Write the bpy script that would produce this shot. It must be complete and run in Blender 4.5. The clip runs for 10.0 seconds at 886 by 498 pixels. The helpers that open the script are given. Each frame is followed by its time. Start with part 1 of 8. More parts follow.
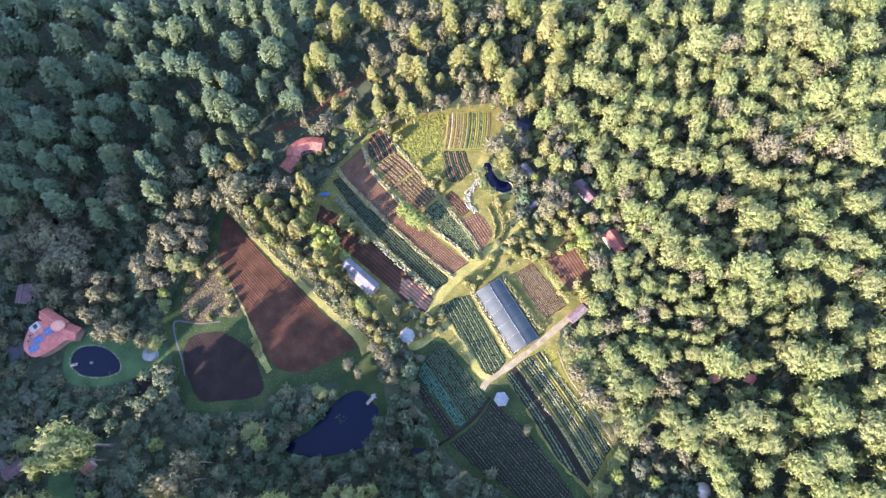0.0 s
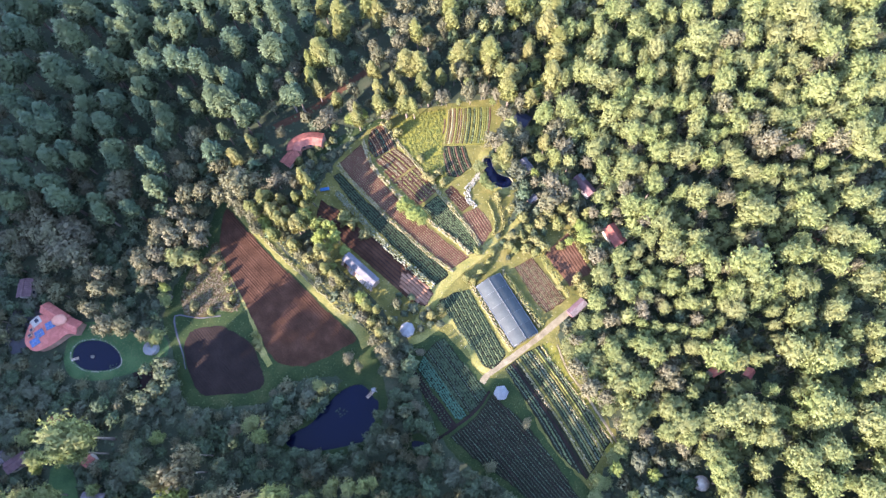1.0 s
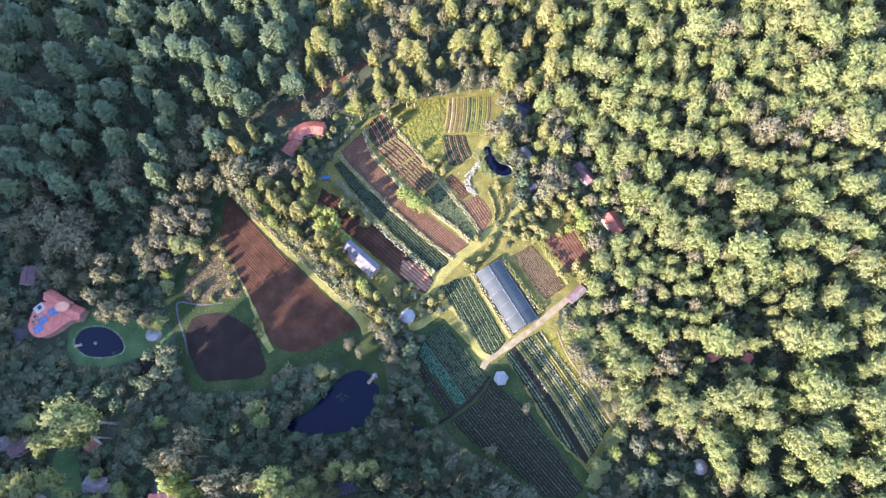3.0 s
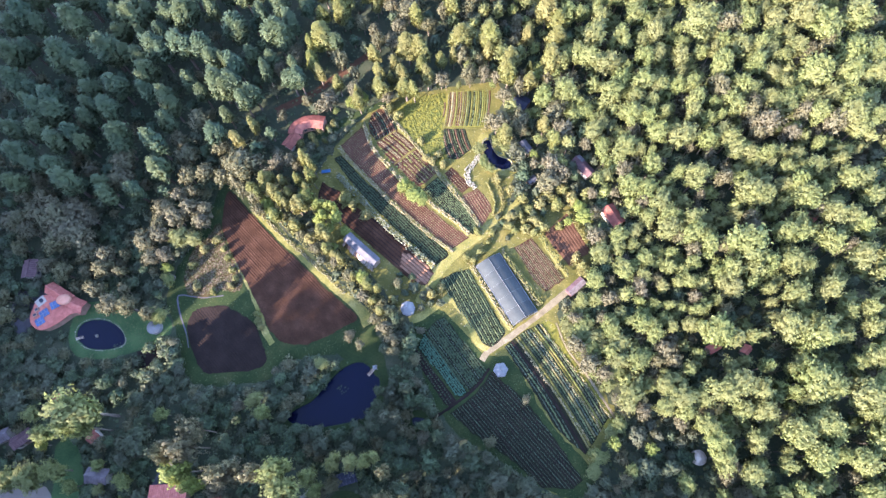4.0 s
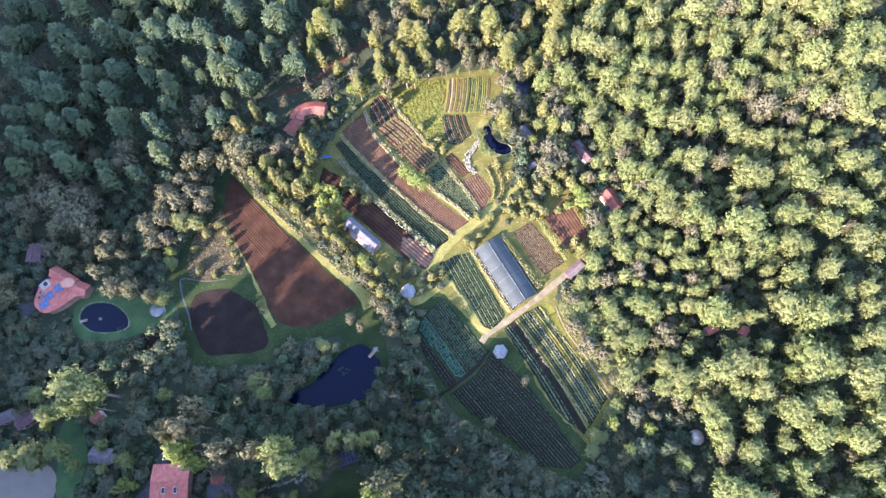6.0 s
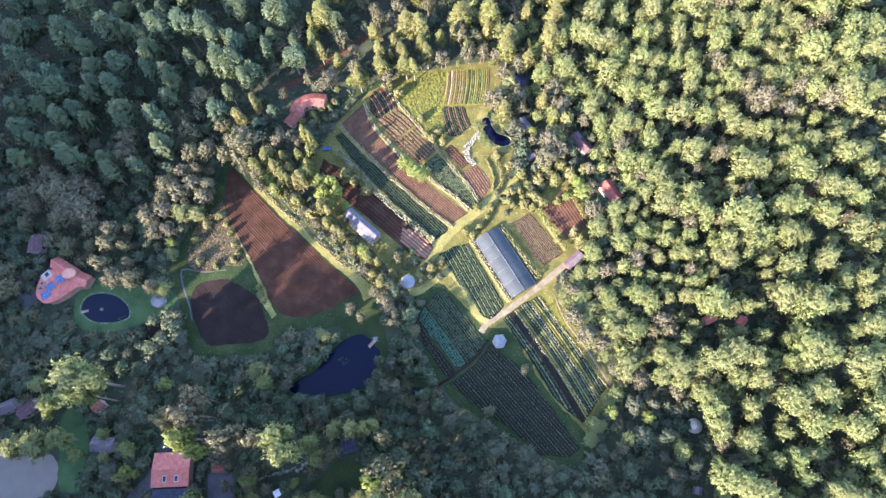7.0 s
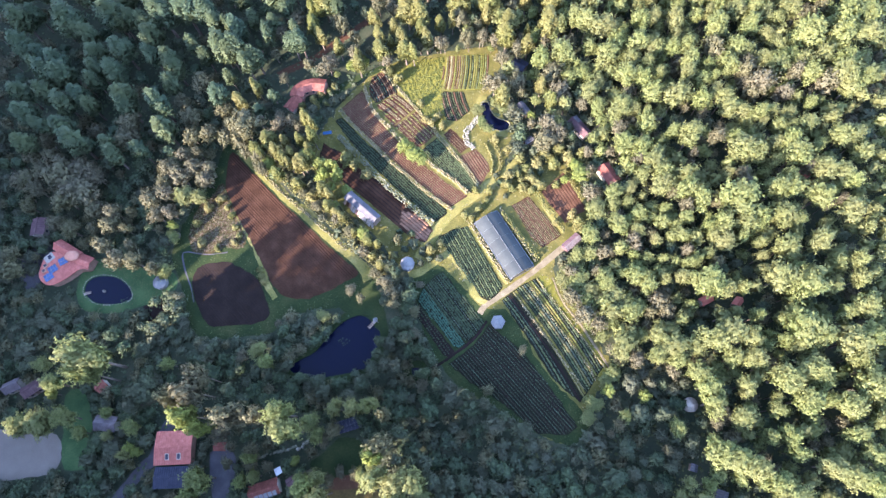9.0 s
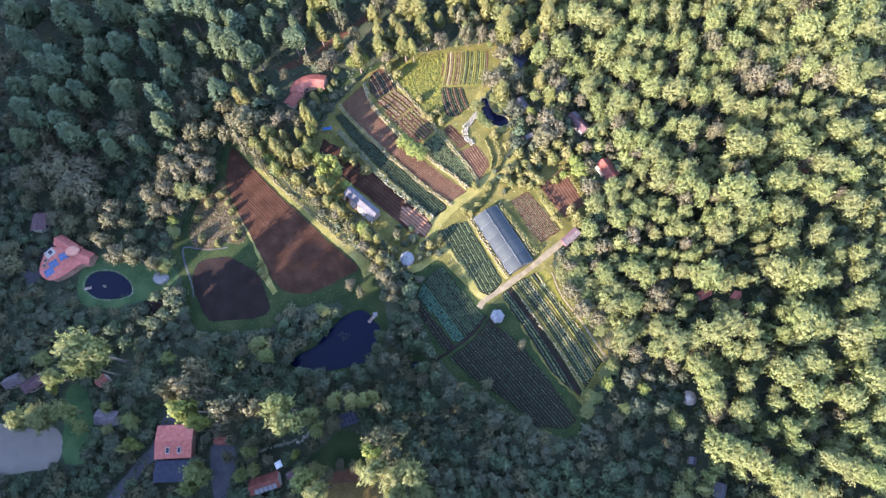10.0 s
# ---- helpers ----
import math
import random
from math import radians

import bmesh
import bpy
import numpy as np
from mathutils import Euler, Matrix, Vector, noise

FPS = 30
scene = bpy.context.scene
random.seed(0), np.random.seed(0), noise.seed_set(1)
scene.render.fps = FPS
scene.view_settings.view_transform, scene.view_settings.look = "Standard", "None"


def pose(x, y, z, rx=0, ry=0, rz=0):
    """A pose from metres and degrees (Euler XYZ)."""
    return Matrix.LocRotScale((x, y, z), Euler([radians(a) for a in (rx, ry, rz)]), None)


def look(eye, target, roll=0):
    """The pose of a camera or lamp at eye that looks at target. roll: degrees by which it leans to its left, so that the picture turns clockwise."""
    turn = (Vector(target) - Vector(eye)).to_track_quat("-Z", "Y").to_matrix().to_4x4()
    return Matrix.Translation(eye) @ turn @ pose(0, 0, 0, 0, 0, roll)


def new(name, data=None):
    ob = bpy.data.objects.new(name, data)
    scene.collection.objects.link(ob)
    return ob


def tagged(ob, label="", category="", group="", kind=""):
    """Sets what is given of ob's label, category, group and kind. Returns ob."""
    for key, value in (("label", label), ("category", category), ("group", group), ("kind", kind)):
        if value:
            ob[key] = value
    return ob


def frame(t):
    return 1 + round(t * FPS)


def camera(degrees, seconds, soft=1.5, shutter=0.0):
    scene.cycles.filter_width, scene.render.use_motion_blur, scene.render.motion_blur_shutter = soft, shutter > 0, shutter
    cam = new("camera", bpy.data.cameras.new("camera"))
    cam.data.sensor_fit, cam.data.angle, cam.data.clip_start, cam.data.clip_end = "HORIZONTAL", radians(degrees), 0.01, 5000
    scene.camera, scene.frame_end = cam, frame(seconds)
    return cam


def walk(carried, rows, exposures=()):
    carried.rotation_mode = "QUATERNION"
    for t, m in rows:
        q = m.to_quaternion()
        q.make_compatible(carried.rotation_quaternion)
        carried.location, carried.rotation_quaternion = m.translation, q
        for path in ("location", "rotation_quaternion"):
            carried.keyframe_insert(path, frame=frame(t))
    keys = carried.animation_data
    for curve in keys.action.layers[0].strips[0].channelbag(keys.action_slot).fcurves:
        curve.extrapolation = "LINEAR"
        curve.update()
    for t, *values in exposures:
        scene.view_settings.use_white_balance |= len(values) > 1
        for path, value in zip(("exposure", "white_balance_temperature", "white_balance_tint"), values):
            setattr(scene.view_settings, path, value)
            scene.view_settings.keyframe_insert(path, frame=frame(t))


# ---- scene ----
# ---- camera and its path ----
cam = camera(74.82, 10.0, soft=1.45)
PATH = [
    (0, (0.400, -34.897, 165.176), (0.3685, -34.2095, 163.2977), -7.42),
    (0.5, (0.340, -35.666, 165.153), (0.3082, -34.9796, 163.2749), -7.42),
    (1, (0.294, -36.480, 165.127), (0.2624, -35.7939, 163.2486), -7.43),
    (1.5, (0.248, -37.309, 165.101), (0.2156, -36.6230, 163.2224), -7.50),
    (2, (0.197, -38.163, 165.051), (0.1641, -37.4779, 163.1721), -7.53),
    (2.5, (0.147, -39.126, 165.031), (0.1133, -38.4424, 163.1521), -7.60),
    (4, (0.074, -42.281, 164.879), (0.0388, -41.5989, 162.9995), -7.79),
    (4.5, (0.059, -43.404, 164.875), (0.0216, -42.7237, 162.9947), -7.92),
    (5, (0.056, -44.569, 164.834), (0.0180, -43.8906, 162.9530), -8.02),
    (5.5, (0.060, -45.780, 164.784), (0.0209, -45.1006, 162.9034), -8.12),
    (7, (0.127, -49.584, 164.597), (0.0851, -48.9090, 162.7143), -8.38),
    (7.5, (0.094, -50.847, 164.583), (0.0514, -50.1740, 162.7002), -8.40),
    (8, (0.061, -52.062, 164.615), (0.0180, -51.3931, 162.7302), -8.46),
    (8.5, (0.015, -53.167, 164.649), (-0.0271, -52.4997, 162.7640), -8.43),
    (9, (-0.033, -54.156, 164.699), (-0.0752, -53.4917, 162.8128), -8.44),
    (9.5, (-0.121, -55.025, 164.731), (-0.1626, -54.3595, 162.8452), -8.36),
    (10, (-0.236, -55.827, 164.745), (-0.2757, -55.1627, 162.8591), -8.28),
]
walk(cam, [(t, look(eye, target, roll)) for t, eye, target, roll in PATH], [(0, 3.81, 5960, 25), (9.0, 3.81, 5960, 25), (10, 3.62, 5960, 25)])

# ---- light ----
SUN_ELEVATION = radians(21)
SUN_AZIMUTH = math.atan2(-0.62, -0.78)      # direction towards the sun, from the x axis
world = bpy.data.worlds.new("sky")
scene.world = world
world.use_nodes = True
sky = world.node_tree.nodes.new("ShaderNodeTexSky")
sky.sky_type = "NISHITA"
sky.sun_disc = False
sky.sun_elevation = SUN_ELEVATION
sky.sun_rotation = math.pi / 2 - SUN_AZIMUTH
sky.altitude = 1200
background = world.node_tree.nodes["Background"]
background.inputs["Strength"].default_value = 0.15
world.node_tree.links.new(sky.outputs[0], background.inputs["Color"])
sun = new("sun", bpy.data.lights.new("sun", "SUN"))
sun.data.energy = 3.5
sun.data.angle = radians(0.53)
sun.data.color = (1.0, 0.878, 0.715)
toward = Vector((math.cos(SUN_AZIMUTH) * math.cos(SUN_ELEVATION), math.sin(SUN_AZIMUTH) * math.cos(SUN_ELEVATION), math.sin(SUN_ELEVATION)))
sun.matrix_world = look(toward * 300, (0, 0, 0))

RNG = np.random.default_rng(11)

# ---- materials ----


def surface(name, colours, scale=0.5, rough=0.9, bump=0.3, metal=0.0, spec=0.08, fine=9.0, bump_size=0.05, vary=0.0, island=0.0):
    """Two scales of noise through a colour ramp, with a fine bump; vary and island shift single pieces."""
    m = bpy.data.materials.new(name)
    m.use_nodes = True
    nt = m.node_tree
    bsdf = nt.nodes["Principled BSDF"]
    bsdf.inputs["Roughness"].default_value = rough
    bsdf.inputs["Metallic"].default_value = metal
    bsdf.inputs["Specular IOR Level"].default_value = spec
    coord = nt.nodes.new("ShaderNodeTexCoord")
    wide = nt.nodes.new("ShaderNodeTexNoise")
    wide.inputs["Scale"].default_value = scale
    wide.inputs["Detail"].default_value = 4
    grain = nt.nodes.new("ShaderNodeTexNoise")
    grain.inputs["Scale"].default_value = scale * fine
    grain.inputs["Detail"].default_value = 3
    nt.links.new(coord.outputs["Object"], wide.inputs["Vector"])
    nt.links.new(coord.outputs["Object"], grain.inputs["Vector"])
    mix = nt.nodes.new("ShaderNodeMath")
    mix.operation = "MULTIPLY_ADD"
    nt.links.new(grain.outputs["Fac"], mix.inputs[0])
    mix.inputs[1].default_value = 0.55
    half = nt.nodes.new("ShaderNodeMath")
    half.operation = "MULTIPLY_ADD"
    nt.links.new(wide.outputs["Fac"], half.inputs[0])
    half.inputs[1].default_value = 0.75
    half.inputs[2].default_value = -0.15
    nt.links.new(half.outputs[0], mix.inputs[2])
    value = mix.outputs[0]
    for amount, node, socket in ((vary, "ShaderNodeObjectInfo", "Random"), (island, "ShaderNodeNewGeometry", "Random Per Island")):
        if amount:
            source = nt.nodes.new(node)
            shift = nt.nodes.new("ShaderNodeMath")
            shift.operation = "MULTIPLY_ADD"
            nt.links.new(source.outputs[socket], shift.inputs[0])
            shift.inputs[1].default_value = amount
            centre = nt.nodes.new("ShaderNodeMath")
            centre.operation = "ADD"
            nt.links.new(value, centre.inputs[0])
            centre.inputs[1].default_value = -amount / 2
            nt.links.new(centre.outputs[0], shift.inputs[2])
            value = shift.outputs[0]
    ramp = nt.nodes.new("ShaderNodeValToRGB")
    nt.links.new(value, ramp.inputs["Fac"])
    stops = ramp.color_ramp.elements
    n = len(colours)
    stops[0].position, stops[1].position = 0.28, 0.78
    for k in range(1, n - 1):
        stops.new(0.28 + 0.5 * k / (n - 1))
    for k, c in enumerate(colours):
        stops[k].color = (*c, 1)
    nt.links.new(ramp.outputs["Color"], bsdf.inputs["Base Color"])
    if bump:
        b = nt.nodes.new("ShaderNodeBump")
        b.inputs["Strength"].default_value = bump
        b.inputs["Distance"].default_value = bump_size
        nt.links.new(grain.outputs["Fac"], b.inputs["Height"])
        nt.links.new(b.outputs["Normal"], bsdf.inputs["Normal"])
    return m


def foliage(name, dark, light, other, patch=0.11, through_light=0.3):
    """Leaves: every leaf differs a little, every tree more, and patches of the wood drift towards a third colour."""
    m = bpy.data.materials.new(name)
    m.use_nodes = True
    nt = m.node_tree
    bsdf = nt.nodes["Principled BSDF"]
    bsdf.inputs["Roughness"].default_value = 0.6
    bsdf.inputs["Specular IOR Level"].default_value = 0.15
    geo = nt.nodes.new("ShaderNodeNewGeometry")
    info = nt.nodes.new("ShaderNodeObjectInfo")
    first = nt.nodes.new("ShaderNodeMix")
    first.data_type = "RGBA"
    first.inputs[6].default_value = (*dark, 1)
    first.inputs[7].default_value = (*light, 1)
    nt.links.new(geo.outputs["Random Per Island"], first.inputs[0])
    cells = nt.nodes.new("ShaderNodeTexNoise")
    cells.inputs["Scale"].default_value = patch
    cells.inputs["Detail"].default_value = 2
    nt.links.new(geo.outputs["Position"], cells.inputs["Vector"])
    add = nt.nodes.new("ShaderNodeMath")
    add.operation = "MULTIPLY_ADD"
    nt.links.new(info.outputs["Random"], add.inputs[0])
    add.inputs[1].default_value = 0.5
    nt.links.new(cells.outputs["Fac"], add.inputs[2])
    span = nt.nodes.new("ShaderNodeMapRange")
    span.inputs["From Min"].default_value = 0.45
    span.inputs["From Max"].default_value = 1.05
    span.inputs["To Max"].default_value = 0.85
    nt.links.new(add.outputs[0], span.inputs["Value"])
    second = nt.nodes.new("ShaderNodeMix")
    second.data_type = "RGBA"
    nt.links.new(span.outputs[0], second.inputs[0])
    nt.links.new(first.outputs[2], second.inputs[6])
    second.inputs[7].default_value = (*other, 1)
    nt.links.new(second.outputs[2], bsdf.inputs["Base Color"])
    leaf = nt.nodes.new("ShaderNodeBsdfTranslucent")
    nt.links.new(second.outputs[2], leaf.inputs["Color"])
    blend = nt.nodes.new("ShaderNodeMixShader")
    blend.inputs["Fac"].default_value = through_light
    nt.links.new(bsdf.outputs[0], blend.inputs[1])
    nt.links.new(leaf.outputs[0], blend.inputs[2])
    nt.links.new(blend.outputs[0], nt.nodes["Material Output"].inputs["Surface"])
    return m


FLOOR = surface("woodland_floor", [(0.016, 0.021, 0.013), (0.028, 0.034, 0.019), (0.05, 0.046, 0.028)], 0.16, 0.95, 0.5, fine=11)
# Lawn green darkened for the tree shade that lies on it.
LAWN_SHADE = surface("lawn", [(0.008, 0.015, 0.0055), (0.016, 0.025, 0.008), (0.035, 0.037, 0.0135)], 0.17, 0.9, 0.4, fine=12)
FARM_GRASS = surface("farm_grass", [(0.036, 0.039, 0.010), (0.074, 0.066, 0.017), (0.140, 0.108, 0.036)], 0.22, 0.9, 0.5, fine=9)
DRY_GRASS = surface("dry_grass", [(0.062, 0.064, 0.016), (0.122, 0.108, 0.031), (0.195, 0.158, 0.060)], 0.2, 0.9, 0.4, fine=10)
MEADOW = surface("rough_meadow", [(0.032, 0.028, 0.010), (0.066, 0.046, 0.016), (0.105, 0.075, 0.028)], 0.22, 0.95, 0.6, fine=8)
ROUGH = surface("weedy_ground", [(0.017, 0.013, 0.006), (0.036, 0.026, 0.011), (0.066, 0.046, 0.019)], 0.3, 0.95, 0.6, fine=8)
SOIL = surface("ploughed_soil", [(0.0175, 0.0082, 0.0048), (0.032, 0.0148, 0.0086), (0.053, 0.027, 0.016)], 0.25, 0.95, 0.7, fine=14, bump_size=0.1)
TERRACE = surface("orange_soil", [(0.087, 0.044, 0.026), (0.139, 0.074, 0.045), (0.191, 0.113, 0.074)], 0.4, 0.95, 0.7, fine=12, bump_size=0.1)
# Brown soil darkened to put the fields' shade into its colour.
SOIL_SHADE = surface("shaded_soil", [(0.0075, 0.0051, 0.0043), (0.0125, 0.0082, 0.0068), (0.020, 0.0133, 0.011)], 0.25, 0.95, 0.7, fine=14, bump_size=0.1)
# Greenish soil, darkened further to carry the shade over these plots.
SOIL_SHADE_GREEN = surface("shaded_green_soil", [(0.006, 0.0062, 0.0036), (0.010, 0.0105, 0.0058), (0.017, 0.0165, 0.009)], 0.3, 0.95, 0.6, fine=12)
SOIL_RED = surface("reddish_soil", [(0.038, 0.0180, 0.0105), (0.058, 0.0285, 0.0165), (0.084, 0.046, 0.028)], 0.4, 0.95, 0.7, fine=12, bump_size=0.1)
CLOVER = surface("clover", [(0.056, 0.056, 0.010), (0.100, 0.092, 0.016), (0.142, 0.120, 0.026)], 0.5, 0.9, 0.5, fine=8)
STRAW_BED = surface("straw_mulch", [(0.104, 0.080, 0.048), (0.168, 0.136, 0.080), (0.240, 0.200, 0.128)], 0.6, 0.95, 0.5)
DIRT = surface("dirt_track", [(0.074, 0.059, 0.035), (0.122, 0.100, 0.061), (0.174, 0.148, 0.100)], 0.5, 0.95, 0.4)
# The lawn again, lightened for the haze over the western gardens.
LAWN_HAZE = surface("hazy_lawn", [(0.018, 0.038, 0.014), (0.032, 0.060, 0.022), (0.055, 0.078, 0.030)], 0.2, 0.9, 0.4, fine=12)
GRAVEL = surface("gravel", [(0.105, 0.087, 0.070), (0.122, 0.102, 0.082), (0.139, 0.119, 0.096)], 0.25, 0.95, 0.3, fine=14)
STONE = surface("rim_stone", [(0.078, 0.069, 0.054), (0.132, 0.117, 0.093), (0.192, 0.174, 0.144)], 1.2, 0.9, 0.5, vary=0.3, island=0.3)
TILE_RED = surface("terracotta_tile", [(0.220, 0.064, 0.047), (0.308, 0.101, 0.075), (0.396, 0.154, 0.116)], 0.9, 0.8, 0.4, fine=8, vary=0.25)
TILE_DEEP = surface("old_red_roof", [(0.085, 0.029, 0.021), (0.140, 0.049, 0.035), (0.200, 0.080, 0.058)], 0.9, 0.8, 0.4, fine=8, vary=0.2)
# Terracotta lightened to put the sun on the villa's dome into it.
LIT_TILE = surface("sunlit_orange_tile", [(0.27, 0.115, 0.075), (0.35, 0.16, 0.105), (0.42, 0.21, 0.14)], 0.9, 0.8, 0.4)
TILE_PURPLE = surface("weathered_purple_roof", [(0.045, 0.025, 0.026), (0.071, 0.042, 0.042), (0.101, 0.068, 0.066)], 0.9, 0.85, 0.4, vary=0.2)
ADOBE = surface("adobe_wall", [(0.16, 0.085, 0.06), (0.22, 0.125, 0.09), (0.28, 0.17, 0.125)], 0.7, 0.9, 0.3)
BEIGE = surface("beige_canvas", [(0.16, 0.135, 0.11), (0.22, 0.19, 0.155), (0.28, 0.245, 0.2)], 0.8, 0.85, 0.2)
METAL = surface("weathered_sheet_metal", [(0.046, 0.044, 0.048), (0.066, 0.063, 0.067), (0.098, 0.093, 0.095)], 0.5, 0.85, 0.15, 0.0, 0.1)
PLASTIC = surface("milky_greenhouse_film", [(0.022, 0.026, 0.026), (0.029, 0.034, 0.033), (0.040, 0.045, 0.043)], 0.35, 0.6, 0.15, 0, 0.15, fine=6, vary=0.3)
FRAME = surface("galvanised_tube", [(0.087, 0.090, 0.096), (0.119, 0.121, 0.125)], 2.0, 0.45, 0.1, 0.6, 0.5)
CANVAS = surface("white_canvas", [(0.098, 0.096, 0.094), (0.124, 0.121, 0.119), (0.150, 0.146, 0.143)], 0.8, 0.85, 0.15)
TARP = surface("white_tarpaulin", [(0.42, 0.41, 0.4), (0.5, 0.49, 0.48), (0.56, 0.55, 0.54)], 0.8, 0.7, 0.15)
PLASTER = surface("pale_plaster", [(0.238, 0.204, 0.158), (0.311, 0.271, 0.215), (0.362, 0.328, 0.271)], 0.6, 0.9, 0.2)
WOOD = surface("grey_brown_wood", [(0.12, 0.085, 0.06), (0.22, 0.16, 0.12), (0.33, 0.26, 0.2)], 1.0, 0.85, 0.3, vary=0.3)
PANEL = surface("solar_glass", [(0.007, 0.021, 0.066), (0.012, 0.036, 0.102), (0.021, 0.054, 0.144)], 0.8, 0.25, 0.0, 0, 0.5, vary=0.3)
PAVING = surface("grey_paving", [(0.036, 0.034, 0.037), (0.050, 0.047, 0.050), (0.070, 0.065, 0.067)], 0.5, 0.9, 0.3, fine=10)
# Darkened so that the shed's lit roof looks shaded by trees.
SLATE = surface("shade_dark_roofing", [(0.014, 0.016, 0.025), (0.025, 0.026, 0.037), (0.037, 0.037, 0.049)], 0.8, 0.7, 0.3, vary=0.2)
GREY_TILE = surface("grey_brown_roofing", [(0.058, 0.045, 0.045), (0.090, 0.074, 0.074), (0.135, 0.117, 0.112)], 0.8, 0.85, 0.4, vary=0.25)
BLUE = surface("blue_tarpaulin", [(0.018, 0.05, 0.1), (0.03, 0.08, 0.15)], 1.2, 0.6, 0.1)
BARK = surface("bark", [(0.06, 0.045, 0.035), (0.12, 0.095, 0.075), (0.2, 0.17, 0.14)], 3.0, 0.95, 0.5)

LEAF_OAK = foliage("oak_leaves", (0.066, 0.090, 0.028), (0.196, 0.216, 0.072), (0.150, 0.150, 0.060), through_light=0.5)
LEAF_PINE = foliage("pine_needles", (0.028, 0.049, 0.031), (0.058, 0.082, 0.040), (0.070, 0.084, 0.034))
# Pine needles once more, with the sunlight put into their colour.
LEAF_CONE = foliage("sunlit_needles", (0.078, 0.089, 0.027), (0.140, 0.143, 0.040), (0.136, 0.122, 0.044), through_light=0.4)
LEAF_DRY = foliage("grey_leaves", (0.050, 0.046, 0.028), (0.120, 0.107, 0.066), (0.086, 0.084, 0.038))
# Shade is put into this leaf colour, mostly for trees in shadow.
LEAF_SHADE = foliage("shaded_leaves", (0.023, 0.038, 0.020), (0.066, 0.090, 0.041), (0.066, 0.067, 0.042))
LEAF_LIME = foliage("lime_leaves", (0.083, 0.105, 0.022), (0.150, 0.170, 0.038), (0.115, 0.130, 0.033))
LEAF_HEDGE = foliage("hedge_leaves", (0.058, 0.067, 0.019), (0.132, 0.131, 0.040), (0.144, 0.125, 0.050), 0.4)
STRAW = foliage("straw_stems", (0.12, 0.1, 0.055), (0.26, 0.215, 0.125), (0.11, 0.105, 0.05), 0.5, 0.1)
DEAD = foliage("dead_weeds", (0.045, 0.032, 0.02), (0.1, 0.072, 0.045), (0.07, 0.055, 0.03), 0.5, 0.1)
BLOSSOM = foliage("white_blossom", (0.13, 0.12, 0.085), (0.30, 0.28, 0.235), (0.082, 0.092, 0.040), 0.6, 0.1)
CROP_GREEN = foliage("green_crop", (0.034, 0.054, 0.023), (0.080, 0.106, 0.043), (0.104, 0.120, 0.052), 0.3)
# Crop green darkened so that its colour carries the shade on it.
CROP_SHADE = foliage("shaded_crop", (0.013, 0.023, 0.011), (0.034, 0.050, 0.021), (0.026, 0.036, 0.017), 0.3)
CROP_TEAL = foliage("blue_green_crop", (0.017, 0.053, 0.034), (0.034, 0.084, 0.053), (0.031, 0.064, 0.036), 0.3)
CROP_PALE = foliage("pale_crop", (0.10, 0.082, 0.048), (0.21, 0.176, 0.108), (0.125, 0.125, 0.055), 0.3)
WEEDS = foliage("weeds", (0.026, 0.037, 0.013), (0.060, 0.070, 0.024), (0.070, 0.065, 0.028), 0.3)
CROP_FROST = foliage("frosted_crop", (0.032, 0.050, 0.034), (0.080, 0.102, 0.070), (0.045, 0.058, 0.034), 0.3)
CROP_OLIVE = foliage("olive_crop", (0.036, 0.046, 0.010), (0.085, 0.090, 0.018), (0.10, 0.095, 0.022), 0.3)
CROP_LIME = foliage("yellow_green_crop", (0.07, 0.095, 0.022), (0.15, 0.17, 0.04), (0.12, 0.13, 0.04), 0.3)

WATER = bpy.data.materials.new("pond_water")
WATER.use_nodes = True
w = WATER.node_tree
b = w.nodes["Principled BSDF"]
b.inputs["Base Color"].default_value = (0.002, 0.003, 0.01, 1)
b.inputs["Roughness"].default_value = 0.08
b.inputs["IOR"].default_value = 1.33
b.inputs["Specular IOR Level"].default_value = 0.17
ripple = w.nodes.new("ShaderNodeTexNoise")
ripple.inputs["Scale"].default_value = 1.1
relief = w.nodes.new("ShaderNodeBump")
relief.inputs["Strength"].default_value = 0.08
relief.inputs["Distance"].default_value = 0.05
w.links.new(ripple.outputs["Fac"], relief.inputs["Height"])
w.links.new(relief.outputs["Normal"], b.inputs["Normal"])

# ---- geometry helpers ----


def mesh_from(name, verts, faces, material=None, smooth=False):
    me = bpy.data.meshes.new(name)
    me.from_pydata([tuple(v) for v in verts], [], faces)
    if material:
        me.materials.append(material)
    if smooth:
        me.polygons.foreach_set("use_smooth", [True] * len(me.polygons))
    me.update()
    return me


def big_mesh(name, verts, quads, material, normals=None):
    """A mesh from numpy arrays: verts (n, 3) and faces of equal size (m, k)."""
    me = bpy.data.meshes.new(name)
    quads = np.asarray(quads)
    me.vertices.add(len(verts))
    me.vertices.foreach_set("co", np.asarray(verts, dtype=np.float32).ravel())
    me.loops.add(quads.size)
    me.loops.foreach_set("vertex_index", quads.astype(np.int32).ravel())
    me.polygons.add(len(quads))
    k = quads.shape[1]
    me.polygons.foreach_set("loop_start", np.arange(0, quads.size, k, dtype=np.int32))
    me.materials.append(material)
    me.update(calc_edges=True)
    me.validate()
    if normals is not None:
        me.normals_split_custom_set_from_vertices(normals)
    return me


def part(name, data, parent, label="", place=None):
    """Links a mesh, or a bmesh, as one part under a thing or under a part."""
    ob = new(name, data)
    ob.parent = parent
    if place is not None:
        ob.matrix_basis = place
    if label:
        ob["label"] = label
    return ob


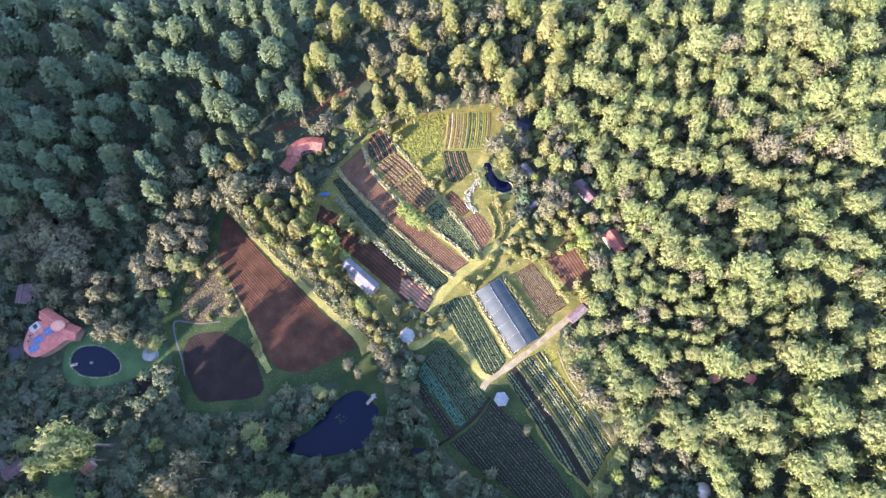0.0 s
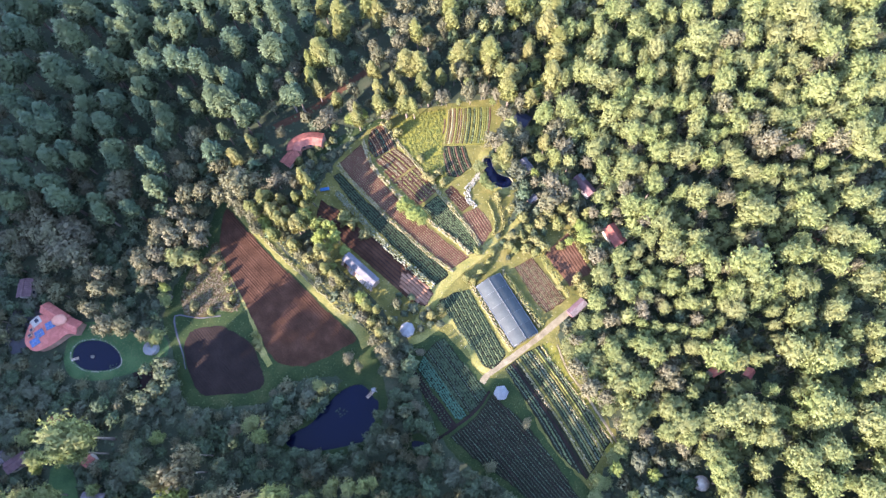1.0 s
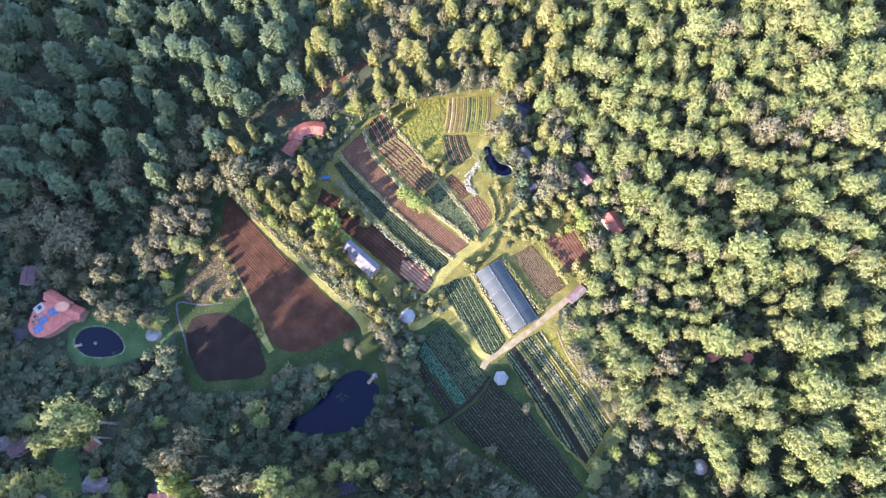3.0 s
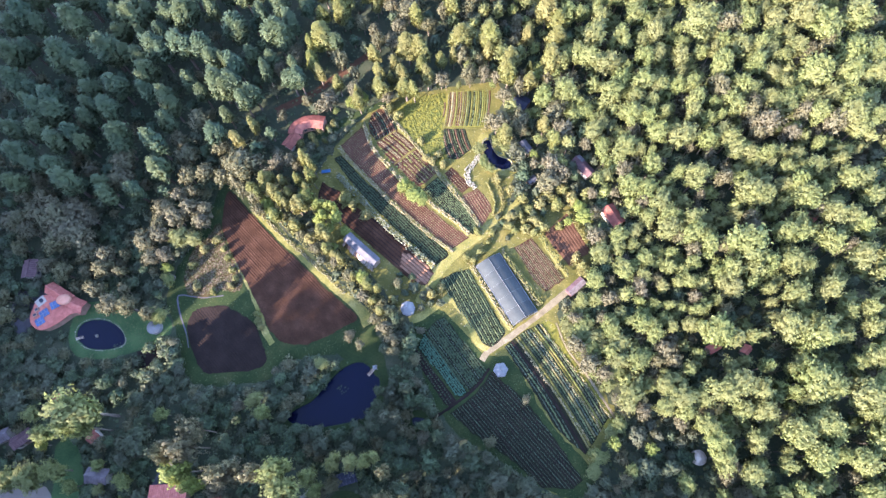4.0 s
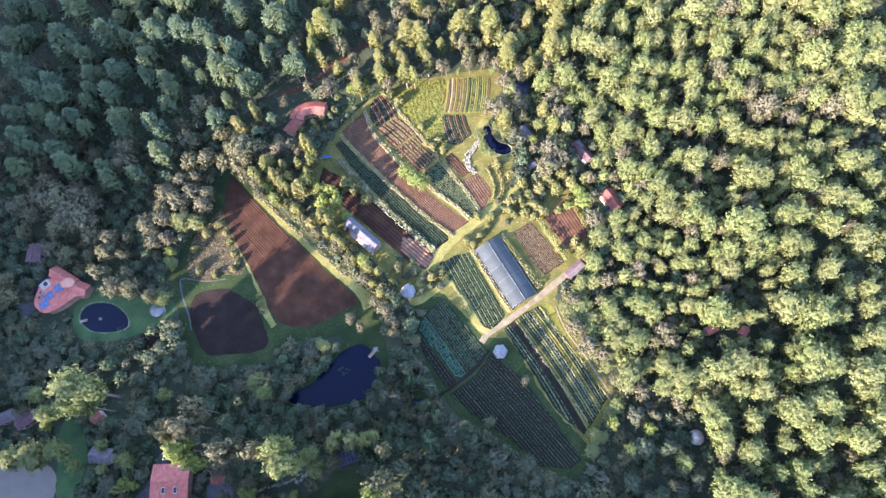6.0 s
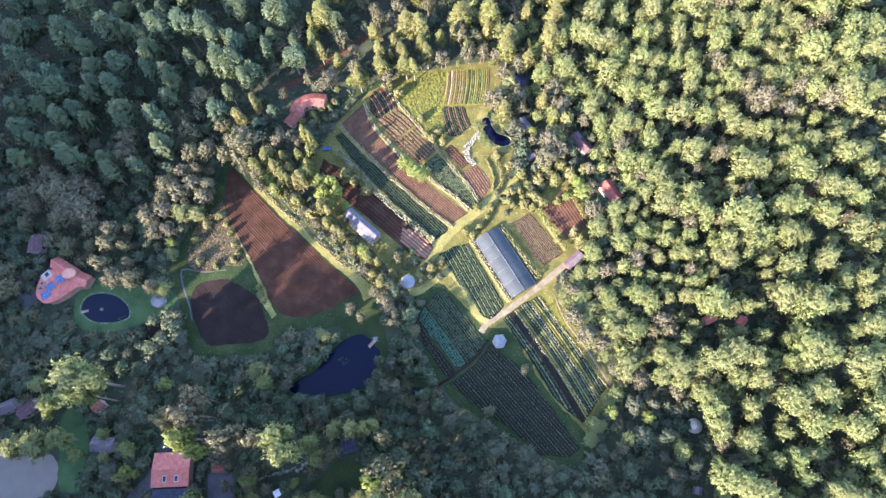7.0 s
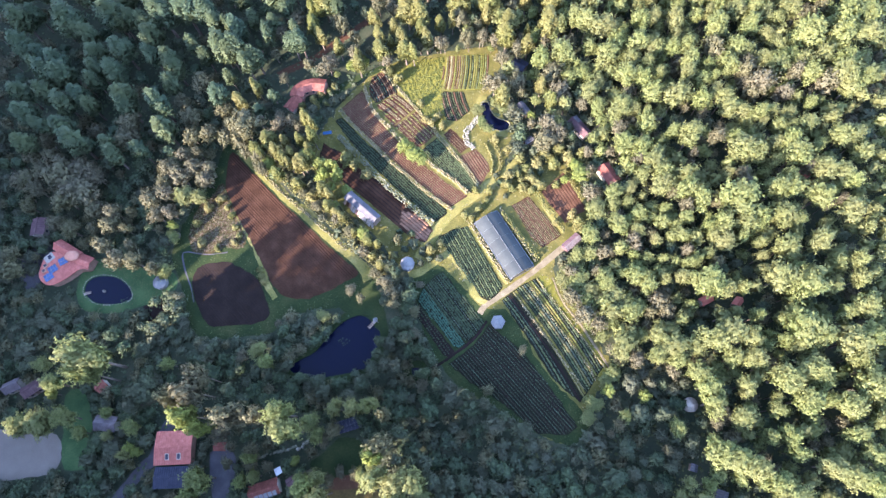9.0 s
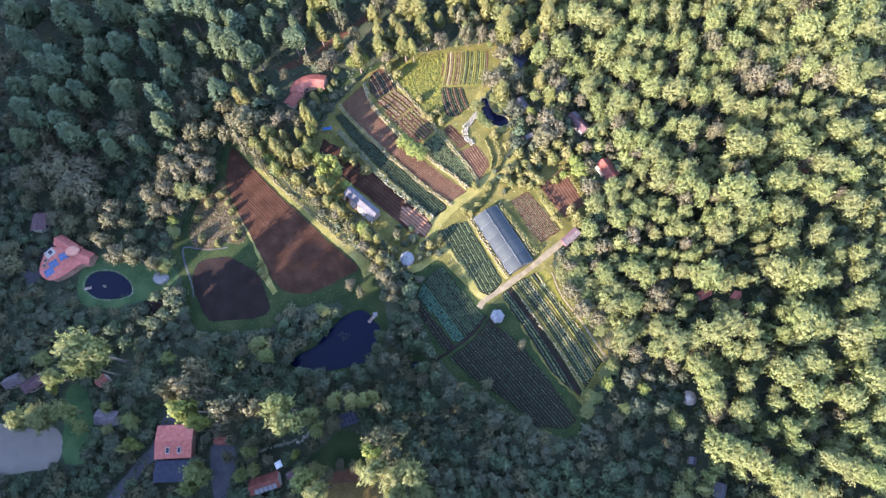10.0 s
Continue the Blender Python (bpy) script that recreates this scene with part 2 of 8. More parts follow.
def thing(name, label, category, x=0.0, y=0.0, z=0.0, turn=0.0, group="", kind=""):
    ob = new(name)
    ob.empty_display_size = 0.5
    ob.matrix_basis = pose(x, y, z, 0, 0, turn)
    return tagged(ob, label, category, group, kind)


def box_data(name, sx, sy, sz, material, bevel=0.02, base=True):
    bm = bmesh.new()
    bmesh.ops.create_cube(bm, size=1)
    for v in bm.verts:
        v.co = Vector((v.co.x * sx, v.co.y * sy, (v.co.z + (0.5 if base else 0)) * sz))
    if bevel:
        bmesh.ops.bevel(bm, geom=bm.edges[:], offset=min(bevel, 0.3 * min(sx, sy, sz)), segments=1, affect="EDGES")
    return finish(bm, name, material)


def finish(bm, name, material):
    me = bpy.data.meshes.new(name)
    bm.to_mesh(me)
    bm.free()
    me.materials.append(material)
    return me


def smooth_outline(points, steps=5):
    """A closed Catmull-Rom curve through the points."""
    p = np.array(points, float)
    n, out = len(p), []
    for i in range(n):
        a, b_, c, d = p[i - 1], p[i], p[(i + 1) % n], p[(i + 2) % n]
        for s in np.linspace(0, 1, steps, endpoint=False):
            out.append(0.5 * (2 * b_ + (c - a) * s + (2 * a - 5 * b_ + 4 * c - d) * s**2 + (3 * b_ - a - 3 * c + d) * s**3))
    return np.array(out)


def smooth_line(points, step=1.0):
    p = np.array(points, float)
    p = np.vstack([2 * p[0] - p[1], p, 2 * p[-1] - p[-2]])
    out = []
    for i in range(1, len(p) - 2):
        a, b_, c, d = p[i - 1 : i + 3]
        n = max(2, int(np.hypot(*(c - b_)) / step))
        for s in np.linspace(0, 1, n, endpoint=False):
            out.append(0.5 * (2 * b_ + (c - a) * s + (2 * a - 5 * b_ + 4 * c - d) * s**2 + (3 * b_ - a - 3 * c + d) * s**3))
    out.append(p[-2])
    return np.array(out)


def inside(outline, xy):
    o, xy = np.asarray(outline), np.atleast_2d(xy)
    hit = np.zeros(len(xy), bool)
    for (x0, y0), (x1, y1) in zip(o, np.roll(o, -1, 0)):
        cross = (y0 > xy[:, 1]) != (y1 > xy[:, 1])
        hit ^= cross & (xy[:, 0] < (x1 - x0) * (xy[:, 1] - y0) / (y1 - y0 + 1e-12) + x0)
    return hit


def edge_distance(outline, xy):
    o, xy = np.asarray(outline), np.atleast_2d(xy)
    best = np.full(len(xy), 1e9)
    for a, b_ in zip(o, np.roll(o, -1, 0)):
        d = b_ - a
        t = np.clip(((xy - a) @ d) / (d @ d + 1e-12), 0, 1)
        best = np.minimum(best, np.hypot(*(xy - a - t[:, None] * d).T))
    return best


def slab(name, outline, z, thick, material):
    """A flat sheet with a skirt, its outline a closed curve."""
    n = len(outline)
    bm = bmesh.new()
    top = [bm.verts.new((x, y, z)) for x, y in outline]
    low = [bm.verts.new((x, y, z - thick)) for x, y in outline]
    bm.faces.new(top)
    for i in range(n):
        bm.faces.new((low[i], low[(i + 1) % n], top[(i + 1) % n], top[i]))
    bmesh.ops.triangulate(bm, faces=[f for f in bm.faces if len(f.verts) > 4])
    bmesh.ops.recalc_face_normals(bm, faces=bm.faces[:])
    return finish(bm, name, material)


def ragged(outline, size, seed):
    """The outline with a wandering edge, so that grass and soil do not meet in a ruled line."""
    r = np.random.default_rng(seed)
    o = []
    for a, b_ in zip(outline, np.roll(outline, -1, 0)):
        n = max(1, int(np.hypot(*(b_ - a)) / 1.2))
        for s in np.arange(n) / n:
            o.append(a + (b_ - a) * s + r.normal(0, size, 2))
    return np.array(o)


def strip_data(name, points, width, z, material, wander=0.12, seed=3, step=1.0):
    """A track of a given width along a line, with wandering edges and a slight crown."""
    r = np.random.default_rng(seed)
    line = smooth_line(points, step)
    d = np.gradient(line, axis=0)
    d /= np.hypot(*d.T)[:, None] + 1e-9
    side = np.stack([-d[:, 1], d[:, 0]], 1)
    n = len(line)
    rows = []
    for k, s in enumerate((-1, -0.5, 0, 0.5, 1)):
        off = width / 2 * s + (np.convolve(r.normal(0, 2.2 * wander, n + 6), np.ones(7) / 7, "valid") if abs(s) == 1 else 0)
        p = line + side * np.reshape(off, (-1, 1))
        rows.append(np.c_[p, np.full(n, z + 0.02 * (1 - s * s) - (0.03 if abs(s) == 1 else 0))])
    verts = np.vstack(rows)
    faces = [(k * n + i, k * n + i + 1, (k + 1) * n + i + 1, (k + 1) * n + i) for k in range(4) for i in range(n - 1)]
    return mesh_from(name, verts, [f[::-1] for f in faces], material)


# ---- plants ----
OCT_V = np.array([(1, 0, 0), (-1, 0, 0), (0, 1, 0), (0, -1, 0), (0, 0, 1), (0, 0, -1)], float)
OCT_F = np.array([(0, 2, 4), (2, 1, 4), (1, 3, 4), (3, 0, 4), (2, 0, 5), (1, 2, 5), (3, 1, 5), (0, 3, 5)])


def leaf_cloud(centres, radii, leaf, per_clump, rng, core=0.75):
    """Clumps of foliage: a small rough core in each, wrapped in tilted leaf sprays. All faces are triangles."""
    V, F, N, base = [], [], [], 0
    for c, r in zip(centres, radii):
        turn, _ = np.linalg.qr(rng.normal(size=(3, 3)))
        V.append(c + (OCT_V * (core * r * rng.uniform(0.75, 1.2, (6, 1)))) @ turn.T)
        F.append(OCT_F + base)
        N.append(OCT_V @ turn.T)
        base += 6
        d = rng.normal(size=(per_clump, 3))
        d[:, 2] += 0.4
        d /= np.linalg.norm(d, axis=1)[:, None]
        p = c + d * r * rng.uniform(0.6, 1.15, (per_clump, 1))
        n = (d + rng.normal(0, 0.5, d.shape)) * (1, 1, 0.65)
        n /= np.linalg.norm(n, axis=1)[:, None]
        a = np.cross(n, rng.normal(size=d.shape))
        a /= np.linalg.norm(a, axis=1)[:, None] + 1e-9
        b_ = np.cross(n, a)
        s = leaf * rng.uniform(0.6, 1.3, (per_clump, 1))
        quad = np.stack([p + a * s, p + b_ * s * 0.7, p - a * s, p - b_ * s * 0.7], 1).reshape(-1, 3)
        V.append(quad)
        N.append(np.repeat(0.6 * d + 0.4 * n, 4, 0))
        i = base + 4 * np.arange(per_clump)[:, None]
        F.append(np.vstack([i + (0, 1, 2), i + (0, 2, 3)]))
        base += 4 * per_clump
    return np.vstack(V), np.vstack(F), np.vstack(N)


def crown_profile(kind, h):
    """Radius and height of a crown's outline from its base, h = 0, to its top, h = 1, for a tree with crown radius and height 1."""
    if kind == "pine":
        return (1 - h**2.3) ** 0.6 * (0.6 + 0.4 * np.minimum(1, h / 0.2)), 0.34 + 0.66 * h
    if kind == "cone":
        return (1 - h**1.8) ** 0.72 * (0.62 + 0.38 * np.minimum(1, h / 0.16)), 0.3 + 0.7 * h
    if kind == "shrub":
        return np.sqrt(np.clip(1 - h**2, 0, 1)), 0.04 + 0.96 * h
    low = 0.66 + 0.34 * np.sin(np.pi / 2 * np.minimum(1, h / 0.4))
    return np.where(h < 0.4, low, np.sqrt(np.clip(1 - ((h - 0.4) / 0.6) ** 2, 0, 1))), 0.38 + 0.62 * h


def crown_arrays(kind, R, H, rng, leaf=0.3, leaves=1200, lumps=46, rings=9, turns=14, core=0.86, depth=0.26):
    """A lumpy crown: boughs swell out of a rough dark core, and small leaf sprays cover them. All faces are triangles."""
    size = np.array((R, R, H))
    bend, bend2 = rng.uniform(0, 6.28, 2)
    lean = rng.normal(0, 0.07, 2)

    def at(h, a):
        rad, z = crown_profile(kind, h)
        rad = rad * (1 + 0.17 * np.sin(2 * a + bend) + 0.13 * np.sin(3 * a + bend2 + 3 * h) + 0.09 * np.sin(5 * a + bend - 4 * h))
        return np.stack([np.cos(a) * rad + lean[0] * h, np.sin(a) * rad + lean[1] * h, z], -1)

    hl = np.sqrt((np.arange(lumps) + rng.uniform(0.2, 0.8, lumps)) / lumps)
    hl = np.where(hl > 0.97, 0.97, hl) if kind in ("pine", "cone") else 1 - (1 - hl) ** 0.8
    al = np.arange(lumps) * 2.39996 + rng.normal(0, 0.35, lumps)
    bough = at(hl, al) * size
    reach = 1.9 * R / math.sqrt(lumps) * rng.uniform(0.75, 1.2, lumps)
    axis = np.array([0, 0, (0.3 if kind == "shrub" else 0.62) * H])
    heart = axis + (bough - axis) * 0.66

    def swell(p):
        """Moves points out where a bough lies, in between them; also the nearest bough of each."""
        d = np.linalg.norm(p[:, None] - bough[None], axis=2) / reach
        k = d.argmin(1)
        lift = 1 - depth + depth * 1.25 * np.exp(-(d.min(1) ** 2) * 1.3)
        return axis + (p - axis) * lift[:, None], k

    hh, aa = np.meshgrid(np.linspace(0, 0.98, rings), np.arange(turns) * 2 * math.pi / turns, indexing="ij")
    p = at(hh.ravel(), aa.ravel() + 0.2 * hh.ravel()) * size
    p, k = swell(p)
    p = axis + (p - axis) * (core * rng.uniform(0.94, 1.05, (len(p), 1)))
    i = np.arange((rings - 1) * turns)
    j = i - i % turns + (i + 1) % turns
    F = [np.c_[i, j, j + turns], np.c_[i, j + turns, i + turns]]
    V = [p, np.array([p[:turns].mean(0), p[-turns:].mean(0) + (0, 0, 0.02 * H)])]
    base = len(p)
    e = np.arange(turns)
    F += [np.c_[(e + 1) % turns, e, np.full(turns, base)], np.c_[base - turns + e, base - turns + (e + 1) % turns, np.full(turns, base + 1)]]
    N = [p - heart[k], np.array([(0, 0, -1.0), (0, 0, 1.0)])]
    base += 2
    # leaf sprays, more of them where the crown is broad
    h = rng.uniform(0, 1, leaves * 3)
    h = h[rng.uniform(size=len(h)) < 0.35 + 0.65 * crown_profile(kind, h)[0]][:leaves]
    h = np.where(rng.uniform(size=len(h)) < 0.22, 1 - 0.35 * rng.uniform(0, 1, len(h)) ** 2, h)
    a = rng.uniform(0, 2 * math.pi, len(h))
    p, k = swell(at(h, a) * size)
    p = axis + (p - axis) * rng.uniform(0.84, 1.13, (len(p), 1))
    out = p - heart[k]
    out /= np.linalg.norm(out, axis=1)[:, None] + 1e-9
    n = out + rng.normal(0, 0.55, p.shape)
    n /= np.linalg.norm(n, axis=1)[:, None]
    u = np.cross(n, rng.normal(size=p.shape))
    u /= np.linalg.norm(u, axis=1)[:, None] + 1e-9
    w_ = np.cross(n, u)
    s = leaf * rng.uniform(0.65, 1.35, (len(p), 1))
    V.append(np.stack([p + u * s, p - 0.55 * u * s + 0.75 * w_ * s, p - 0.55 * u * s - 0.75 * w_ * s], 1).reshape(-1, 3))
    N.append(np.repeat(0.5 * out + 0.5 * n, 3, 0))
    F.append(base + np.arange(3 * len(p)).reshape(-1, 3))
    V, F, N = np.vstack(V), np.vstack(F), np.vstack(N)
    N = N / (np.linalg.norm(N, axis=1)[:, None] + 1e-9)
    # faces look outwards
    face = np.cross(V[F[:, 1]] - V[F[:, 0]], V[F[:, 2]] - V[F[:, 0]])
    back = (face * N[F].sum(1)).sum(1) < 0
    F[back] = F[back][:, ::-1]
    return V, F, N


def trunk_arrays(R, H, rng, reach=0.75):
    """A tapered trunk with a few limbs."""
    V, F, base = [], [], 0
    limbs = [((0, 0, -0.3), (rng.normal(0, 0.2), rng.normal(0, 0.2), H * reach), 0.028 * H * 0.6 + 0.06, 0.05)]
    for k in range(4):
        a, z = rng.uniform(0, 6.28), H * rng.uniform(0.35, 0.6)
        limbs.append(((0, 0, z), (math.cos(a) * R * 0.6, math.sin(a) * R * 0.6, z + 0.18 * H), 0.08, 0.03))
    for p, q, r0, r1 in limbs:
        p, q = np.array(p, float), np.array(q, float)
        d = (q - p) / np.linalg.norm(q - p)
        u = np.cross(d, (1, 0.3, 0.1))
        u /= np.linalg.norm(u)
        v = np.cross(d, u)
        for s, r in ((0, r0), (0.5, 0.6 * r0 + 0.4 * r1), (1, r1)):
            c = p + (q - p) * s + (rng.normal(0, 0.08, 3) if s == 0.5 else 0)
            ang = np.arange(5) * 2 * math.pi / 5
            V.append(c + r * (np.cos(ang)[:, None] * u + np.sin(ang)[:, None] * v))
        for ring in (0, 1):
            for i in range(5):
                a0, a1 = base + ring * 5 + i, base + ring * 5 + (i + 1) % 5
                F += [(a0, a1, a1 + 5), (a0, a1 + 5, a0 + 5)]
        base += 15
    return np.vstack(V), np.array(F)


TREE_KINDS = {
    "oak": ("oak_tree", "rounded yellow-green broadleaf tree in dense woodland", "oak", LEAF_OAK, 3.6, 17.0),
    "pine": ("pine_tree", "tall dark green pine on the wooded slope", "pine", LEAF_PINE, 2.7, 18.0),
    "cone": ("pine_tree", "tall sunlit olive-green pine above the farm", "cone", LEAF_CONE, 2.8, 15.0),
    "dry": ("deciduous_tree", "grey-brown half-bare deciduous tree at the wood's edge", "oak", LEAF_DRY, 3.4, 11.0),
    "dark": ("broadleaf_tree", "broadleaf tree in the shaded valley, its leaves darkened for the shade", "oak", LEAF_SHADE, 3.0, 9.0),
    "lime": ("young_tree", "bright lime-green leafy tree catching the sun", "oak", LEAF_LIME, 2.6, 11.0),
    "shrub": ("shrub", "low rounded green shrub on the grass", "shrub", LEAF_SHADE, 1.6, 3.0),
    "bush": ("garden_bush", "sunlit yellow-green garden bush", "shrub", LEAF_HEDGE, 1.5, 2.6),
}
TREE_MODELS, LIGHT_MODELS = {}, {}
for kind_name, (ob_name, lab, shape, leafmat, R, H) in TREE_KINDS.items():
    TREE_MODELS[kind_name], LIGHT_MODELS[kind_name] = [], []
    tall = R > 2
    # half-bare crowns are looser, with a smaller core
    loose = dict(core=0.72, depth=0.42) if kind_name == "dry" else dict(core=0.86, depth=0.24) if shape in ("pine", "cone") else dict(core=0.84, depth=0.34)
    for k in range(7 if tall else 4):
        rng = np.random.default_rng(100 + 17 * k + len(kind_name))
        cv, cf, cn = crown_arrays(shape, R, H, rng, 0.31 if tall else 0.2, 1500 if tall else 520, (44 if shape in ("pine", "cone") else 40) if tall else 20, **loose)
        tv, tf = trunk_arrays(R, H, rng)
        TREE_MODELS[kind_name].append((big_mesh(ob_name + "_crown", cv, cf, leafmat, cn), big_mesh(ob_name + "_trunk", tv, tf, BARK)))
        cv, cf, cn = crown_arrays(shape, R, H, rng, 0.46 if tall else 0.3, 230 if tall else 130, 22 if tall else 12, 6, 8, **loose)
        LIGHT_MODELS[kind_name].append((cv, cf, tv[:15], tf[:20], cn))
PLANTED = []


def tree(kind_name, x, y, R=None, H=None, label="", group=""):
    """One tree as a thing: trunk and crown, sized and turned from a shared model."""
    ob_name, lab, shape, leafmat, R0, H0 = TREE_KINDS[kind_name]
    R, H = (R or R0) * (1.38 if kind_name == "oak" else 1.34 if kind_name == "pine" else 1.2 if kind_name in ("cone", "dry") else 1.03), H or H0
    crown, trunk = TREE_MODELS[kind_name][int(RNG.integers(len(TREE_MODELS[kind_name])))]
    top = thing(ob_name, label or lab, "tree" if H > 4 else "shrub", x, y, 0, RNG.uniform(0, 360), group)
    wide = RNG.uniform(0.84, 1.17)
    top.scale = (R / R0 * wide, R / R0 / wide, H / H0)
    part("trunk", trunk, top)
    part("crown", crown, top)
    PLANTED.append((x, y, R))
    return top


def woodland(name, label, kind_name, spots):
    """Trees past counting, joined into one crown mesh and one trunk mesh."""
    ob_name, lab, shape, leafmat, R0, H0 = TREE_KINDS[kind_name]
    CV, CF, CN, TV, TF, nb, tb = [], [], [], [], [], 0, 0
    for x, y, R, H in spots:
        cv, cf, tv, tf, cn = LIGHT_MODELS[kind_name][int(RNG.integers(len(LIGHT_MODELS[kind_name])))]
        a = RNG.uniform(0, 2 * math.pi)
        m = np.array([[math.cos(a) * R / R0, -math.sin(a) * R / R0, 0], [math.sin(a) * R / R0, math.cos(a) * R / R0, 0], [0, 0, H / H0]])
        ground_z = float(land(x, y))
        CV.append(cv @ m.T + (x, y, ground_z))
        CF.append(cf + nb)
        CN.append(cn @ np.array([[math.cos(a), -math.sin(a), 0], [math.sin(a), math.cos(a), 0], [0, 0, 1]]).T)
        nb += len(cv)
        TV.append(tv @ m.T + (x, y, ground_z))
        TF.append(tf + tb)
        tb += len(tv)
    if not spots:
        return
    top = thing(name, label, "woodland", kind="stuff")
    tagged(part("crowns", big_mesh(name + "_crowns", np.vstack(CV), np.vstack(CF), leafmat, np.vstack(CN)), top), kind="stuff")
    tagged(part("trunks", big_mesh(name + "_trunks", np.vstack(TV), np.vstack(TF), BARK), top), kind="stuff")


def hedge(name, label, points, width, height, leafmat, gap=0.42, leaf=0.13, category="hedge", seed=1, scatter=0.35, per_clump=9):
    """A row of clumps along a line, of uneven height and breadth."""
    r = np.random.default_rng(seed)
    line = smooth_line(points, gap)
    n = len(line)
    d = np.gradient(line, axis=0)
    d /= np.hypot(*d.T)[:, None] + 1e-9
    side = np.stack([-d[:, 1], d[:, 0]], 1)
    rows = max(1, int(width / 0.6))
    C, RR = [], []
    for k in range(rows):
        keep = r.uniform(size=n) > 0.1
        off = (k - (rows - 1) / 2) * width / rows + r.normal(0, scatter * 0.4, n)
        rad = (0.5 * width / rows + 0.08) * r.uniform(0.6, 1.35, n)
        p = line + side * off[:, None]
        z = height * r.uniform(0.45, 0.9, n) - 0.5 * rad
        C.append(np.c_[p, np.maximum(z, 0.1)][keep])
        RR.append(rad[keep])
    v, f, near = leaf_cloud(np.vstack(C), np.hstack(RR), leaf, per_clump, r, core=0.8)
    ob = new(name, big_mesh(name, v, f, leafmat))
    return tagged(ob, label, category)


def clip_rows(outline, angle, spacing, margin=0.3):
    """Stretches of parallel lines inside an outline: (start, end) pairs."""
    d = np.array([math.cos(angle), math.sin(angle)])
    n = np.array([-d[1], d[0]])
    o = np.asarray(outline)
    s = o @ n
    out = []
    for c in np.arange(s.min() + spacing * 0.6, s.max() - spacing * 0.3, spacing):
        ts = []
        for a, b_ in zip(o, np.roll(o, -1, 0)):
            sa, sb = a @ n - c, b_ @ n - c
            if (sa > 0) != (sb > 0):
                q = a + (b_ - a) * sa / (sa - sb)
                ts.append(q @ d)
        ts.sort()
        for t0, t1 in zip(ts[::2], ts[1::2]):
            if t1 - t0 > 2 * margin + 0.8:
                out.append((d * (t0 + margin) + n * c, d * (t1 - margin) + n * c))
    return out


def ridge_arrays(a, b_, width, height, rng, step=1.6, bow=0.0):
    """A raised bed or furrow ridge with a rounded, uneven profile."""
    length = np.hypot(*(b_ - a))
    n = max(3, int(length / step) + 1)
    t = np.linspace(0, 1, n)
    d = (b_ - a) / length
    side = np.array([-d[1], d[0]])
    p = a + (b_ - a) * t[:, None] + side * (bow * 4 * t * (1 - t))[:, None] * length
    V = []
    for s, h in ((-0.5, 0.0), (-0.28, 0.85), (0.0, 1.0), (0.28, 0.85), (0.5, 0.0)):
        off = s * width + rng.normal(0, 0.04 * width, n)
        z = h * height * rng.uniform(0.8, 1.15, n)
        z[[0, -1]] = 0
        V.append(np.c_[p + side * off[:, None], z])
    F = [(k * n + i, k * n + i + 1, (k + 1) * n + i + 1, (k + 1) * n + i) for k in range(4) for i in range(n - 1)]
    return np.vstack(V), np.array(F)[:, ::-1], p


def plant_arrays(points, size, rng, height=0.8, spread=6):
    """Small leafy rosettes: a ring of drooping leaves round a raised heart."""
    points = np.asarray(points)
    n = len(points)
    s = size * rng.uniform(0.65, 1.25, n)
    a0 = rng.uniform(0, 6.28, n)
    V = np.zeros((n, spread + 1, 3))
    V[:, 0, :] = points
    V[:, 0, 2] += s * height
    for k in range(spread):
        a = a0 + k * 2 * math.pi / spread
        rr = s * rng.uniform(0.7, 1.25, n)
        V[:, k + 1, 0] = points[:, 0] + np.cos(a) * rr
        V[:, k + 1, 1] = points[:, 1] + np.sin(a) * rr
        V[:, k + 1, 2] = points[:, 2] + s * height * rng.uniform(0.15, 0.65, n)
    f = np.array([(0, k + 1, (k + 1) % spread + 1) for k in range(spread)])
    F = (np.arange(n)[:, None, None] * (spread + 1) + f).reshape(-1, 3)
    return V.reshape(-1, 3), F


def widened(o, by):
    """An outline moved outwards on all sides."""
    d = np.roll(o, -1, 0) - o
    turn = np.sign((o[:, 0] * np.roll(o[:, 1], -1) - np.roll(o[:, 0], -1) * o[:, 1]).sum())
    n = np.stack([d[:, 1], -d[:, 0]], 1) * turn / (np.hypot(*d.T)[:, None] + 1e-9)
    n = n + np.roll(n, 1, 0)
    return o + by * n / np.maximum(np.hypot(*n.T)[:, None], 0.7)


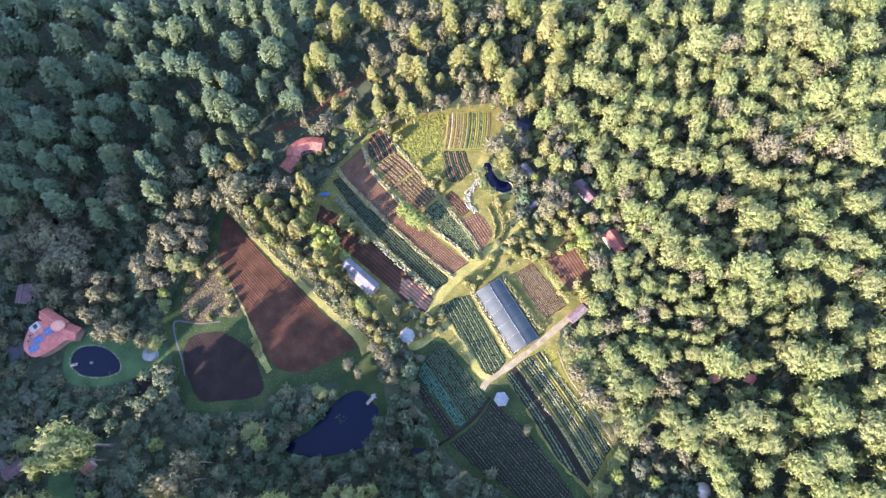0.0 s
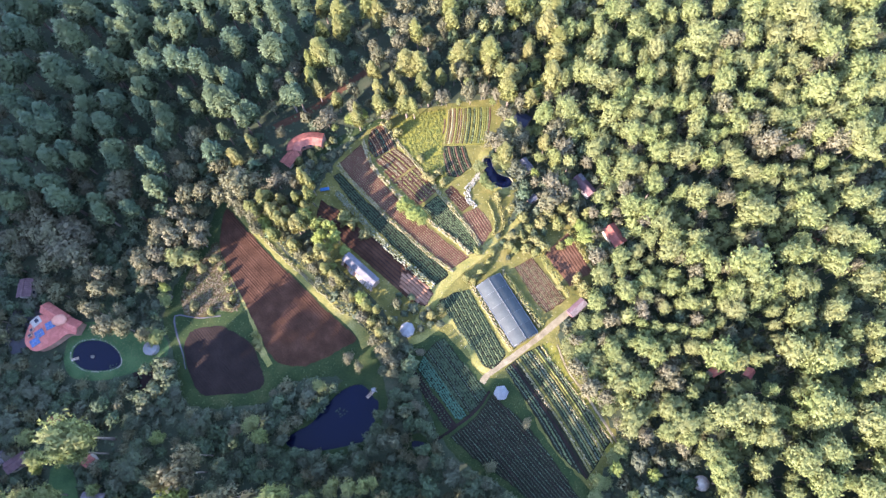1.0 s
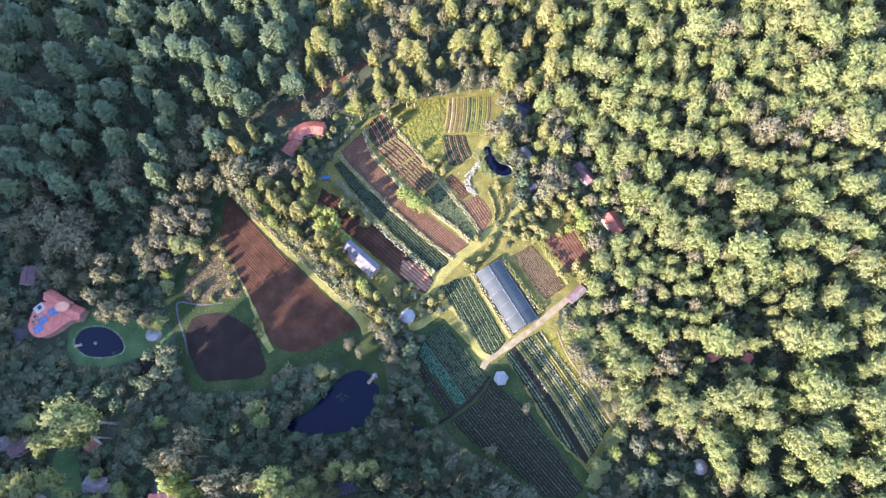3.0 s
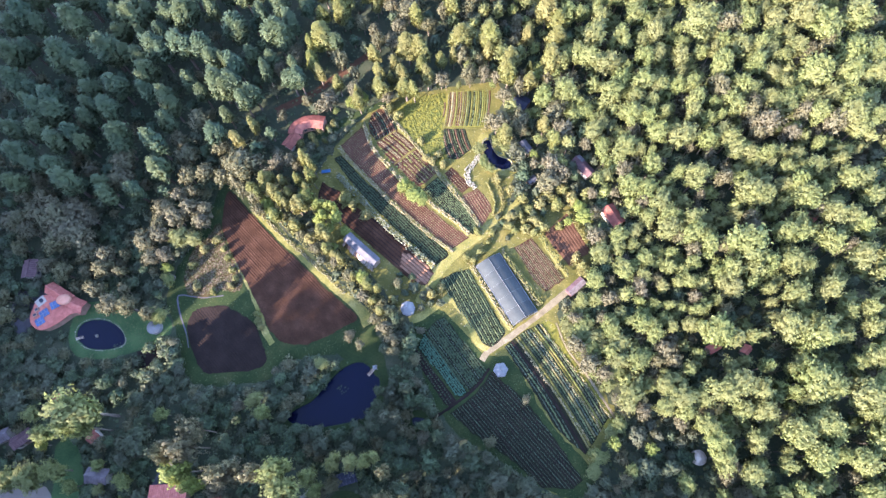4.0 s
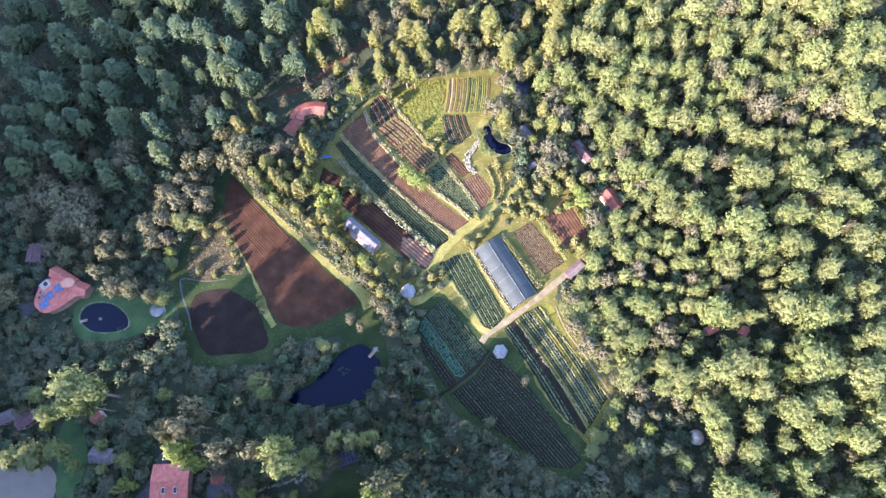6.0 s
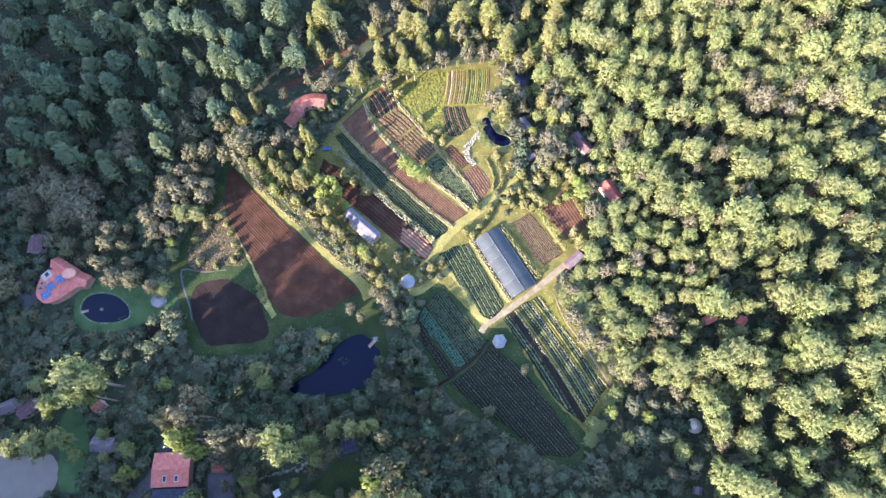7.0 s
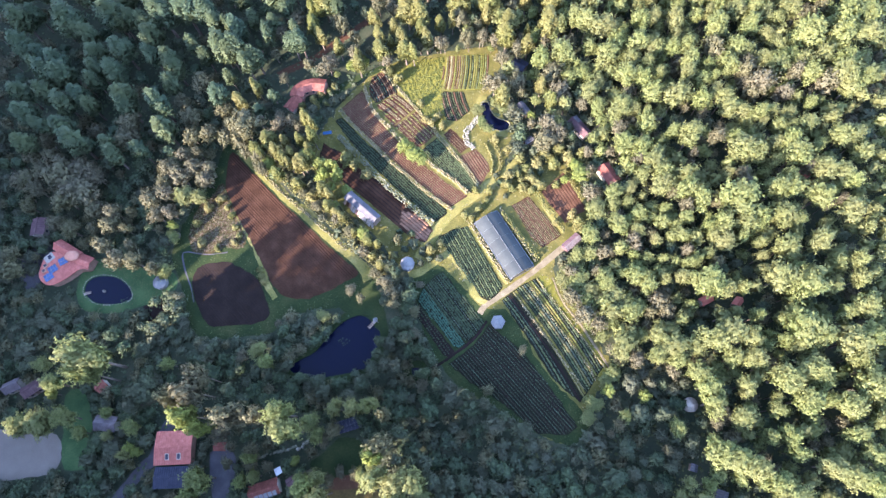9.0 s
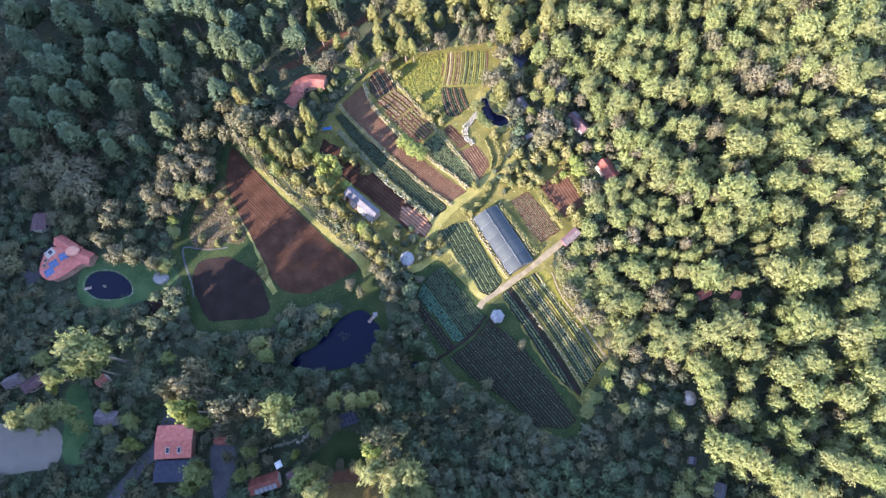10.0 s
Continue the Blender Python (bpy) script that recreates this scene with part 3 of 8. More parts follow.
def plot(label, outline, along, spacing, soil, crop=None, size=0.3, step=0.7, ridge=0.09, width=0.8, z=0.06, fill=0.9, bow=0.0, seed=1,
         joined=False, plant_height=0.8, round_it=False, base_soil=None, cycle=None, grow=0.0):
    """A cultivated plot: a soil sheet, a raised bed for each row, and the crop on the beds. along: two points that give the rows' direction."""
    r = np.random.default_rng(seed)
    o = smooth_outline(outline) if round_it else widened(np.array(outline, float), grow)
    CLEAR.append(o)
    top = thing("vegetable_plot" if crop else "ploughed_field", label, "field")
    part("soil", slab("soil", ragged(o, 0.12, seed), z, 0.1, base_soil or soil), top)
    (x0, y0), (x1, y1) = along
    rows = clip_rows(o, math.atan2(y1 - y0, x1 - x0), spacing)
    planted, VV, FF, nb = {}, [], [], 0
    for k_row, (a, b_) in enumerate(rows):
        bed_soil, bed_crop, bed_size = cycle[k_row % len(cycle)] if cycle else (soil, crop, size)
        v, f, p = ridge_arrays(a, b_, spacing * width, ridge * (r.uniform(0.1, 1.9) if joined else 1), r, bow=bow)
        v[:, 2] += z + 0.004
        if joined:
            VV.append(v)
            FF.append(f + nb)
            nb += len(v)
        else:
            part("bed", big_mesh("bed", v, f, bed_soil), top)
        if bed_crop:
            length = np.hypot(*(b_ - a))
            k = max(2, int(length / step))
            t = (np.arange(k) + r.uniform(0.3, 0.7, k)) / k
            t = t[r.uniform(size=k) < fill]
            d = (b_ - a) / length
            side = np.array([-d[1], d[0]])
            q = a + (b_ - a) * t[:, None] + side * ((bow * 4 * t * (1 - t)) * length + r.normal(0, 0.05, len(t)))[:, None]
            planted.setdefault((bed_crop.name, bed_size), (bed_crop, []))[1].append(np.c_[q, np.full(len(q), z + ridge * 0.8)])
    if joined and VV:
        tagged(part("furrows", big_mesh("furrows", np.vstack(VV), np.vstack(FF), soil), top), kind="stuff")
    for (crop_name, crop_size), (crop_mat, lots) in planted.items():
        v, f = plant_arrays(np.vstack(lots), crop_size, r, plant_height)
        tagged(part("crop", big_mesh("crop", v, f, crop_mat), top), kind="stuff")
    return top


CLEAR = []          # outlines that stay free of trees

# ---- ponds and ground ----
POND_ROUND = smooth_outline([(-113.3, 0.2), (-112.7, 3.3), (-109.9, 4.8), (-105.4, 4.5), (-101.8, 2.7), (-99.1, -0.1), (-98.4, -2.8), (-100.0, -4.1), (-104.0, -4.5), (-108.3, -3.9), (-111.0, -2.5)])
POND_BIG = smooth_outline([(-50.0, -27.9), (-47.3, -25.9), (-43.0, -24.0), (-39.0, -19.9), (-34.3, -15.8), (-29.3, -14.3), (-25.1, -15.7), (-23.8, -19.2), (-24.3, -23.3), (-26.7, -27.2), (-28.8, -30.0), (-34.3, -30.9), (-40.8, -31.4), (-44.8, -30.9), (-48.4, -29.8)])
POND_CRESCENT = smooth_outline([(13.2, 53.5), (15.0, 53.3), (15.6, 50.1), (17.3, 47.3), (20.4, 45.7), (20.8, 43.4), (18.0, 42.5), (15.0, 44.2), (13.1, 47.3), (12.4, 50.9)])
POND_SMALL = smooth_outline([(-15.2, -30.9), (-13.3, -30.8), (-10.9, -31.7), (-10.7, -33.2), (-13.0, -33.6), (-15.0, -32.7)])
PONDS = [POND_ROUND, POND_BIG, POND_CRESCENT, POND_SMALL]
CLEAR += PONDS


LIGHT = np.array([0.78, 0.62]) / math.hypot(0.78, 0.62)     # way of the sunlight over the ground
ACROSS = np.array([-LIGHT[1], LIGHT[0]])
# across the light: where the shade of an added, unseen hill ends on the ground, and where the hill's foot begins
SHADE = [(-150, 20), (-120, 30), (-98, 26), (-67, 18), (-63, 12), (-59, 8), (-50, 7), (-45, 7), (-40.5, 6), (-38, -10), (-36.5, -40), (-35, -64), (-24.5, -64), (-23, 2), (-20, -5), (-17, -10),
         (-12, -13), (-9, -12), (-5, -14), (-2, -22), (0, -30), (3, -28), (9, -28), (11, -60), (18, -62), (20, -27), (23, -25), (25.5, -33), (29, -33), (32, -40), (34.5, -41), (36, -50), (39, -48),
         (40, -27), (41.5, -27), (43, -108), (51, -108), (53, -66), (62, -68), (78, -68), (86, -46), (93, -22), (100, -4), (112, 8), (118, 12), (150, 16), (170, 20), (210, 22), (260, -10)]
SHADE_AT, SHADE_END = [p[0] for p in SHADE], [p[1] for p in SHADE]
FOOT_AT = [-150, -121, -47, 35, 100, 200, 260]
FOOT = [50, 26, -58, -147, -112, -60, -40]
RIDGE_BACK = 62.0


# The added hill's height is worked back from where its shade should end.
def crest(s):
    top = math.tan(SUN_ELEVATION) * (np.interp(s, SHADE_AT, SHADE_END) - np.interp(s, FOOT_AT, FOOT) + RIDGE_BACK) - 4
    fade = np.clip((s + 190) / 50, 0, 1) * np.clip((300 - s) / 50, 0, 1)
    return np.maximum(top, 0) * fade


def land(x, y):
    """Height of the ground: level at the farm, with a wooded hill to the south-west, behind the camera, added unseen to
    cast shade.
    """
    a, s = np.asarray(x) * LIGHT[0] + np.asarray(y) * LIGHT[1], np.asarray(x) * ACROSS[0] + np.asarray(y) * ACROSS[1]
    up = np.clip((np.interp(s, FOOT_AT, FOOT) - a) / (RIDGE_BACK - 6), 0, 1)
    down = np.clip((a + 900) / 500, 0, 1)
    return crest(s) * up * up * (3 - 2 * up) * down


def ground_sheet():
    """One sheet to the horizon: fine round the farm, with basins for the ponds, coarse far off."""
    xs = np.r_[-4200, -2500, -1400, -800, -450, np.arange(-260, 261, 2.0), 450, 800, 1400, 2500, 4200]
    ys = np.r_[-4200, -2500, -1400, -800, -400, np.arange(-160, 241, 2.0), 450, 800, 1400, 2500, 4200]
    X, Y = np.meshgrid(xs, ys)
    xy = np.c_[X.ravel(), Y.ravel()]
    z = land(xy[:, 0], xy[:, 1])
    for o in PONDS:
        near = np.hypot(*(xy - o.mean(0)).T) < 40
        i = np.where(near)[0]
        ins, d = inside(o, xy[i]), edge_distance(o, xy[i])
        z[i] = np.where(ins, -0.45 - np.minimum(d, 2) * 0.5, np.minimum(z[i], np.where(d < 1.5, -0.45, 0.0)))
    nx, ny = len(xs), len(ys)
    i = (np.arange(ny - 1)[:, None] * nx + np.arange(nx - 1)).ravel()
    F = np.c_[i, i + 1, i + nx + 1, i + nx]
    return tagged(new("ground", big_mesh("ground", np.c_[xy, z], F, FLOOR)), "dark woodland floor with leaf litter and moss", "ground", kind="structure")


ground_sheet()


def pond(label, outline, rim_width, rim_material, rim_name="rim"):
    top = thing("pond", label, "pond")
    part("water", slab("water", outline, -0.22, 0.05, WATER), top)
    n = len(outline)
    c = outline.mean(0)
    out_dir = outline - c
    out_dir /= np.hypot(*out_dir.T)[:, None]
    r = np.random.default_rng(n)
    wv = rim_width * r.uniform(0.8, 1.25, n)
    rows = [np.c_[outline - out_dir * 0.15, np.full(n, -0.7)], np.c_[outline - out_dir * 0.05, np.full(n, 0.02)], np.c_[outline + out_dir * 0.12, np.full(n, 0.1)],
            np.c_[outline + out_dir * wv[:, None], np.full(n, 0.07)], np.c_[outline + out_dir * (wv + 1.7)[:, None], np.full(n, 0.015)],
            np.c_[outline + out_dir * (wv + 1.75)[:, None], np.full(n, -0.6)]]
    F = [(k * n + i, k * n + (i + 1) % n, (k + 1) * n + (i + 1) % n, (k + 1) * n + i) for k in range(5) for i in range(n)]
    me = mesh_from("bank", np.vstack(rows), F, rim_material)
    part("bank", me, top)
    return top


pond("oval garden pond with a pale stone rim", POND_ROUND, 0.5, LAWN_HAZE)
pond("large dark pond with grassy banks", POND_BIG, 0.8, LAWN_SHADE)
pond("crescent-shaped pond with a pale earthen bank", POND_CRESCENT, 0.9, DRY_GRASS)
pond("tiny dark pond under trees", POND_SMALL, 0.3, LAWN_SHADE)

# ---- lawns, verges and tracks ----
LAWN_WEST = smooth_outline([(-86.8, 11.0), (-83.7, 20.7), (-78.9, 27.8), (-74.6, 39.0), (-73.1, 45.3), (-69.5, 47.6), (-65.3, 44.6), (-56.2, 32.9), (-41.9, 16.9), (-28.4, 1.8), (-23.9, -3.4), (-25.1, -9.0), (-28.8, -11.4), (-41.9, -11.7), (-51.8, -12.5), (-55.3, -17.1), (-64.7, -17.9), (-77.0, -16.4), (-81.5, -7.5), (-83.9, 1.1), (-86.4, 6.5)], 3)
FARM = smooth_outline([(-41.8, 45.9), (-34.3, 57.6), (-24.7, 67.4), (-16.9, 72.2), (0.5, 74.8), (19.6, 74.9), (19.5, 64.9), (15.3, 55.6), (11.9, 54.5), (10.6, 48.3), (13.9, 41.9), (20.9, 39.9), (18.1, 28.0), (28.7, 28.5), (36.5, 28.2), (42.8, 13.5), (36.4, 5.2), (28.2, -5.3), (33.7, -17.3), (40.2, -34.9), (35.2, -41.8), (29.6, -52.7), (23.5, -53.9), (9.8, -44.9), (-4.5, -34.0), (-11.5, -17.5), (-11.9, -8.5), (-13.9, -3.0), (-18.4, 0.9), (-23.9, 9.8), (-34.9, 21.7), (-43.6, 37.0)], 3)
LAWN_POOL = smooth_outline([(-114.8, 6.4), (-111.0, 10.5), (-100.4, 8.7), (-92.7, 3.9), (-86.2, 3.9), (-84.9, -1.4), (-91.8, -5.0), (-97.9, -6.5), (-103.6, -7.3), (-112.3, -5.8), (-115.6, -0.4)], 3)
LAWN_SOUTH = smooth_outline([(-114.6, -30.2), (-109.8, -29.4), (-106.5, -35.3), (-105.5, -42.7), (-106.0, -50.4), (-112.2, -49.9), (-114.2, -42.0)], 3)


def with_hole(outline, hole):
    """An outline that runs in along a slit, round a hole and out again."""
    d = np.hypot(*(outline[:, None] - hole[None]).transpose(2, 0, 1))
    i, j = np.unravel_index(d.argmin(), d.shape)
    ring = np.roll(hole, -j, 0)[::-1]
    ring = np.vstack([ring[-1:], ring])
    return np.vstack([outline[: i + 1], ring, outline[i : i + 1] + 0.002, outline[i + 1 :]])


SHEETS = [("lawn_west", "mown green lawn between ploughed fields", LAWN_WEST, LAWN_SHADE), ("farm_grass", "short dry grass between vegetable plots", FARM, FARM_GRASS),
          ("lawn_pool", "green lawn round the oval pond", LAWN_POOL, LAWN_HAZE), ("lawn_south", "green lawn beside the gravel yard", LAWN_SOUTH, LAWN_HAZE)]
# Green grass between the plots; its dark tone also stands for shade.
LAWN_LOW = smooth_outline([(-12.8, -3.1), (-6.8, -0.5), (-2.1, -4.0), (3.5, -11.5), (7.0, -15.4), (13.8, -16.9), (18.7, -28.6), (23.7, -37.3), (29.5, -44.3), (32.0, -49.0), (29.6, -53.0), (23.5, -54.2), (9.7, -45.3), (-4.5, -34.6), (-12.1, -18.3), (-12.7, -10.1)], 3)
SHEETS.append(("lawn_bank", "shaded green lawn on the large pond's bank", smooth_outline([(-35.7, -10.8), (-26.2, -6.3), (-22.8, -8.9), (-21.5, -17.5), (-23.3, -20.8), (-26.5, -15.5), (-32.4, -13.3)], 3), LAWN_SHADE))
SHEETS.append(("lawn_lower", "short green grass between the shaded plots", LAWN_LOW, LAWN_SHADE))
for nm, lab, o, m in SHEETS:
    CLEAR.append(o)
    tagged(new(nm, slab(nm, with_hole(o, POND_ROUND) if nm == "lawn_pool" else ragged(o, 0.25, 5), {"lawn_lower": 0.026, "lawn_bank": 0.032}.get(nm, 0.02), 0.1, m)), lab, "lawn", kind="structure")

YARD = smooth_outline([(-136.7, -38.4), (-125.9, -39.7), (-118.1, -39.8), (-114.8, -42.0), (-113.6, -45.9), (-114.3, -50.0), (-119.1, -51.7), (-134.3, -51.0)], 3)
MEADOW_SOUTH = smooth_outline([(-43.2, -62.4), (-36.4, -60.4), (-28.8, -60.3), (-22.9, -64.5), (-12.7, -69.0), (-13.1, -75.0), (-45.4, -72.7)], 3)
COURT = smooth_outline([(-71.8, -49.1), (-66.7, -48.8), (-64.5, -51.1), (-65.1, -58.3), (-66.8, -62.4), (-70.1, -62.1)], 2)
CLEAR += [YARD, MEADOW_SOUTH, COURT]
tagged(new("gravel_yard", slab("gravel_yard", ragged(YARD, 0.2, 4), 0.03, 0.1, GRAVEL)), "pale gravel parking yard", "yard", kind="structure")
tagged(new("meadow", slab("meadow", ragged(MEADOW_SOUTH, 0.3, 4), 0.03, 0.1, MEADOW)), "sunlit dry meadow clearing", "meadow", kind="structure")
tagged(new("paved_court", slab("paved_court", COURT, 0.05, 0.1, PAVING)), "grey paved court between the houses", "pavement", kind="structure")
WILD = smooth_outline([(-79.9, 24.1), (-75.7, 28.4), (-72.3, 32.0), (-70.3, 27.0), (-67.3, 21.1), (-64.1, 14.3), (-65.1, 9.9), (-70.3, 10.4), (-75.4, 8.7), (-80.7, 10.4), (-82.0, 16.9)], 3)
tagged(new("rough_grass", slab("rough_grass", ragged(WILD, 0.3, 9), 0.03, 0.1, ROUGH)), "rough patch of dry grass and weeds", "meadow", kind="structure")
CLEAR.append(WILD)


LAWN_ROAD = smooth_outline([(-44.3, -54.4), (-40.1, -51.5), (-36.2, -48.1), (-30.0, -49.7), (-27.8, -53.9), (-30.2, -58.0), (-37.9, -58.6), (-42.4, -57.8)], 3)
tagged(new("lawn_roadside", slab("lawn_roadside", ragged(LAWN_ROAD, 0.2, 6), 0.02, 0.1, LAWN_SHADE)), "small green lawn beside the solar array", "lawn", kind="structure")
BARE = smooth_outline([(-40.2, -59.4), (-36.3, -57.9), (-30.2, -57.3), (-28.0, -58.9), (-30.3, -60.8), (-36.4, -61.1)], 3)
tagged(new("bare_bank", slab("bare_bank", ragged(BARE, 0.2, 7), 0.045, 0.1, SOIL_RED)), "reddish bare earth bank", "ground", kind="structure")
CLEAR += [LAWN_ROAD, BARE, np.array([(-35.3, -10.3), (-26.2, -5.9), (-23.1, -8.4), (-21.9, -17.4), (-23.6, -19.7), (-26.5, -15.1), (-32.1, -13.0)]), np.array([(-60.3, -52.6), (-54.8, -51.9), (-47.4, -50.4), (-43.6, -45.3), (-41.5, -45.8), (-44.7, -50.9), (-50.5, -52.2), (-54.8, -52.7), (-59.1, -53.8)]), np.array([(-42.4, -43.6), (-31.1, -44.1), (-30.8, -47.5), (-42.1, -47.2)])]


def track(name, label, points, width, material, z=0.05, wander=0.15, seed=2):
    ob = tagged(new(name, strip_data(name, points, width, z, material, wander, seed)), label, "path", kind="structure")
    line = smooth_line(points, 2.0)
    TRACKS.append((line, width))
    return ob


TRACKS = []
track("grass_road", "sunlit grass road between the plots", [(23.9, 32.3), (19.0, 28.3), (14.3, 25.0), (8.7, 21.4), (2.3, 17.3), (-2.4, 13.2), (-6.5, 8.5), (-9.5, 4.1), (-11.3, 1.3)], 3.2, DRY_GRASS)
track("dirt_road", "pale dirt road past the greenhouse", [(38.8, 4.4), (33.4, 1.9), (28.8, -1.1), (22.5, -5.6), (16.2, -9.6), (11.0, -12.5), (7.1, -14.7), (5.3, -16.8)], 1.7, DIRT, 0.06)
track("dirt_spur", "worn dirt verge beside the vegetable plot", [(8.1, -14.5), (5.4, -12.0), (3.4, -7.3), (1.7, -3.0), (-0.7, 0.7), (-3.2, 2.6)], 2.2, DRY_GRASS, 0.05, 0.3)
track("grass_lane", "grass lane to the round tents", [(-1.5, 2.8), (-5.0, 0.7), (-8.2, -1.2), (-11.1, -2.7), (-14.5, -3.6)], 2.4, DRY_GRASS, 0.045, 0.3)
track("field_path", "narrow earth path between two plots", [(7.3, -19.2), (4.4, -22.5), (1.3, -25.3), (-4.1, -28.6), (-7.0, -30.2), (-9.6, -31.2)], 0.8, SOIL_SHADE, 0.07)
track("garden_path", "narrow gravel path along the ploughed field", [(-69.7, 8.9), (-76.2, 8.8), (-82.4, 10.2), (-83.8, 9.0), (-82.4, 3.6), (-80.3, -1.3), (-79.1, -6.1)], 0.4, PAVING, 0.045)
track("drive", "grey asphalt drive between the houses", [(-98.3, -61.5), (-95.6, -58.1), (-92.1, -54.1), (-89.0, -50.7), (-87.1, -49.4), (-83.8, -40.7), (-79.0, -40.7)], 3.2, PAVING, 0.05)
track("wood_road", "earth road through the pines", [(-55.3, 71.8), (-49.5, 74.1), (-41.8, 78.3), (-33.9, 83.9), (-26.0, 89.4), (-19.8, 94.7)], 2.6, SOIL_RED, 0.04, 0.3)
TRACKS.append((TRACKS[-1][0] + (0.6, -1.8), 5.0))      # low growth is kept off the south side too, so the camera sees the road
track("field_verge", "dry grass verge along the ploughed field", [(-67.6, 44.6), (-61.8, 37.4), (-53.2, 27.2), (-44.9, 18.2), (-36.4, 8.8), (-28.6, 0.6), (-26.4, -3.9)], 3.8, DRY_GRASS, 0.03, 0.35)
track("field_neck", "sunny grass neck between the ploughed fields", [(-69.5, 28.8), (-66.4, 20.0), (-62.6, 12.4), (-59.2, 5.0), (-57.4, -2.2), (-54.5, -7.0)], 2.4, DRY_GRASS, 0.03, 0.5)
track("north_verge", "grassy verge north of the plots", [(-44.6, 56.6), (-38.0, 61.9), (-30.4, 65.8), (-23.7, 69.5), (-16.9, 71.5)], 2.6, LAWN_SHADE, 0.045, 0.4)

for k_, pts in enumerate(([(-34.0, 55.5), (-31.1, 51.0), (-27.2, 46.2), (-23.7, 41.8), (-18.5, 35.1), (-13.5, 29.8), (-8.5, 24.1), (-3.6, 19.4), (-0.1, 16.4)],
                          [(-25.7, 63.8), (-24.6, 59.2), (-22.4, 53.0), (-18.0, 46.9), (-14.6, 42.3), (-7.8, 35.0), (-2.8, 30.1), (2.1, 25.4), (5.5, 21.3)],
                          [(-19.4, 70.0), (-15.0, 63.1), (-9.8, 55.1), (-5.2, 47.7), (-1.9, 42.2), (1.6, 36.5), (6.0, 29.6), (9.3, 22.8)],
                          [(5.3, 11.4), (8.4, 4.7), (11.4, -1.8), (14.7, -8.5)],
                          [(15.3, 13.7), (18.3, 8.1), (21.8, 2.1), (24.3, -1.9)],
                          [(-34.5, 45.5), (-27.4, 36.4), (-19.0, 25.5), (-10.7, 16.7), (-6.2, 12.1)],
                          [(26.2, 19.3), (28.2, 14.9), (30.9, 9.8), (33.0, 5.7)])):
    track("straw_verge", "strip of dry straw-coloured grass between plots", pts, 2.1 if k_ in (3, 4) else 1.6, DRY_GRASS, 0.07, 0.25, 70 + k_)
for k_, pts in enumerate(([(-21.6, 57.1), (-18.6, 58.5), (-15.3, 60.1)], [(-16.3, 48.0), (-12.7, 50.1), (-9.4, 52.7)], [(-8.1, 38.8), (-5.6, 40.6), (-3.2, 42.2)], [(-1.8, 43.6), (1.0, 45.2), (4.3, 47.3), (9.6, 49.9)], [(0.5, 59.7), (6.8, 58.8), (13.8, 58.3)])):
    track("foot_path", "narrow trodden earth path across the plots", pts, 0.4, FARM_GRASS, 0.09, 0.08, 80 + k_)

# ---- fields ----
plot("large ploughed brown field crossed by long tree shadows", [(-69.5, 43.4), (-64.2, 37.2), (-58.5, 30.2), (-52.9, 23.7), (-44.8, 15.2), (-39.6, 9.1), (-33.6, 3.0), (-29.6, -1.5), (-33.7, -3.8), (-38.8, -6.3), (-45.6, -8.0), (-51.6, -6.7), (-54.7, -3.7), (-56.3, -0.9), (-60.5, 7.7), (-63.4, 13.6), (-67.2, 20.6), (-70.2, 27.8), (-71.3, 30.9), (-71.1, 39.0)], ((-67.42, 42.34), (-31.83, -0.01)), 0.7, SOIL, ridge=0.035, width=0.8, joined=True, round_it=True, seed=21)
plot("ploughed brown field with rounded corners, its soil darkened for shade", [(-78.8, 4.4), (-76.2, 5.6), (-70.1, 6.0), (-66.5, 4.1), (-61.2, 0.5), (-58.5, -4.2), (-56.2, -10.3), (-56.7, -12.7), (-59.9, -14.0), (-69.1, -14.2), (-73.3, -13.9), (-76.0, -11.3), (-79.0, -4.1), (-80.0, 0.4)], ((-67.42, 42.34), (-31.83, -0.01)), 0.7, SOIL_SHADE, ridge=0.035, width=0.8, joined=True, round_it=True, seed=22)
plot("reddish bare soil strip beside the metal barn", [(-39.6, 43.2), (-34.6, 39.1), (-27.6, 31.5), (-17.3, 23.5), (-9.9, 15.7), (-6.9, 10.0), (-8.8, 7.0), (-12.1, 8.7), (-17.7, 14.6), (-21.9, 18.7), (-27.8, 24.8), (-34.7, 31.2), (-40.9, 36.7)], ((-27.67, 28.63), (-9.47, 9.35)), 1.1, SOIL, ridge=0.04, seed=23, grow=0.7, base_soil=SOIL_SHADE)
plot("bright reddish terraced beds at the plot's end", [(-15.5, 17.7), (-9.9, 15.5), (-6.5, 10.0), (-8.4, 6.8), (-11.8, 8.0), (-16.4, 13.6)], ((-15.11, 15.28), (-8.68, 8.39)), 1.0, TERRACE, seed=43, ridge=0.22, base_soil=SOIL_RED, z=0.1)
plot("green vegetable strip, its crop darkened for the hedge's shade", [(-35.9, 51.9), (-33.5, 52.9), (-25.5, 42.2), (-16.8, 33.0), (-8.6, 23.4), (-1.7, 16.8), (-1.4, 15.3), (-5.8, 12.6), (-10.6, 18.5), (-17.2, 25.7), (-23.9, 34.1), (-30.9, 43.7)], ((-30.80, 47.82), (-4.00, 14.25)), 0.75, SOIL_SHADE_GREEN, CROP_SHADE, 0.28, 0.36, seed=24)
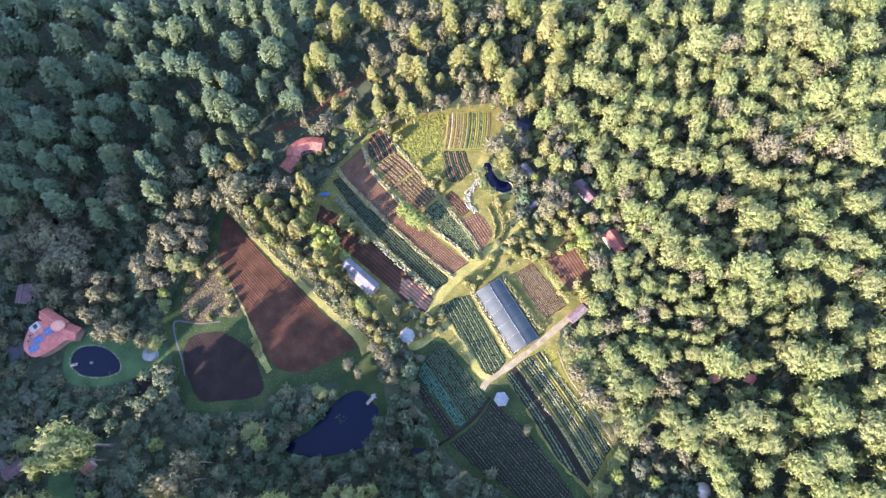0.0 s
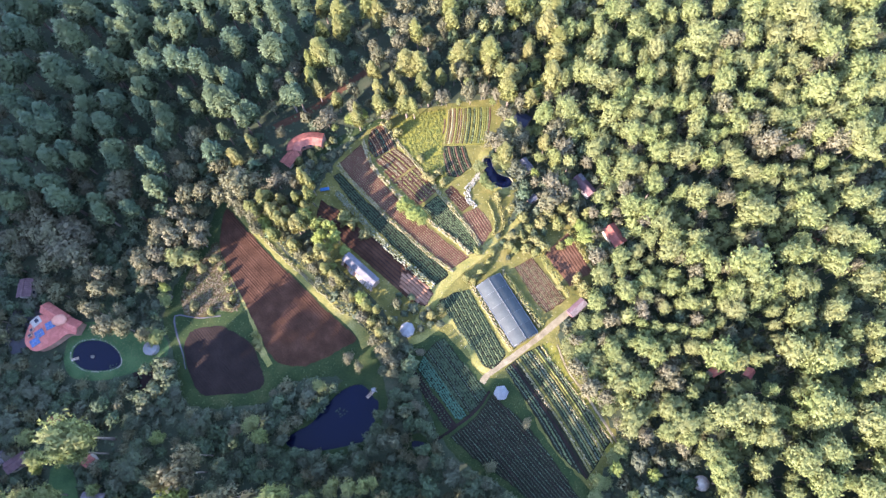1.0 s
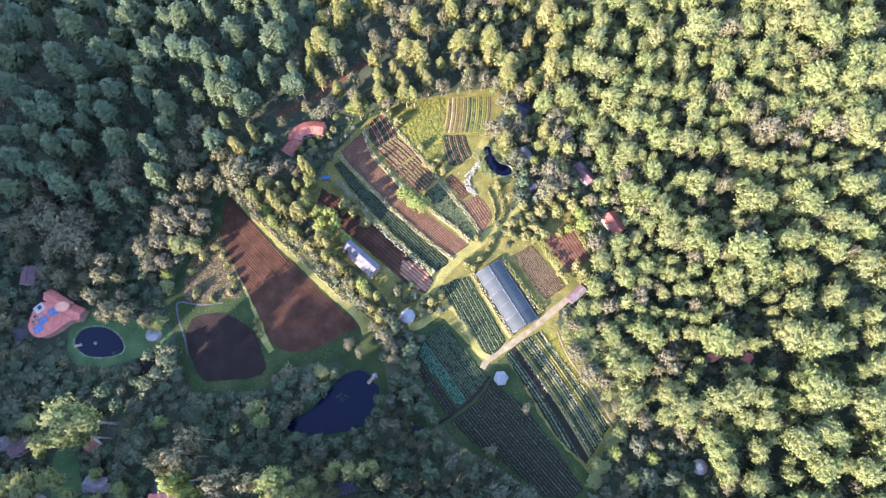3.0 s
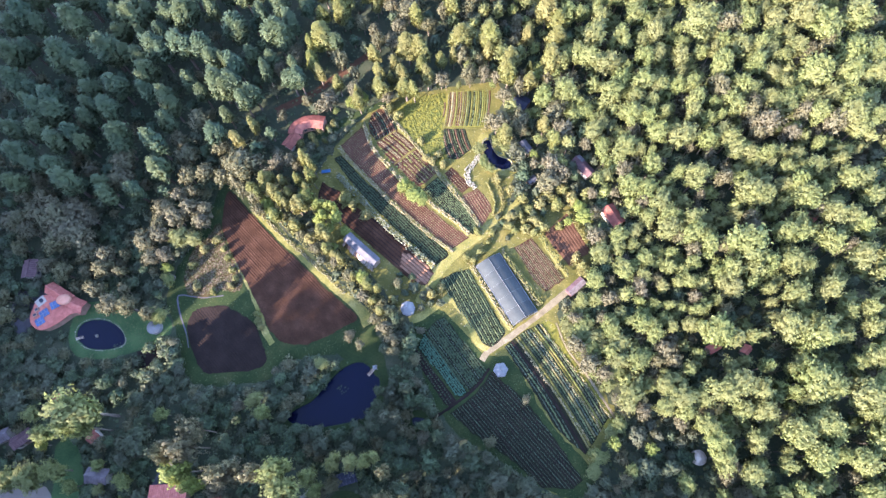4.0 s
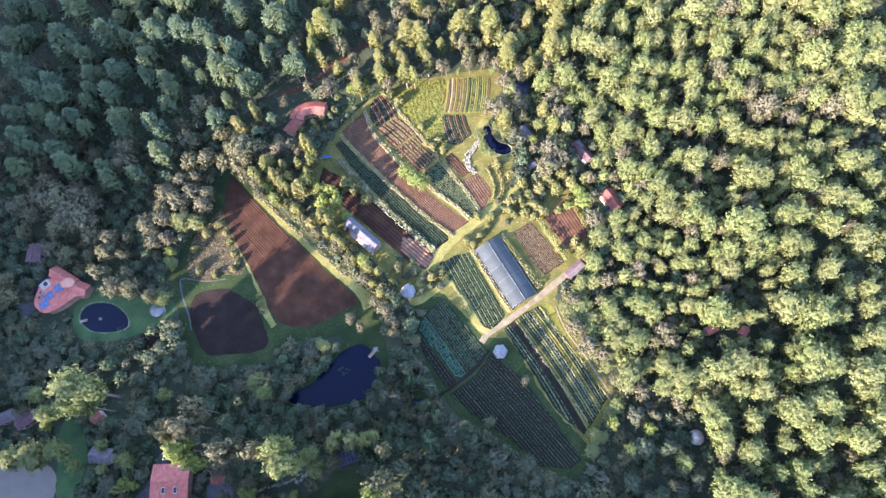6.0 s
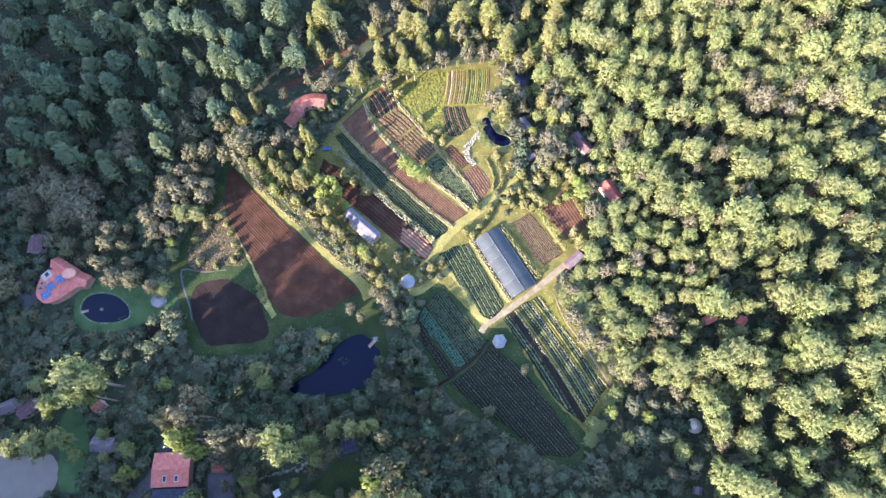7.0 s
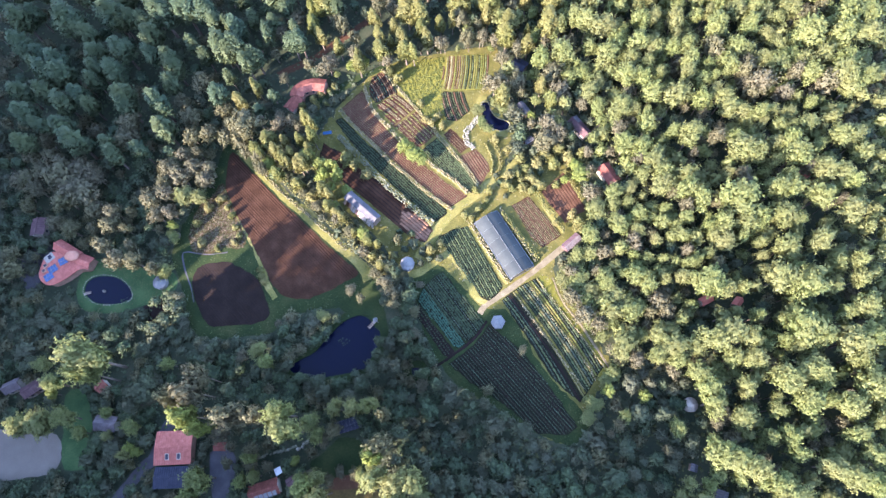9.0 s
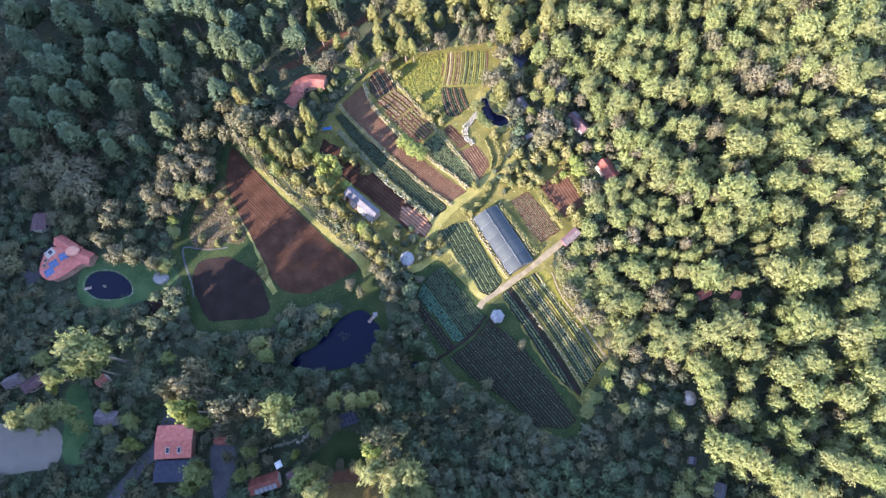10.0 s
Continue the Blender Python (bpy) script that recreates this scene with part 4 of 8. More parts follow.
plot("brown plot with dotted rows of seedlings", [(-26.7, 62.0), (-32.9, 56.2), (-29.6, 51.2), (-25.3, 46.0), (-18.4, 37.5), (-10.0, 27.9), (-0.3, 17.8), (4.6, 20.6), (-1.4, 25.2), (-9.7, 33.7), (-15.6, 40.8), (-19.8, 46.5), (-23.2, 53.9)], ((-25.14, 52.43), (2.50, 20.08)), 0.62, SOIL_RED, CROP_PALE, 0.13, 0.75, seed=25, grow=0.75, base_soil=SOIL, ridge=0.06)
plot("fan-shaped plot with curved beds of greens and bare soil", [(-19.7, 68.7), (-22.4, 67.2), (-23.5, 64.0), (-23.0, 60.3), (-21.6, 57.6), (-15.5, 60.3), (-16.8, 64.8), (-18.2, 68.1)], ((-20.51, 66.99), (-17.09, 58.79)), 0.75, SOIL, seed=26, grow=0.70, bow=0.04, cycle=[(SOIL_SHADE, CROP_SHADE, 0.25), (SOIL_SHADE, CROP_TEAL, 0.22), (SOIL_RED, CROP_PALE, 0.2), (SOIL, CROP_PALE, 0.1), (SOIL_RED, CROP_PALE, 0.2)], step=0.5)
plot("plot with alternating rows of soil and straw mulch", [(-21.3, 56.2), (-15.2, 59.5), (-9.9, 53.4), (-16.6, 48.6)], ((-17.55, 56.92), (-12.29, 51.10)), 0.55, SOIL_RED, seed=27, grow=0.75, bow=0.02, cycle=[(SOIL_RED, CROP_PALE, 0.22), (SOIL, None, 0), (SOIL_RED, CROP_LIME, 0.22), (SOIL, None, 0), (SOIL_RED, CROP_PALE, 0.2)], step=0.45)
plot("plot of brown beds with pale rows", [(-15.8, 47.5), (-9.1, 52.0), (-3.6, 43.6), (-8.6, 39.7)], ((-12.01, 49.41), (-6.10, 41.85)), 0.55, SOIL_RED, seed=28, grow=0.75, cycle=[(SOIL, CROP_LIME, 0.24), (SOIL, CROP_PALE, 0.1), (SOIL_RED, CROP_PALE, 0.18), (SOIL, CROP_PALE, 0.1)], step=0.45)
plot("long plot of green leafy rows", [(-7.3, 38.0), (-2.9, 41.5), (1.2, 35.5), (8.6, 24.0), (6.5, 21.9), (0.6, 28.2)], ((-4.80, 39.71), (7.45, 22.98)), 0.6, SOIL_SHADE_GREEN, CROP_GREEN, 0.24, 0.5, seed=29, grow=0.60)
plot("lush yellow-green field of low clover and small mounds", [(-8.3, 71.9), (2.3, 73.2), (0.9, 66.9), (-0.3, 59.4), (0.2, 53.0), (0.3, 47.7), (-3.5, 45.4), (-6.8, 50.1), (-11.9, 58.0), (-15.0, 63.8), (-15.5, 68.2)], ((-7.44, 70.01), (-3.30, 48.10)), 1.5, CLOVER, CROP_OLIVE, 0.36, 1.5, ridge=0.03, fill=0.75, seed=30, base_soil=CLOVER, plant_height=0.9)
plot("striped plot of straw, brown and green beds", [(3.3, 73.1), (17.1, 72.3), (15.4, 65.3), (13.6, 58.8), (0.7, 60.1), (1.2, 66.8)], ((4.56, 72.74), (2.21, 59.98)), 0.72, SOIL_RED, bow=0.03, seed=31, grow=0.45, base_soil=CLOVER, cycle=[(SOIL_RED, CROP_PALE, 0.12), (FARM_GRASS, CROP_PALE, 0.16), (SOIL, CROP_PALE, 0.1), (STRAW_BED, CROP_OLIVE, 0.16), (SOIL_RED, CROP_PALE, 0.12), (FARM_GRASS, CROP_LIME, 0.16), (SOIL, CROP_PALE, 0.14), (SOIL_RED, CROP_PALE, 0.16), (FARM_GRASS, CROP_PALE, 0.16), (SOIL, CROP_GREEN, 0.16), (FARM_GRASS, CROP_GREEN, 0.22), (SOIL_SHADE_GREEN, CROP_SHADE, 0.26), (FARM_GRASS, CROP_OLIVE, 0.24), (SOIL_SHADE_GREEN, CROP_GREEN, 0.24), (FARM_GRASS, CROP_LIME, 0.2), (FARM_GRASS, CROP_OLIVE, 0.24), (SOIL_SHADE_GREEN, CROP_GREEN, 0.22), (FARM_GRASS, CROP_LIME, 0.2), (FARM_GRASS, CROP_OLIVE, 0.24), (FARM_GRASS, CROP_GREEN, 0.22)], step=0.45)
plot("small shaded plot of blue-green rows", [(0.8, 58.8), (6.9, 58.2), (8.3, 51.1), (4.0, 47.8), (1.3, 48.7), (0.1, 54.0)], ((2.29, 58.68), (4.40, 48.55)), 0.7, SOIL_SHADE_GREEN, seed=32, grow=0.50, bow=-0.03, cycle=[(SOIL_SHADE_GREEN, CROP_GREEN, 0.2), (SOIL_RED, CROP_PALE, 0.14), (SOIL_SHADE_GREEN, CROP_SHADE, 0.22)], step=0.45)
plot("little plot of brown ridged beds", [(-0.1, 42.9), (1.9, 44.3), (7.1, 37.7), (4.4, 36.0)], ((0.90, 43.58), (5.75, 37.06)), 0.8, SOIL, CROP_PALE, 0.16, 0.7, seed=33, grow=0.50)
plot("little brown plot with dry rows", [(4.6, 34.6), (9.2, 36.1), (12.1, 31.5), (12.4, 28.6), (9.3, 24.1), (7.1, 27.2)], ((6.46, 35.02), (10.58, 26.47)), 0.8, SOIL_RED, CROP_PALE, 0.16, 0.7, seed=34, grow=0.50)
plot("vegetable plot with dense green rows by the greenhouse", [(-4.5, 7.7), (-0.6, 9.4), (3.9, 10.3), (8.0, 0.8), (12.7, -9.5), (8.9, -13.2), (6.3, -11.7), (1.6, -3.3), (-1.6, 2.1)], ((1.56, 9.24), (10.36, -11.24)), 0.66, SOIL_SHADE_GREEN, seed=35, grow=0.30, cycle=[(SOIL_SHADE_GREEN, CROP_GREEN, 0.2), (SOIL_SHADE_GREEN, CROP_SHADE, 0.26)], step=0.26)
plot("vegetable plot with pale rows between hedges", [(18.8, 16.0), (23.9, 18.4), (31.9, 5.0), (25.9, 1.7), (23.1, 5.8)], ((21.18, 17.39), (28.66, 3.59)), 0.55, SOIL, seed=36, grow=0.30, cycle=[(SOIL, CROP_PALE, 0.13), (SOIL, CROP_GREEN, 0.14), (SOIL_RED, CROP_PALE, 0.12)], step=0.26)
plot("freshly tilled reddish brown plot", [(28.5, 19.5), (35.5, 25.0), (40.3, 12.8), (34.0, 9.5)], ((32.16, 22.30), (37.16, 11.15)), 0.9, SOIL_RED, ridge=0.05, seed=37, grow=0.6)
plot("shaded plot of dark green vegetable rows", [(-6.7, -4.3), (-4.2, -3.5), (6.6, -19.8), (4.0, -22.8), (1.0, -24.8), (-1.2, -22.6), (-9.1, -10.4), (-9.7, -7.0)], ((-6.17, -3.63), (4.51, -21.22)), 0.7, SOIL_SHADE_GREEN, seed=38, cycle=[(SOIL_SHADE_GREEN, CROP_SHADE, 0.3), (SOIL_SHADE_GREEN, CROP_SHADE, 0.3), (SOIL_SHADE_GREEN, CROP_FROST, 0.15), (SOIL_SHADE_GREEN, CROP_SHADE, 0.32), (SOIL_SHADE_GREEN, CROP_SHADE, 0.32)], step=0.27)
plot("shaded plot of blue-green cabbages", [(-10.2, -7.3), (-1.4, -22.9), (0.6, -25.3), (-2.0, -26.6), (-11.7, -12.6), (-12.4, -11.4)], ((-10.68, -9.44), (-0.68, -25.95)), 0.62, SOIL_SHADE_GREEN, CROP_TEAL, 0.3, 0.42, fill=0.97, seed=39)
plot("narrow shaded plot of dark soil rows", [(-12.8, -12.1), (-12.2, -12.8), (-2.7, -27.2), (-4.7, -28.7), (-6.2, -27.7), (-13.9, -14.1)], ((-13.03, -13.02), (-4.31, -27.81)), 0.9, SOIL_SHADE, CROP_SHADE, 0.25, 0.7, seed=40)
plot("long shaded field of fine vegetable rows", [(7.8, -20.2), (16.3, -28.7), (23.3, -40.2), (28.6, -50.1), (25.6, -52.1), (18.0, -51.1), (10.0, -43.0), (1.5, -36.6), (-4.7, -30.4), (-1.7, -28.5), (2.8, -25.8)], ((4.06, -25.87), (21.87, -50.04)), 0.82, SOIL_SHADE_GREEN, CROP_FROST, 0.15, 0.24, seed=41, cycle=[(SOIL_SHADE_GREEN, CROP_FROST, 0.13), (SOIL_SHADE, CROP_SHADE, 0.15), (SOIL_SHADE_GREEN, CROP_FROST, 0.1), (SOIL_SHADE, CROP_SHADE, 0.14)])
plot("striped field of beds, straw and green rows", [(12.1, -13.4), (17.0, -10.2), (22.5, -7.7), (26.8, -15.6), (32.5, -25.1), (38.0, -35.0), (33.0, -40.9), (30.3, -44.0), (23.7, -36.8), (17.0, -23.0)], ((16.89, -10.98), (32.22, -41.30)), 0.78, SOIL_SHADE_GREEN, seed=42, bow=0.02, step=0.27, cycle=[(SOIL_SHADE_GREEN, CROP_FROST, 0.2), (SOIL_SHADE_GREEN, CROP_GREEN, 0.25), (SOIL_SHADE_GREEN, CROP_FROST, 0.18), (SOIL_SHADE, None, 0), (SOIL_SHADE_GREEN, None, 0), (FARM_GRASS, CROP_PALE, 0.16), (FARM_GRASS, None, 0), (SOIL_SHADE_GREEN, CROP_SHADE, 0.25), (SOIL_SHADE_GREEN, CROP_GREEN, 0.25), (FARM_GRASS, CROP_PALE, 0.18), (SOIL_SHADE_GREEN, CROP_FROST, 0.26), (SOIL_SHADE_GREEN, CROP_GREEN, 0.24), (FARM_GRASS, None, 0), (FARM_GRASS, CROP_LIME, 0.18)])

OLIVE = np.array([(23.3, -8.2), (27.0, -8.0), (29.1, -15.8), (33.8, -24.4), (39.1, -35.8), (36.8, -38.2), (31.0, -26.8), (26.5, -17.7)])
tagged(new("olive_verge", slab("olive_verge", ragged(smooth_outline(OLIVE, 3), 0.15, 12), 0.05, 0.1, CLOVER)), "strip of olive-green grass along the striped field", "lawn", kind="structure")
track("foot_path", "trodden reddish path at the striped field's edge", [(27.7, -7.9), (29.8, -15.7), (34.5, -24.0), (39.7, -35.7)], 0.5, DIRT, 0.07, 0.12, 77)

# ---- hedges and straw verges ----
hedge("flowering_hedge", "hedge of pale blossom between vegetable strips", [(-34.5, 45.5), (-30.9, 40.7), (-27.4, 36.4), (-23.2, 30.5), (-19.0, 25.5), (-14.8, 20.8), (-10.7, 16.7), (-6.2, 12.1)], 2.0, 1.5, BLOSSOM, seed=51)
hedge("straw_hedge", "row of dry straw-coloured grass tufts", [(-34.0, 55.5), (-31.1, 51.0), (-27.2, 46.2), (-23.7, 41.8), (-18.5, 35.1), (-13.5, 29.8), (-8.5, 24.1), (-3.6, 19.4), (-0.1, 16.4)], 1.2, 0.9, STRAW, seed=52)
hedge("straw_hedge", "mixed green and straw hedge between plots", [(-25.7, 63.8), (-24.6, 59.2), (-22.4, 53.0), (-18.0, 46.9), (-14.6, 42.3), (-7.8, 35.0), (-2.8, 30.1), (2.1, 25.4), (5.5, 21.3)], 1.3, 1.0, STRAW, seed=53)
hedge("straw_hedge", "pale straw verge along the upper plots", [(-19.4, 70.0), (-15.0, 63.1), (-9.8, 55.1), (-5.2, 47.7), (-1.9, 42.2), (1.6, 36.5), (6.0, 29.6), (9.3, 22.8)], 1.3, 0.7, STRAW, seed=54)
hedge("flower_border", "curved border of white flowers by the pond", [(11.3, 48.3), (9.2, 45.6), (6.6, 42.6), (6.7, 39.4), (8.8, 36.8)], 1.9, 0.6, BLOSSOM, 0.33, seed=55)
hedge("straw_hedge", "straw and green border along the greenhouse", [(5.3, 11.4), (8.4, 4.7), (11.4, -1.8), (14.7, -8.5)], 1.2, 0.8, STRAW, seed=56)
hedge("straw_hedge", "pale straw border beside the greenhouse and its hedge", [(14.6, 15.3), (17.6, 9.2), (20.9, 2.5), (23.4, -2.5)], 1.3, 1.3, STRAW, seed=56)
hedge("green_hedge", "clipped green hedge along the greenhouse", [(15.3, 13.7), (18.3, 8.1), (21.8, 2.1), (24.3, -1.9)], 1.3, 2.0, LEAF_HEDGE, seed=57)
hedge("green_hedge", "yellow-green hedge beside the tilled plot", [(26.2, 19.3), (28.2, 14.9), (30.9, 9.8), (33.0, 5.7)], 1.4, 2.6, LEAF_HEDGE, seed=58)
hedge("green_hedge", "green hedge behind the tilled plot", [(36.0, 25.9), (38.3, 20.4), (41.0, 13.1)], 1.2, 1.4, LEAF_HEDGE, seed=59)
hedge("straw_hedge", "pale straw rows in the striped field", [(17.3, -14.3), (21.8, -22.7), (26.8, -31.5), (31.6, -40.1)], 0.55, 0.45, STRAW, seed=60)
hedge("straw_hedge", "pale straw rows in the striped field", [(21.0, -10.5), (24.8, -18.2), (29.2, -26.1), (34.1, -34.7), (35.3, -38.2)], 0.55, 0.45, STRAW, seed=61)
hedge("straw_hedge", "pale straw rows in the striped field", [(23.4, -8.2), (27.5, -16.0), (32.6, -24.3), (38.3, -35.0)], 0.55, 0.45, STRAW, seed=62)
hedge("garden_hedge", "curved garden hedge below the pond", [(12.4, 38.0), (13.8, 34.3), (14.1, 30.4), (13.1, 27.0)], 1.0, 1.0, LEAF_HEDGE, seed=63)
hedge("garden_hedge", "curved garden hedge below the pond", [(14.4, 39.2), (16.4, 35.0), (16.6, 30.1), (15.1, 26.0)], 1.2, 1.2, LEAF_HEDGE, seed=64)

hedge("flower_border", "row of white flowers along the lane", [(-59.2, -51.5), (-54.9, -50.7), (-51.0, -50.1), (-47.9, -49.2)], 1.0, 0.8, BLOSSOM, seed=65)
hedge("flower_border", "row of white flowers along the lane", [(-47.4, -50.1), (-45.5, -48.9), (-43.7, -47.1), (-42.7, -46.0)], 1.0, 0.8, BLOSSOM, seed=66)

hedge("tree_hedge", "long olive and straw hedge beside the ploughed field", [(-64.9, 45.4), (-60.4, 40.7), (-54.8, 34.3), (-48.4, 27.4), (-42.6, 21.4), (-36.2, 14.6), (-29.4, 7.3), (-24.6, 1.0), (-21.4, -4.6), (-19.3, -11.1)], 3.0, 2.6, LEAF_HEDGE, 0.7, 0.2, seed=67)
hedge("tree_hedge", "dense green hedge behind the barn", [(-46.4, 46.3), (-44.0, 39.0), (-41.0, 32.8), (-38.2, 25.9), (-34.6, 18.9), (-30.4, 12.8), (-26.0, 7.2), (-22.2, 2.9)], 2.6, 2.8, LEAF_HEDGE, 0.7, 0.2, seed=68)
hedge("straw_hedge", "pale dry grass along the ploughed field's edge", [(-62.6, 38.8), (-55.0, 29.6), (-46.9, 21.2), (-39.9, 13.8), (-33.1, 6.5)], 1.2, 0.6, STRAW, seed=69)

# ---- buildings ----


def sheet_roof(name, length, run, rise, side, material, rib=0.6, thick=0.08, lift=0.06):
    """One roof slope from the ridge down to the eave, with ribs that stand proud. Ridge along x at z = 0."""
    V, F = [], []
    n = max(4, int(length / rib) * 3)
    xs = np.linspace(-length / 2, length / 2, n + 1)
    for k, x in enumerate(xs):
        up = lift if k % 3 == 0 else 0.0
        for s in (0, 0.5, 1):
            V.append((x, side * run * s, -rise * s + up))
    m = len(V)
    V += [(x, y, z - thick - (lift if (i // 3) % 3 == 0 else 0)) for i, (x, y, z) in enumerate(V)]
    for k in range(n):
        for j in (0, 1):
            a = k * 3 + j
            F.append((a, a + 3, a + 4, a + 1) if side < 0 else (a, a + 1, a + 4, a + 3))
            F.append((m + a, m + a + 1, m + a + 4, m + a + 3) if side < 0 else (m + a, m + a + 3, m + a + 4, m + a + 1))
        for a in (k * 3, k * 3 + 2):
            F.append((a, a + 3, m + a + 3, m + a))
    for a in (0, 1, n * 3, n * 3 + 1):
        F.append((a, a + 1, m + a + 1, m + a))
    return mesh_from(name, V, F, material)


def gable_walls(name, length, width, eave, ridge, material):
    L, W = length / 2, width / 2
    V = [(-L, -W, -0.2), (L, -W, -0.2), (L, W, -0.2), (-L, W, -0.2), (-L, -W, eave), (L, -W, eave), (L, W, eave), (-L, W, eave), (-L, 0, ridge), (L, 0, ridge)]
    F = [(0, 1, 5, 4), (2, 3, 7, 6), (1, 2, 6, 9, 5), (3, 0, 4, 8, 7), (0, 3, 2, 1)]
    return mesh_from(name, V, F, material)


def footprint(corners):
    """Centre, length, width and turn of four eave corners, the first two along the long side."""
    a, b_, c, d = (np.array(p) for p in corners)
    if np.hypot(*((b_ - a) + (c - d))) < np.hypot(*((d - a) + (c - b_))):
        a, b_, c, d = b_, c, d, a
    u = (b_ - a) + (c - d)
    v = (d - a) + (c - b_)
    return (a + b_ + c + d) / 4, np.hypot(*u) / 2, np.hypot(*v) / 2, math.degrees(math.atan2(u[1], u[0]))


def gable(name, label, category, corners, eave, ridge, roof, wall=PLASTER, over=0.35, rib=0.6, other_roof=None, windows=2, parent=None):
    """A gabled building, or with parent= one more wing of it."""
    c, length, width, turn = footprint(corners)
    CLEAR.append(np.array(corners))
    if parent:
        top = parent
        here = parent.matrix_basis.inverted() @ pose(c[0], c[1], 0, 0, 0, turn)
    else:
        top = thing(name, label, category, c[0], c[1], 0, turn)
        here = Matrix()
    part("wall", gable_walls("wall", length - 2 * over, width - 2 * over, eave, ridge - 0.12, wall), top, place=here)
    rise = (ridge - eave) * (width / 2) / (width / 2 - over)
    for side in (-1, 1):
        part("roof_slope", sheet_roof("roof_slope", length, width / 2, rise, side, (other_roof or roof) if side > 0 else roof, rib), top, place=here @ pose(0, 0, ridge + 0.02))
    part("ridge_cap", box_data("ridge_cap", length + 0.1, 0.3, 0.1, roof, 0.03), top, place=here @ pose(0, 0, ridge + 0.04))
    W = width / 2 - over
    for k in range(windows):
        x = (k + 0.5) / windows * length * 0.8 - length * 0.4
        for side in (-1, 1):
            w_ = part("window", box_data("window", 1.0, 0.1, 1.1, WOOD, 0.01), top, place=here @ pose(x, side * W, 0.9))
            part("pane", box_data("pane", 0.84, 0.12, 0.94, SLATE, 0.0), w_, place=pose(0, 0, 0.08))
    if windows:
        part("door", box_data("door", 0.9, 0.12, 2.0, WOOD, 0.01), top, place=here @ pose(length * 0.02, -W, 0.0))
    return top


def roof_pieces(top, name, place, nx, ny, sx, sy, material, gap=0.04, frame_material=None):
    """A field of flat panels that lie on a roof or on a stand, each a part."""
    me = box_data(name, sx - gap, sy - gap, 0.05, material, 0.0)
    rim = box_data("panel_frame", sx, sy, 0.04, frame_material, 0.0) if frame_material else None
    for i in range(nx):
        for j in range(ny):
            at = place @ pose((i - (nx - 1) / 2) * sx, (j - (ny - 1) / 2) * sy, 0.03)
            p_ = part(name, me, top, place=at)
            if rim:
                part("panel_frame", rim, p_, place=pose(0, 0, -0.02))


barn = gable("barn", "long low barn with grey metal roof and cluttered open side", "barn", [(-30.3, 24.2), (-21.6, 15.0), (-24.0, 12.7), (-32.9, 22.2)], 3.5, 4.2, METAL, WOOD)
c_, len_, wid_, turn_ = footprint([(-30.3, 24.2), (-21.6, 15.0), (-24.0, 12.7), (-32.9, 22.2)])
side_ = Vector((*(-31.11, 16.95), 0)) - Vector((c_[0], c_[1], 0))
out_ = 1 if side_ @ Vector((-math.sin(radians(turn_)), math.cos(radians(turn_)), 0)) > 0 else -1
leaning = [box_data("leaning_board", 0.85, 1.9, 0.06, m_, 0.01) for m_ in (WOOD, ADOBE, BEIGE, SOIL_RED, WOOD)]
for k in range(13):
    r_ = RNG.uniform(-1, 1, 3)
    part("leaning_board", leaning[(k * 3 + k // 5) % 5 if k < 9 else 2], barn, place=pose(-len_ / 2 + (k + 0.5) * len_ / 13, out_ * (wid_ / 2 + 0.35 + 0.1 * r_[0]), 1.7 + 0.3 * r_[1], out_ * -(50 + 14 * r_[2]), 0, 4 * r_[0]))
for k in range(5):
    part("post", box_data("post", 0.12, 0.12, 2.2, WOOD, 0.01), barn, place=pose(-len_ / 2 + 0.4 + k * (len_ - 0.8) / 4, out_ * (wid_ / 2 + 0.95), 0))
gable("garden_shed", "small pale metal-roofed shed by the pond", "shed", [(23.7, 50.1), (25.7, 51.5), (28.1, 47.5), (25.9, 45.7)], 2.3, 2.65, METAL, WOOD, 0.2, 0.4, windows=1)
gable("garden_hut", "tiny hut with a pale tilted roof among bushes", "hut", [(24.3, 37.4), (26.8, 38.7), (28.0, 36.8), (25.3, 35.5)], 2.0, 2.25, METAL, WOOD, 0.2, 0.4, windows=0)
cottage = gable("cottage", "cottage with a purple-brown weathered roof", "house", [(39.3, 41.7), (41.6, 44.2), (45.8, 37.8), (43.2, 35.3)], 2.8, 3.6, TILE_PURPLE, PLASTER)
gable("red_house", "small house with a bright red gabled roof", "house", [(48.2, 18.5), (52.0, 20.3), (49.1, 26.8), (45.5, 24.3)], 3.0, 3.9, TILE_DEEP, PLASTER)
gable("wayside_hut", "weathered hut with a grey and purple roof by the dirt road", "hut", [(31.2, 1.0), (36.0, 4.7), (37.5, 2.3), (32.9, -1.0)], 2.4, 2.8, GREY_TILE, TILE_PURPLE, 0.25, 0.4, TILE_PURPLE, windows=1)
gable("dark_shed", "blue-roofed shed at the wood's edge, its roof darkened for tree shade", "shed", [(22.5, 65.0), (26.6, 61.8), (30.0, 65.0), (26.3, 67.9)], 2.8, 3.4, SLATE, WOOD, windows=1)
gable("forest_house", "purple-brown roofed house beside the paved court", "house", [(-131.4, 19.6), (-131.2, 25.2), (-126.9, 24.4), (-126.7, 18.6)], 2.8, 3.4, TILE_PURPLE, PLASTER)
gable("tile_house", "red-tiled house half hidden by trees", "house", [(-52.3, 57.7), (-48.9, 62.4), (-45.9, 59.3), (-49.5, 54.9)], 2.6, 3.3, TILE_DEEP, PLASTER, 0.6, windows=1)


